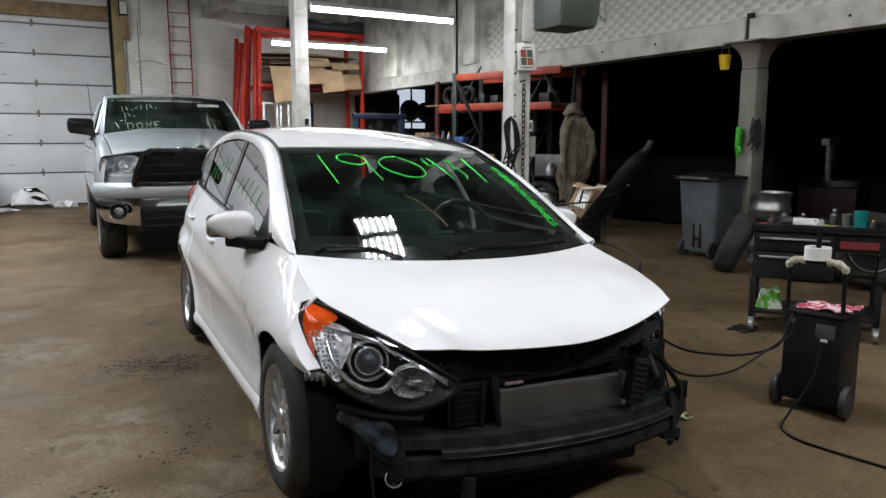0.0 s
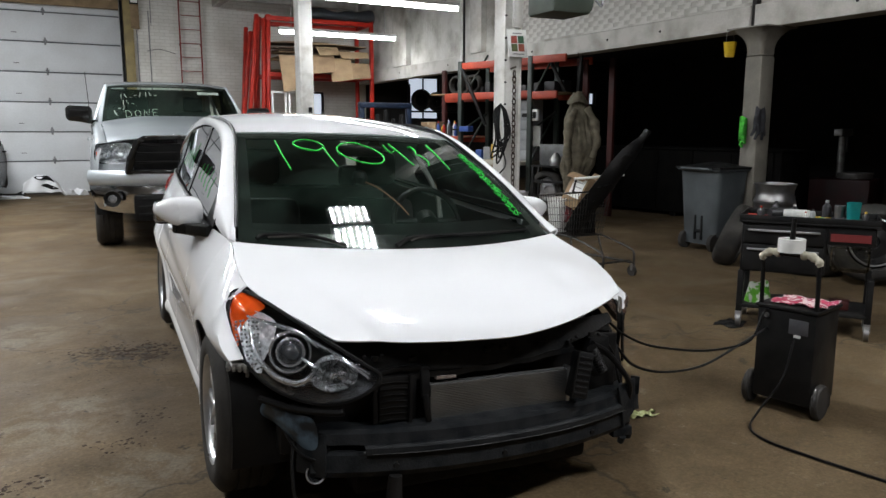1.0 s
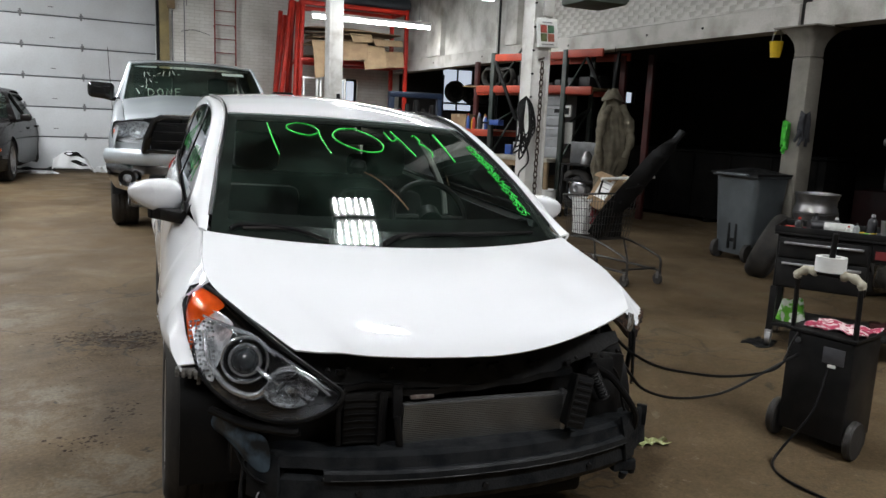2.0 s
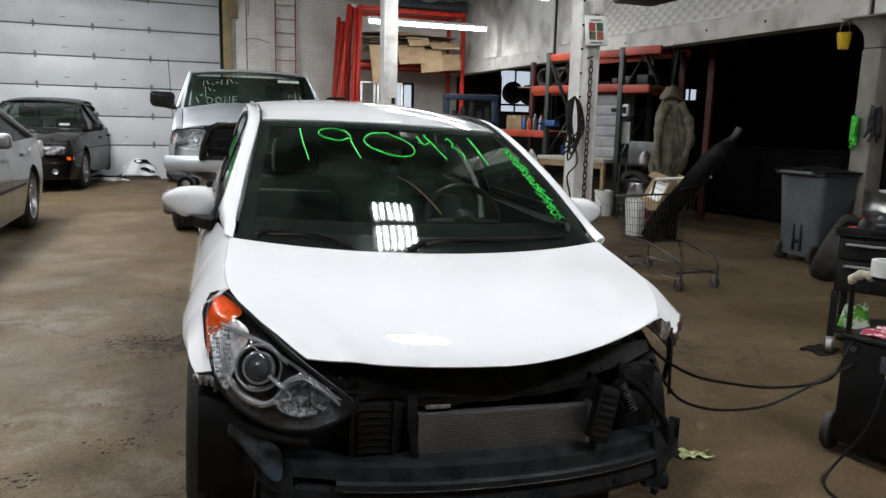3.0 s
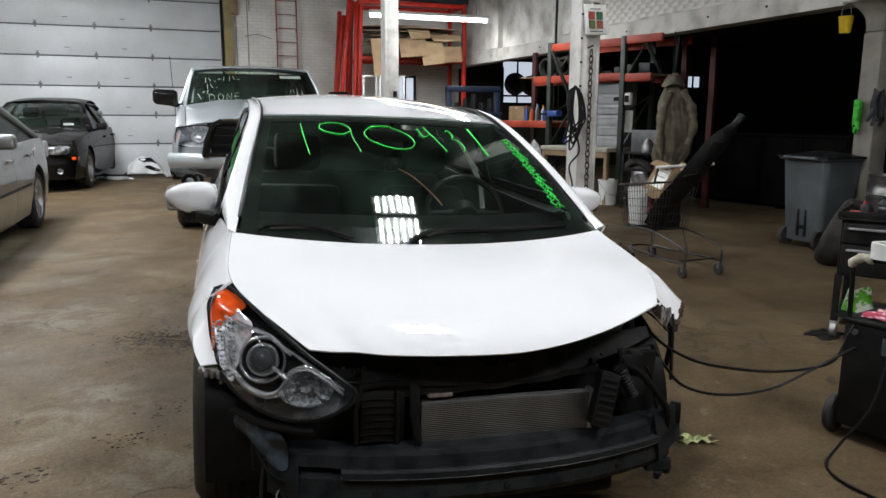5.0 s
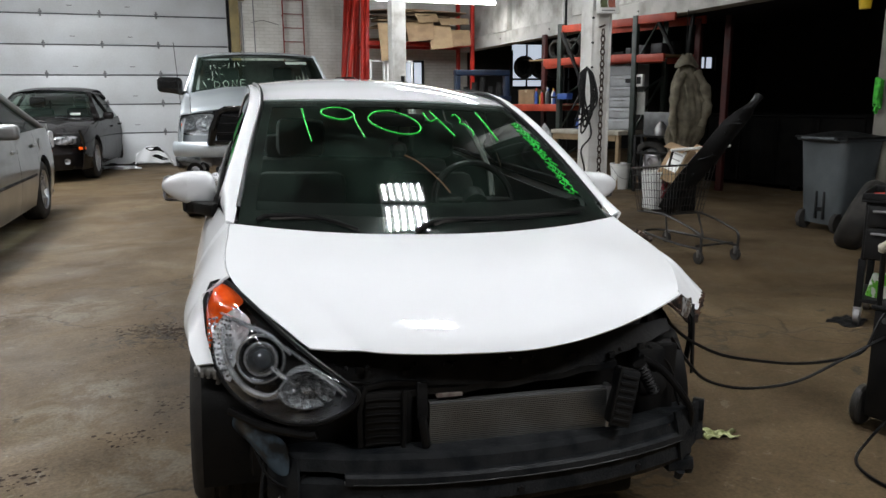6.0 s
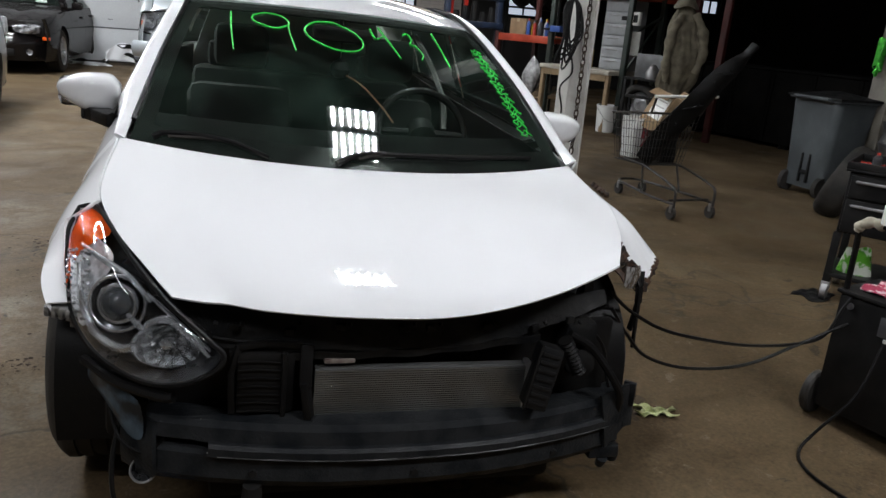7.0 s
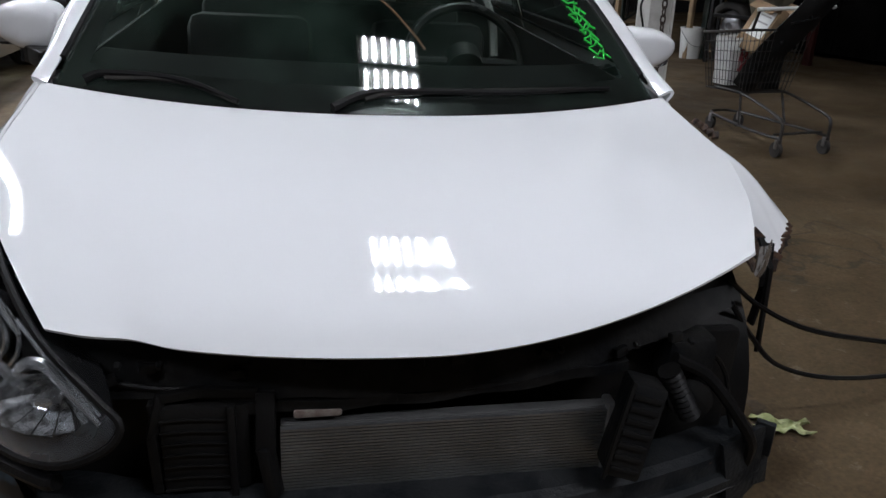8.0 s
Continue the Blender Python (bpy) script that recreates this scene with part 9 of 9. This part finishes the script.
for (xr, yr), (xf, yf) in zip(REAR, FRONT):
    k = math.copysign(1, xr)
    bm = bmesh.new()
    tube(bm, smooth_line([(k * 0.17, 0.36, 0.33), (k * 0.18, 0.06, 0.335), (k * 0.185, -0.12, 0.315), (xr, yr + 0.08, 0.265), (xr, yr, 0.225), (xr, yr - 0.005, 0.10)], 5), 0.011, 8)
    part("leg_tube", bm, WIRE, trolley)
    bm = bmesh.new()
    tube(bm, smooth_line([(xr, yr, 0.125), (xr + 0.01 * k, yr + 0.25, 0.12), (xf + 0.03 * k, yf - 0.2, 0.115), (xf, yf, 0.115)], 5), 0.011, 8)
    part("base_tube", bm, WIRE, trolley)
    bm = bmesh.new()
    tube(bm, [(k * 0.17, 0.05, 0.335), (xr * 0.9 + 0.1 * xf, -0.02, 0.12)], 0.009, 8)
    part("strut", bm, WIRE, trolley)
    for x, y in ((xr, yr), (xf, yf)):
        bm = bmesh.new()
        cone(bm, (x - 0.013, y + 0.015, 0.05), (x + 0.013, y + 0.015, 0.05), 0.05, n=18)
        part("caster", bm, RUBBER, trolley)
        bm = new_box(x - 0.020, x + 0.020, y - 0.006, y + 0.022, 0.055, 0.118, 0.003)
        part("caster_fork", bm, STEEL, trolley)
bm = bmesh.new()
tube(bm, smooth_line([(FRONT[0][0], FRONT[0][1], 0.115), (-0.06, 0.50, 0.115), (0.07, 0.51, 0.115), (FRONT[1][0], FRONT[1][1], 0.115)], 4), 0.010, 8)
part("nose_tube", bm, WIRE, trolley)
for a, b in (((REAR[0][0], REAR[0][1] + 0.06, 0.14), (REAR[1][0], REAR[1][1] + 0.06, 0.14)), ((-0.24, -0.05, 0.77), (-0.245, -0.10, 0.90)), ((0.24, -0.05, 0.77), (0.275, -0.10, 0.91))):
    bm = bmesh.new()
    tube(bm, [a, b], 0.0095, 8)
    part("cross_tube", bm, WIRE, trolley)
bm = bmesh.new()
cone(bm, (-0.26, -0.10, 0.905), (0.34, -0.10, 0.925), 0.013, n=12)
push = part("push_bar", bm, WHITE_PLASTIC, trolley, "white push bar")
bm = bmesh.new()
cone(bm, (0.05, -0.10, 0.9155), (0.14, -0.10, 0.9185), 0.0142, n=12)
part("red_band", bm, RED_STEEL, push, "red band on the push bar")
liner = thing("door_panel_part", SC @ pose(0.0, 0.0, 0.0), "long black plastic car trim part leaning out of the cart", "car part")
bm = bmesh.new()
TRIM_LINE = smooth_line([(-0.15, 0.10, 0.355), (-0.05, 0.04, 0.56), (0.10, -0.10, 0.84), (0.26, -0.17, 1.08), (0.40, -0.20, 1.22), (0.50, -0.22, 1.345)], 10)


def blade(u, v):
    i = u * (len(TRIM_LINE) - 1)
    p = TRIM_LINE[int(i)].lerp(TRIM_LINE[min(len(TRIM_LINE) - 1, int(i) + 1)], i - int(i))
    w = ease(u, [0, 0.15, 0.4, 0.62, 0.80, 0.86, 0.92, 1.0], [0.08, 0.095, 0.10, 0.088, 0.062, 0.034, 0.030, 0.034])
    return p + Vector((0.80, 0.0, -0.58)) * (v - 0.5) * 2 * w + Vector((0, -0.03 * math.cos(math.pi * (v - 0.5)) * (1 + 0.4 * math.sin(14 * u) + 0.2 * math.sin(31 * u)), 0))


sheet(bm, blade, 40, 12, 0.012)
shell_ = part("trim_shell", bm, BLACK_PLASTIC, liner)
for k in range(3):
    bm = bmesh.new()
    tube(bm, [blade(0.12 + 0.24 * k + 0.02 * j, 0.22 + 0.14 * j) + Vector((0, -0.012, 0)) for j in range(5)], 0.008, 6)
    part("trim_ridge", bm, DUSTY_BLACK, shell_)
for k in range(5):
    bm = bmesh.new()
    p = blade(0.16 + 0.13 * k, 0.35 + 0.1 * (k % 3))
    cone(bm, p + Vector((0, -0.002, 0)), p + Vector((0, -0.022, 0)), 0.014, 0.009, 10)
    part("trim_clip", bm, DUSTY_BLACK, liner)
bx = thing("cardboard_box", SC @ pose(0.01, 0.25, 0.575, 12, 24, 8), "open brown cardboard box tipped in the cart", "box", "cardboard boxes")
part("carton_body", new_box(-0.10, 0.13, -0.12, 0.12, 0.0, 0.34, 0.006), SHADES[1], bx)
bm = bmesh.new()
sheet(bm, lambda u, v: Vector((-0.10 - 0.07 * v, -0.12 + 0.24 * u, 0.34 - 0.07 * v * v)), 6, 4, 0.004)
part("carton_flap", bm, CARDBOARD, bx)
bm = bmesh.new()
sheet(bm, lambda u, v: Vector((0.13 + 0.03 * v, -0.12 + 0.24 * u, 0.34 + 0.09 * v)), 6, 4, 0.004)
part("carton_flap", bm, CARDBOARD, bx)
part("paper_label", new_box(-0.104, -0.1015, -0.10, 0.06, 0.10, 0.30), WHITE_PLASTIC, bx, "white paper sheet")
for z in (0.15, 0.20, 0.25):
    part("text_bar", new_box(-0.1065, -0.104, -0.08, 0.03, z, z + 0.012), material("print_faint", (0.35, 0.34, 0.33), 0.6), bx)
white_tub = thing("plastic_tub", SC @ pose(-0.055, 0.375, 0.345, 0, 0, 4), "white plastic tub standing in the cart", "tub")
bm = bmesh.new()
sheet(bm, lambda u, v: Vector(((0.082 + 0.018 * v) * math.copysign(min(1, 1.3 * abs(math.cos(2 * math.pi * u))), math.cos(2 * math.pi * u)), (0.082 + 0.018 * v) * math.copysign(min(1, 1.3 * abs(math.sin(2 * math.pi * u))), math.sin(2 * math.pi * u)), 0.34 * v)), 40, 6, 0.004)
box(bm, -0.075, 0.075, -0.075, 0.075, 0.002, 0.008)
part("tub_body", bm, WHITE_PLASTIC, white_tub)
part("tub_label", new_box(-0.02, 0.075, -0.1025, -0.0985, 0.10, 0.26), material("red_print_label", (0.45, 0.40, 0.38), 0.5, 0.0, (0.30, 0.04, 0.05), 30, contrast=(0.5, 0.54)), white_tub)
black_case = thing("tool_case", SC @ pose(0.08, 0.12, 0.345, 0, 0, 4), "black plastic case standing in the cart", "case")
part("case_shell", new_box(-0.07, 0.08, -0.05, 0.05, 0, 0.24, 0.015), BLACK_PLASTIC, black_case)
part("case_grip", new_box(-0.04, 0.05, -0.015, 0.015, 0.24, 0.27, 0.008), BLACK_PLASTIC, black_case)

# ---- litter and stains ----
litter = thing("paper_scrap", pose(1.16, 0.0, 0.0, 0, 0, -20), "crumpled pale green paper scrap on the floor", "litter")
bm = bmesh.new()
sheet(bm, lambda u, v: Vector(((u - 0.5) * 0.13 * (1 + 0.3 * math.sin(9 * v)), (v - 0.5) * 0.07 * (1 + 0.3 * math.sin(7 * u)), 0.003 + 0.02 * abs(math.sin(9 * u + 2) * math.sin(6 * v + 1)))), 14, 10, 0.002)
part("paper_leaf", bm, material("pale_green_paper", (0.42, 0.44, 0.24), 0.8, 0.0, (0.25, 0.28, 0.10), 50), litter)
scrap2 = thing("paper_scrap", pose(1.02, 0.10, 0.0, 0, 0, 40), "small white paper scrap on the floor", "litter")
bm = bmesh.new()
sheet(bm, lambda u, v: Vector(((u - 0.5) * 0.05, (v - 0.5) * 0.03, 0.003 + 0.012 * abs(math.sin(9 * u + 2) * math.sin(6 * v + 1)))), 8, 6, 0.002)
part("paper_leaf", bm, WHITE_PLASTIC, scrap2)

# dark tyres along the top shelf
for k in range(3):
    tyre_thing(at_rack(-0.42 + 0.20 * k, 0.50, 1.979 + 0.17) @ pose(0, 0, 0, 90, 0, 0) @ pose(0, 0, 0, 0, 0, 20 * k), "small worn tyre standing on the rack shelf", 0.17, 0.12, False)
# black discs fill the rings so the tyres show as backlit silhouettes
for k in range(3):
    tyre_thing(uv(7.30 + 0.43 * k, 14.45, 1.841 + 0.27 - 0.03 * (k % 2)) @ pose(0, 0, 0, 90, 0, 0), "worn black tyre, filled black as a silhouette, on the tyre shelf", 0.27 - 0.03 * (k % 2), 0.19, True, BLACK_STEEL)

# added long block in the unlit bay; its black colour stands for shade
BAY_SHADE_BLACK = material("bay_shade_black", (0.004, 0.004, 0.004), 0.9, 0.0, (0.007, 0.0065, 0.006), 5, fine=60, bump=0.2, spec=0.02)
bay_dark_block = thing("bay_dark_block", pose(7.10, 6.45, 0, 0, 0, -77), "long black block added to keep the bay's depth dark", "bin")
part("block_shell", new_box(-1.75, 1.75, 0.0, 0.85, 0.06, 1.05, 0.015), BAY_SHADE_BLACK, bay_dark_block)
part("block_top", new_box(-1.78, 1.78, -0.03, 0.88, 1.052, 1.09, 0.012), BAY_SHADE_BLACK, bay_dark_block)
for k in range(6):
    part("stiffener", new_box(-1.66 + 0.65 * k, -1.61 + 0.65 * k, -0.022, -0.001, 0.07, 1.04, 0.004), BAY_SHADE_BLACK, bay_dark_block)
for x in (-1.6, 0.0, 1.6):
    part("skid", new_box(x - 0.06, x + 0.06, 0.02, 0.83, 0.0, 0.059, 0.005), BAY_SHADE_BLACK, bay_dark_block)

# dirt crumbs and dried mud on the floor beside the white car
rng = random.Random(77)
DIRT = material("dark_dirt_crumbs", (0.022, 0.014, 0.010), 0.9, 0.0, (0.050, 0.034, 0.024), 40, fine=150, bump=0.4, spec=0.15)


def crumbs(name, spots, seed, label):
    """Small uneven lumps strewn round a few centres (x, y, spread x, spread y, how many, size)."""
    rg = random.Random(seed)
    bm = bmesh.new()
    for cx, cy, sx, sy, n, size in spots:
        for _ in range(n):
            x, y = rg.gauss(cx, sx), rg.gauss(cy, sy)
            q = size * (0.25 + 1.5 * rg.random() ** 3)
            lean = rg.uniform(0.5, 1.0)
            a = rg.uniform(0, 6.28)
            ring = []
            for k in range(7):
                t = a + 2 * math.pi * k / 7
                e = q * rg.uniform(0.6, 1.25)
                ring.append(bm.verts.new((x + 1.15 * e * math.cos(t), y + 1.2 * lean * e * math.sin(t), 0.0008)))
            top = bm.verts.new((x, y, 0.001 + 0.28 * q))
            for k in range(7):
                bm.faces.new((ring[k], ring[(k + 1) % 7], top))
    ob = link(name, bm, DIRT)
    return tagged(ob, label, "dirt", "", "stuff")


crumbs("dirt_crumbs", [(-1.06, 2.16, 0.17, 0.09, 420, 0.007), (-0.93, 2.02, 0.08, 0.10, 240, 0.008), (-1.22, 2.24, 0.12, 0.04, 90, 0.006), (-1.05, 1.75, 0.25, 0.28, 220, 0.0035), (-1.06, 2.14, 0.10, 0.06, 24, 0.014)], 4, "dark crumbs of dirt strewn on the concrete floor")
crumbs("dirt_spots", [(-0.97, 0.94, 0.06, 0.06, 70, 0.006), (-1.12, 0.66, 0.07, 0.06, 80, 0.006), (-1.47, 0.42, 0.08, 0.04, 70, 0.007), (-1.30, 1.45, 0.12, 0.04, 14, 0.008), (-1.5, 1.9, 0.5, 0.5, 40, 0.004), (-0.2, 3.4, 0.8, 0.8, 30, 0.004)], 5, "scattered dark mud spots on the concrete floor")
# more clutter on the tool cart
CLUTTER = [(-0.30, 0.10, 0.024, 0.09, 4, 2), (-0.22, 0.28, 0.026, 0.11, 4, 4), (-0.10, 0.30, 0.024, 0.09, 4, 5), (0.02, 0.14, 0.018, 0.08, 3, 4), (0.10, 0.30, 0.028, 0.13, 4, 3), (0.33, 0.10, 0.020, 0.08, 4, 1), (-0.02, 0.05, 0.016, 0.07, 5, 2)]
for x, y, rad, tall, c, cap in CLUTTER:
    bottle(TOOL @ pose(x, y, 0.7505), rad, tall, PLASTICS[c], PLASTICS[cap], "small spray can standing on the tool cart")
for x, y, a, c in ((-0.32, 0.20, 20, 2), (-0.12, 0.12, 70, 3), (0.20, 0.22, -15, 4), (0.05, 0.22, 40, 1)):
    bm = bmesh.new()
    cone(bm, (-0.07, 0, 0.012), (0.02, 0, 0.012), 0.012, 0.010, 10)
    cone(bm, (0.02, 0, 0.012), (0.12, 0, 0.010), 0.004, n=8)
    ob = link("screwdriver", bm, PLASTICS[c])
    ob.matrix_world = TOOL @ pose(x, y, 0.7505, 0, 0, a)
    tagged(ob, "screwdriver lying on the tool cart tray", "tool", "loose tools")


# ---- painted bricks of the wall above the beam ----
wall_b = bpy.data.objects["wall_over_beam"]
BL, BH, JT = 0.206, 0.058, 0.009
rng = random.Random(77)


def brick_mesh(name, seed):
    rg = random.Random(seed)
    bm = new_box(-0.012, 0.010, -BL / 2, BL / 2, -BH / 2, BH / 2, 0.0)
    for v in bm.verts:
        v.co += Vector((rg.uniform(-0.0014, 0.001), rg.uniform(-0.003, 0.003), rg.uniform(-0.002, 0.002)))
    me = bpy.data.meshes.new(name)
    bm.to_mesh(me)
    bm.free()
    me.materials.append(WHITE_BRICK)
    return me


bricks = [brick_mesh("brick", k) for k in range(6)]
rest = bmesh.new()
count = 0
rows = int((4.5 - 2.76) / (BH + JT))
for i in range(rows):
    z = 2.78 + BH / 2 + i * (BH + JT)
    v = 1.4 + (0.11 if i % 2 else 0.0)
    while v < FAR - 0.15:
        skip = 12.0 < v < 12.8 or 8.85 < v < 9.45
        if not skip:
            near = 2.2 < v < 8.7 and 2.8 < z < 3.9
            if near and count < 300:
                ob = new("brick", bricks[rng.randrange(6)])
                ob.parent = wall_b
                ob.location = (SIDE - 0.0115 + rng.uniform(-0.0012, 0.0008), v, z)
                count += 1
            else:
                d = rng.uniform(-0.003, 0.002)
                box(rest, SIDE - 0.024 + 0.4 * d, SIDE - 0.012, v - BL / 2, v + BL / 2, z - BH / 2, z + BH / 2)
        v += BL + JT
ob = link("brick_courses", rest, WHITE_BRICK, wall_b, "", False)
ob["kind"] = "stuff"
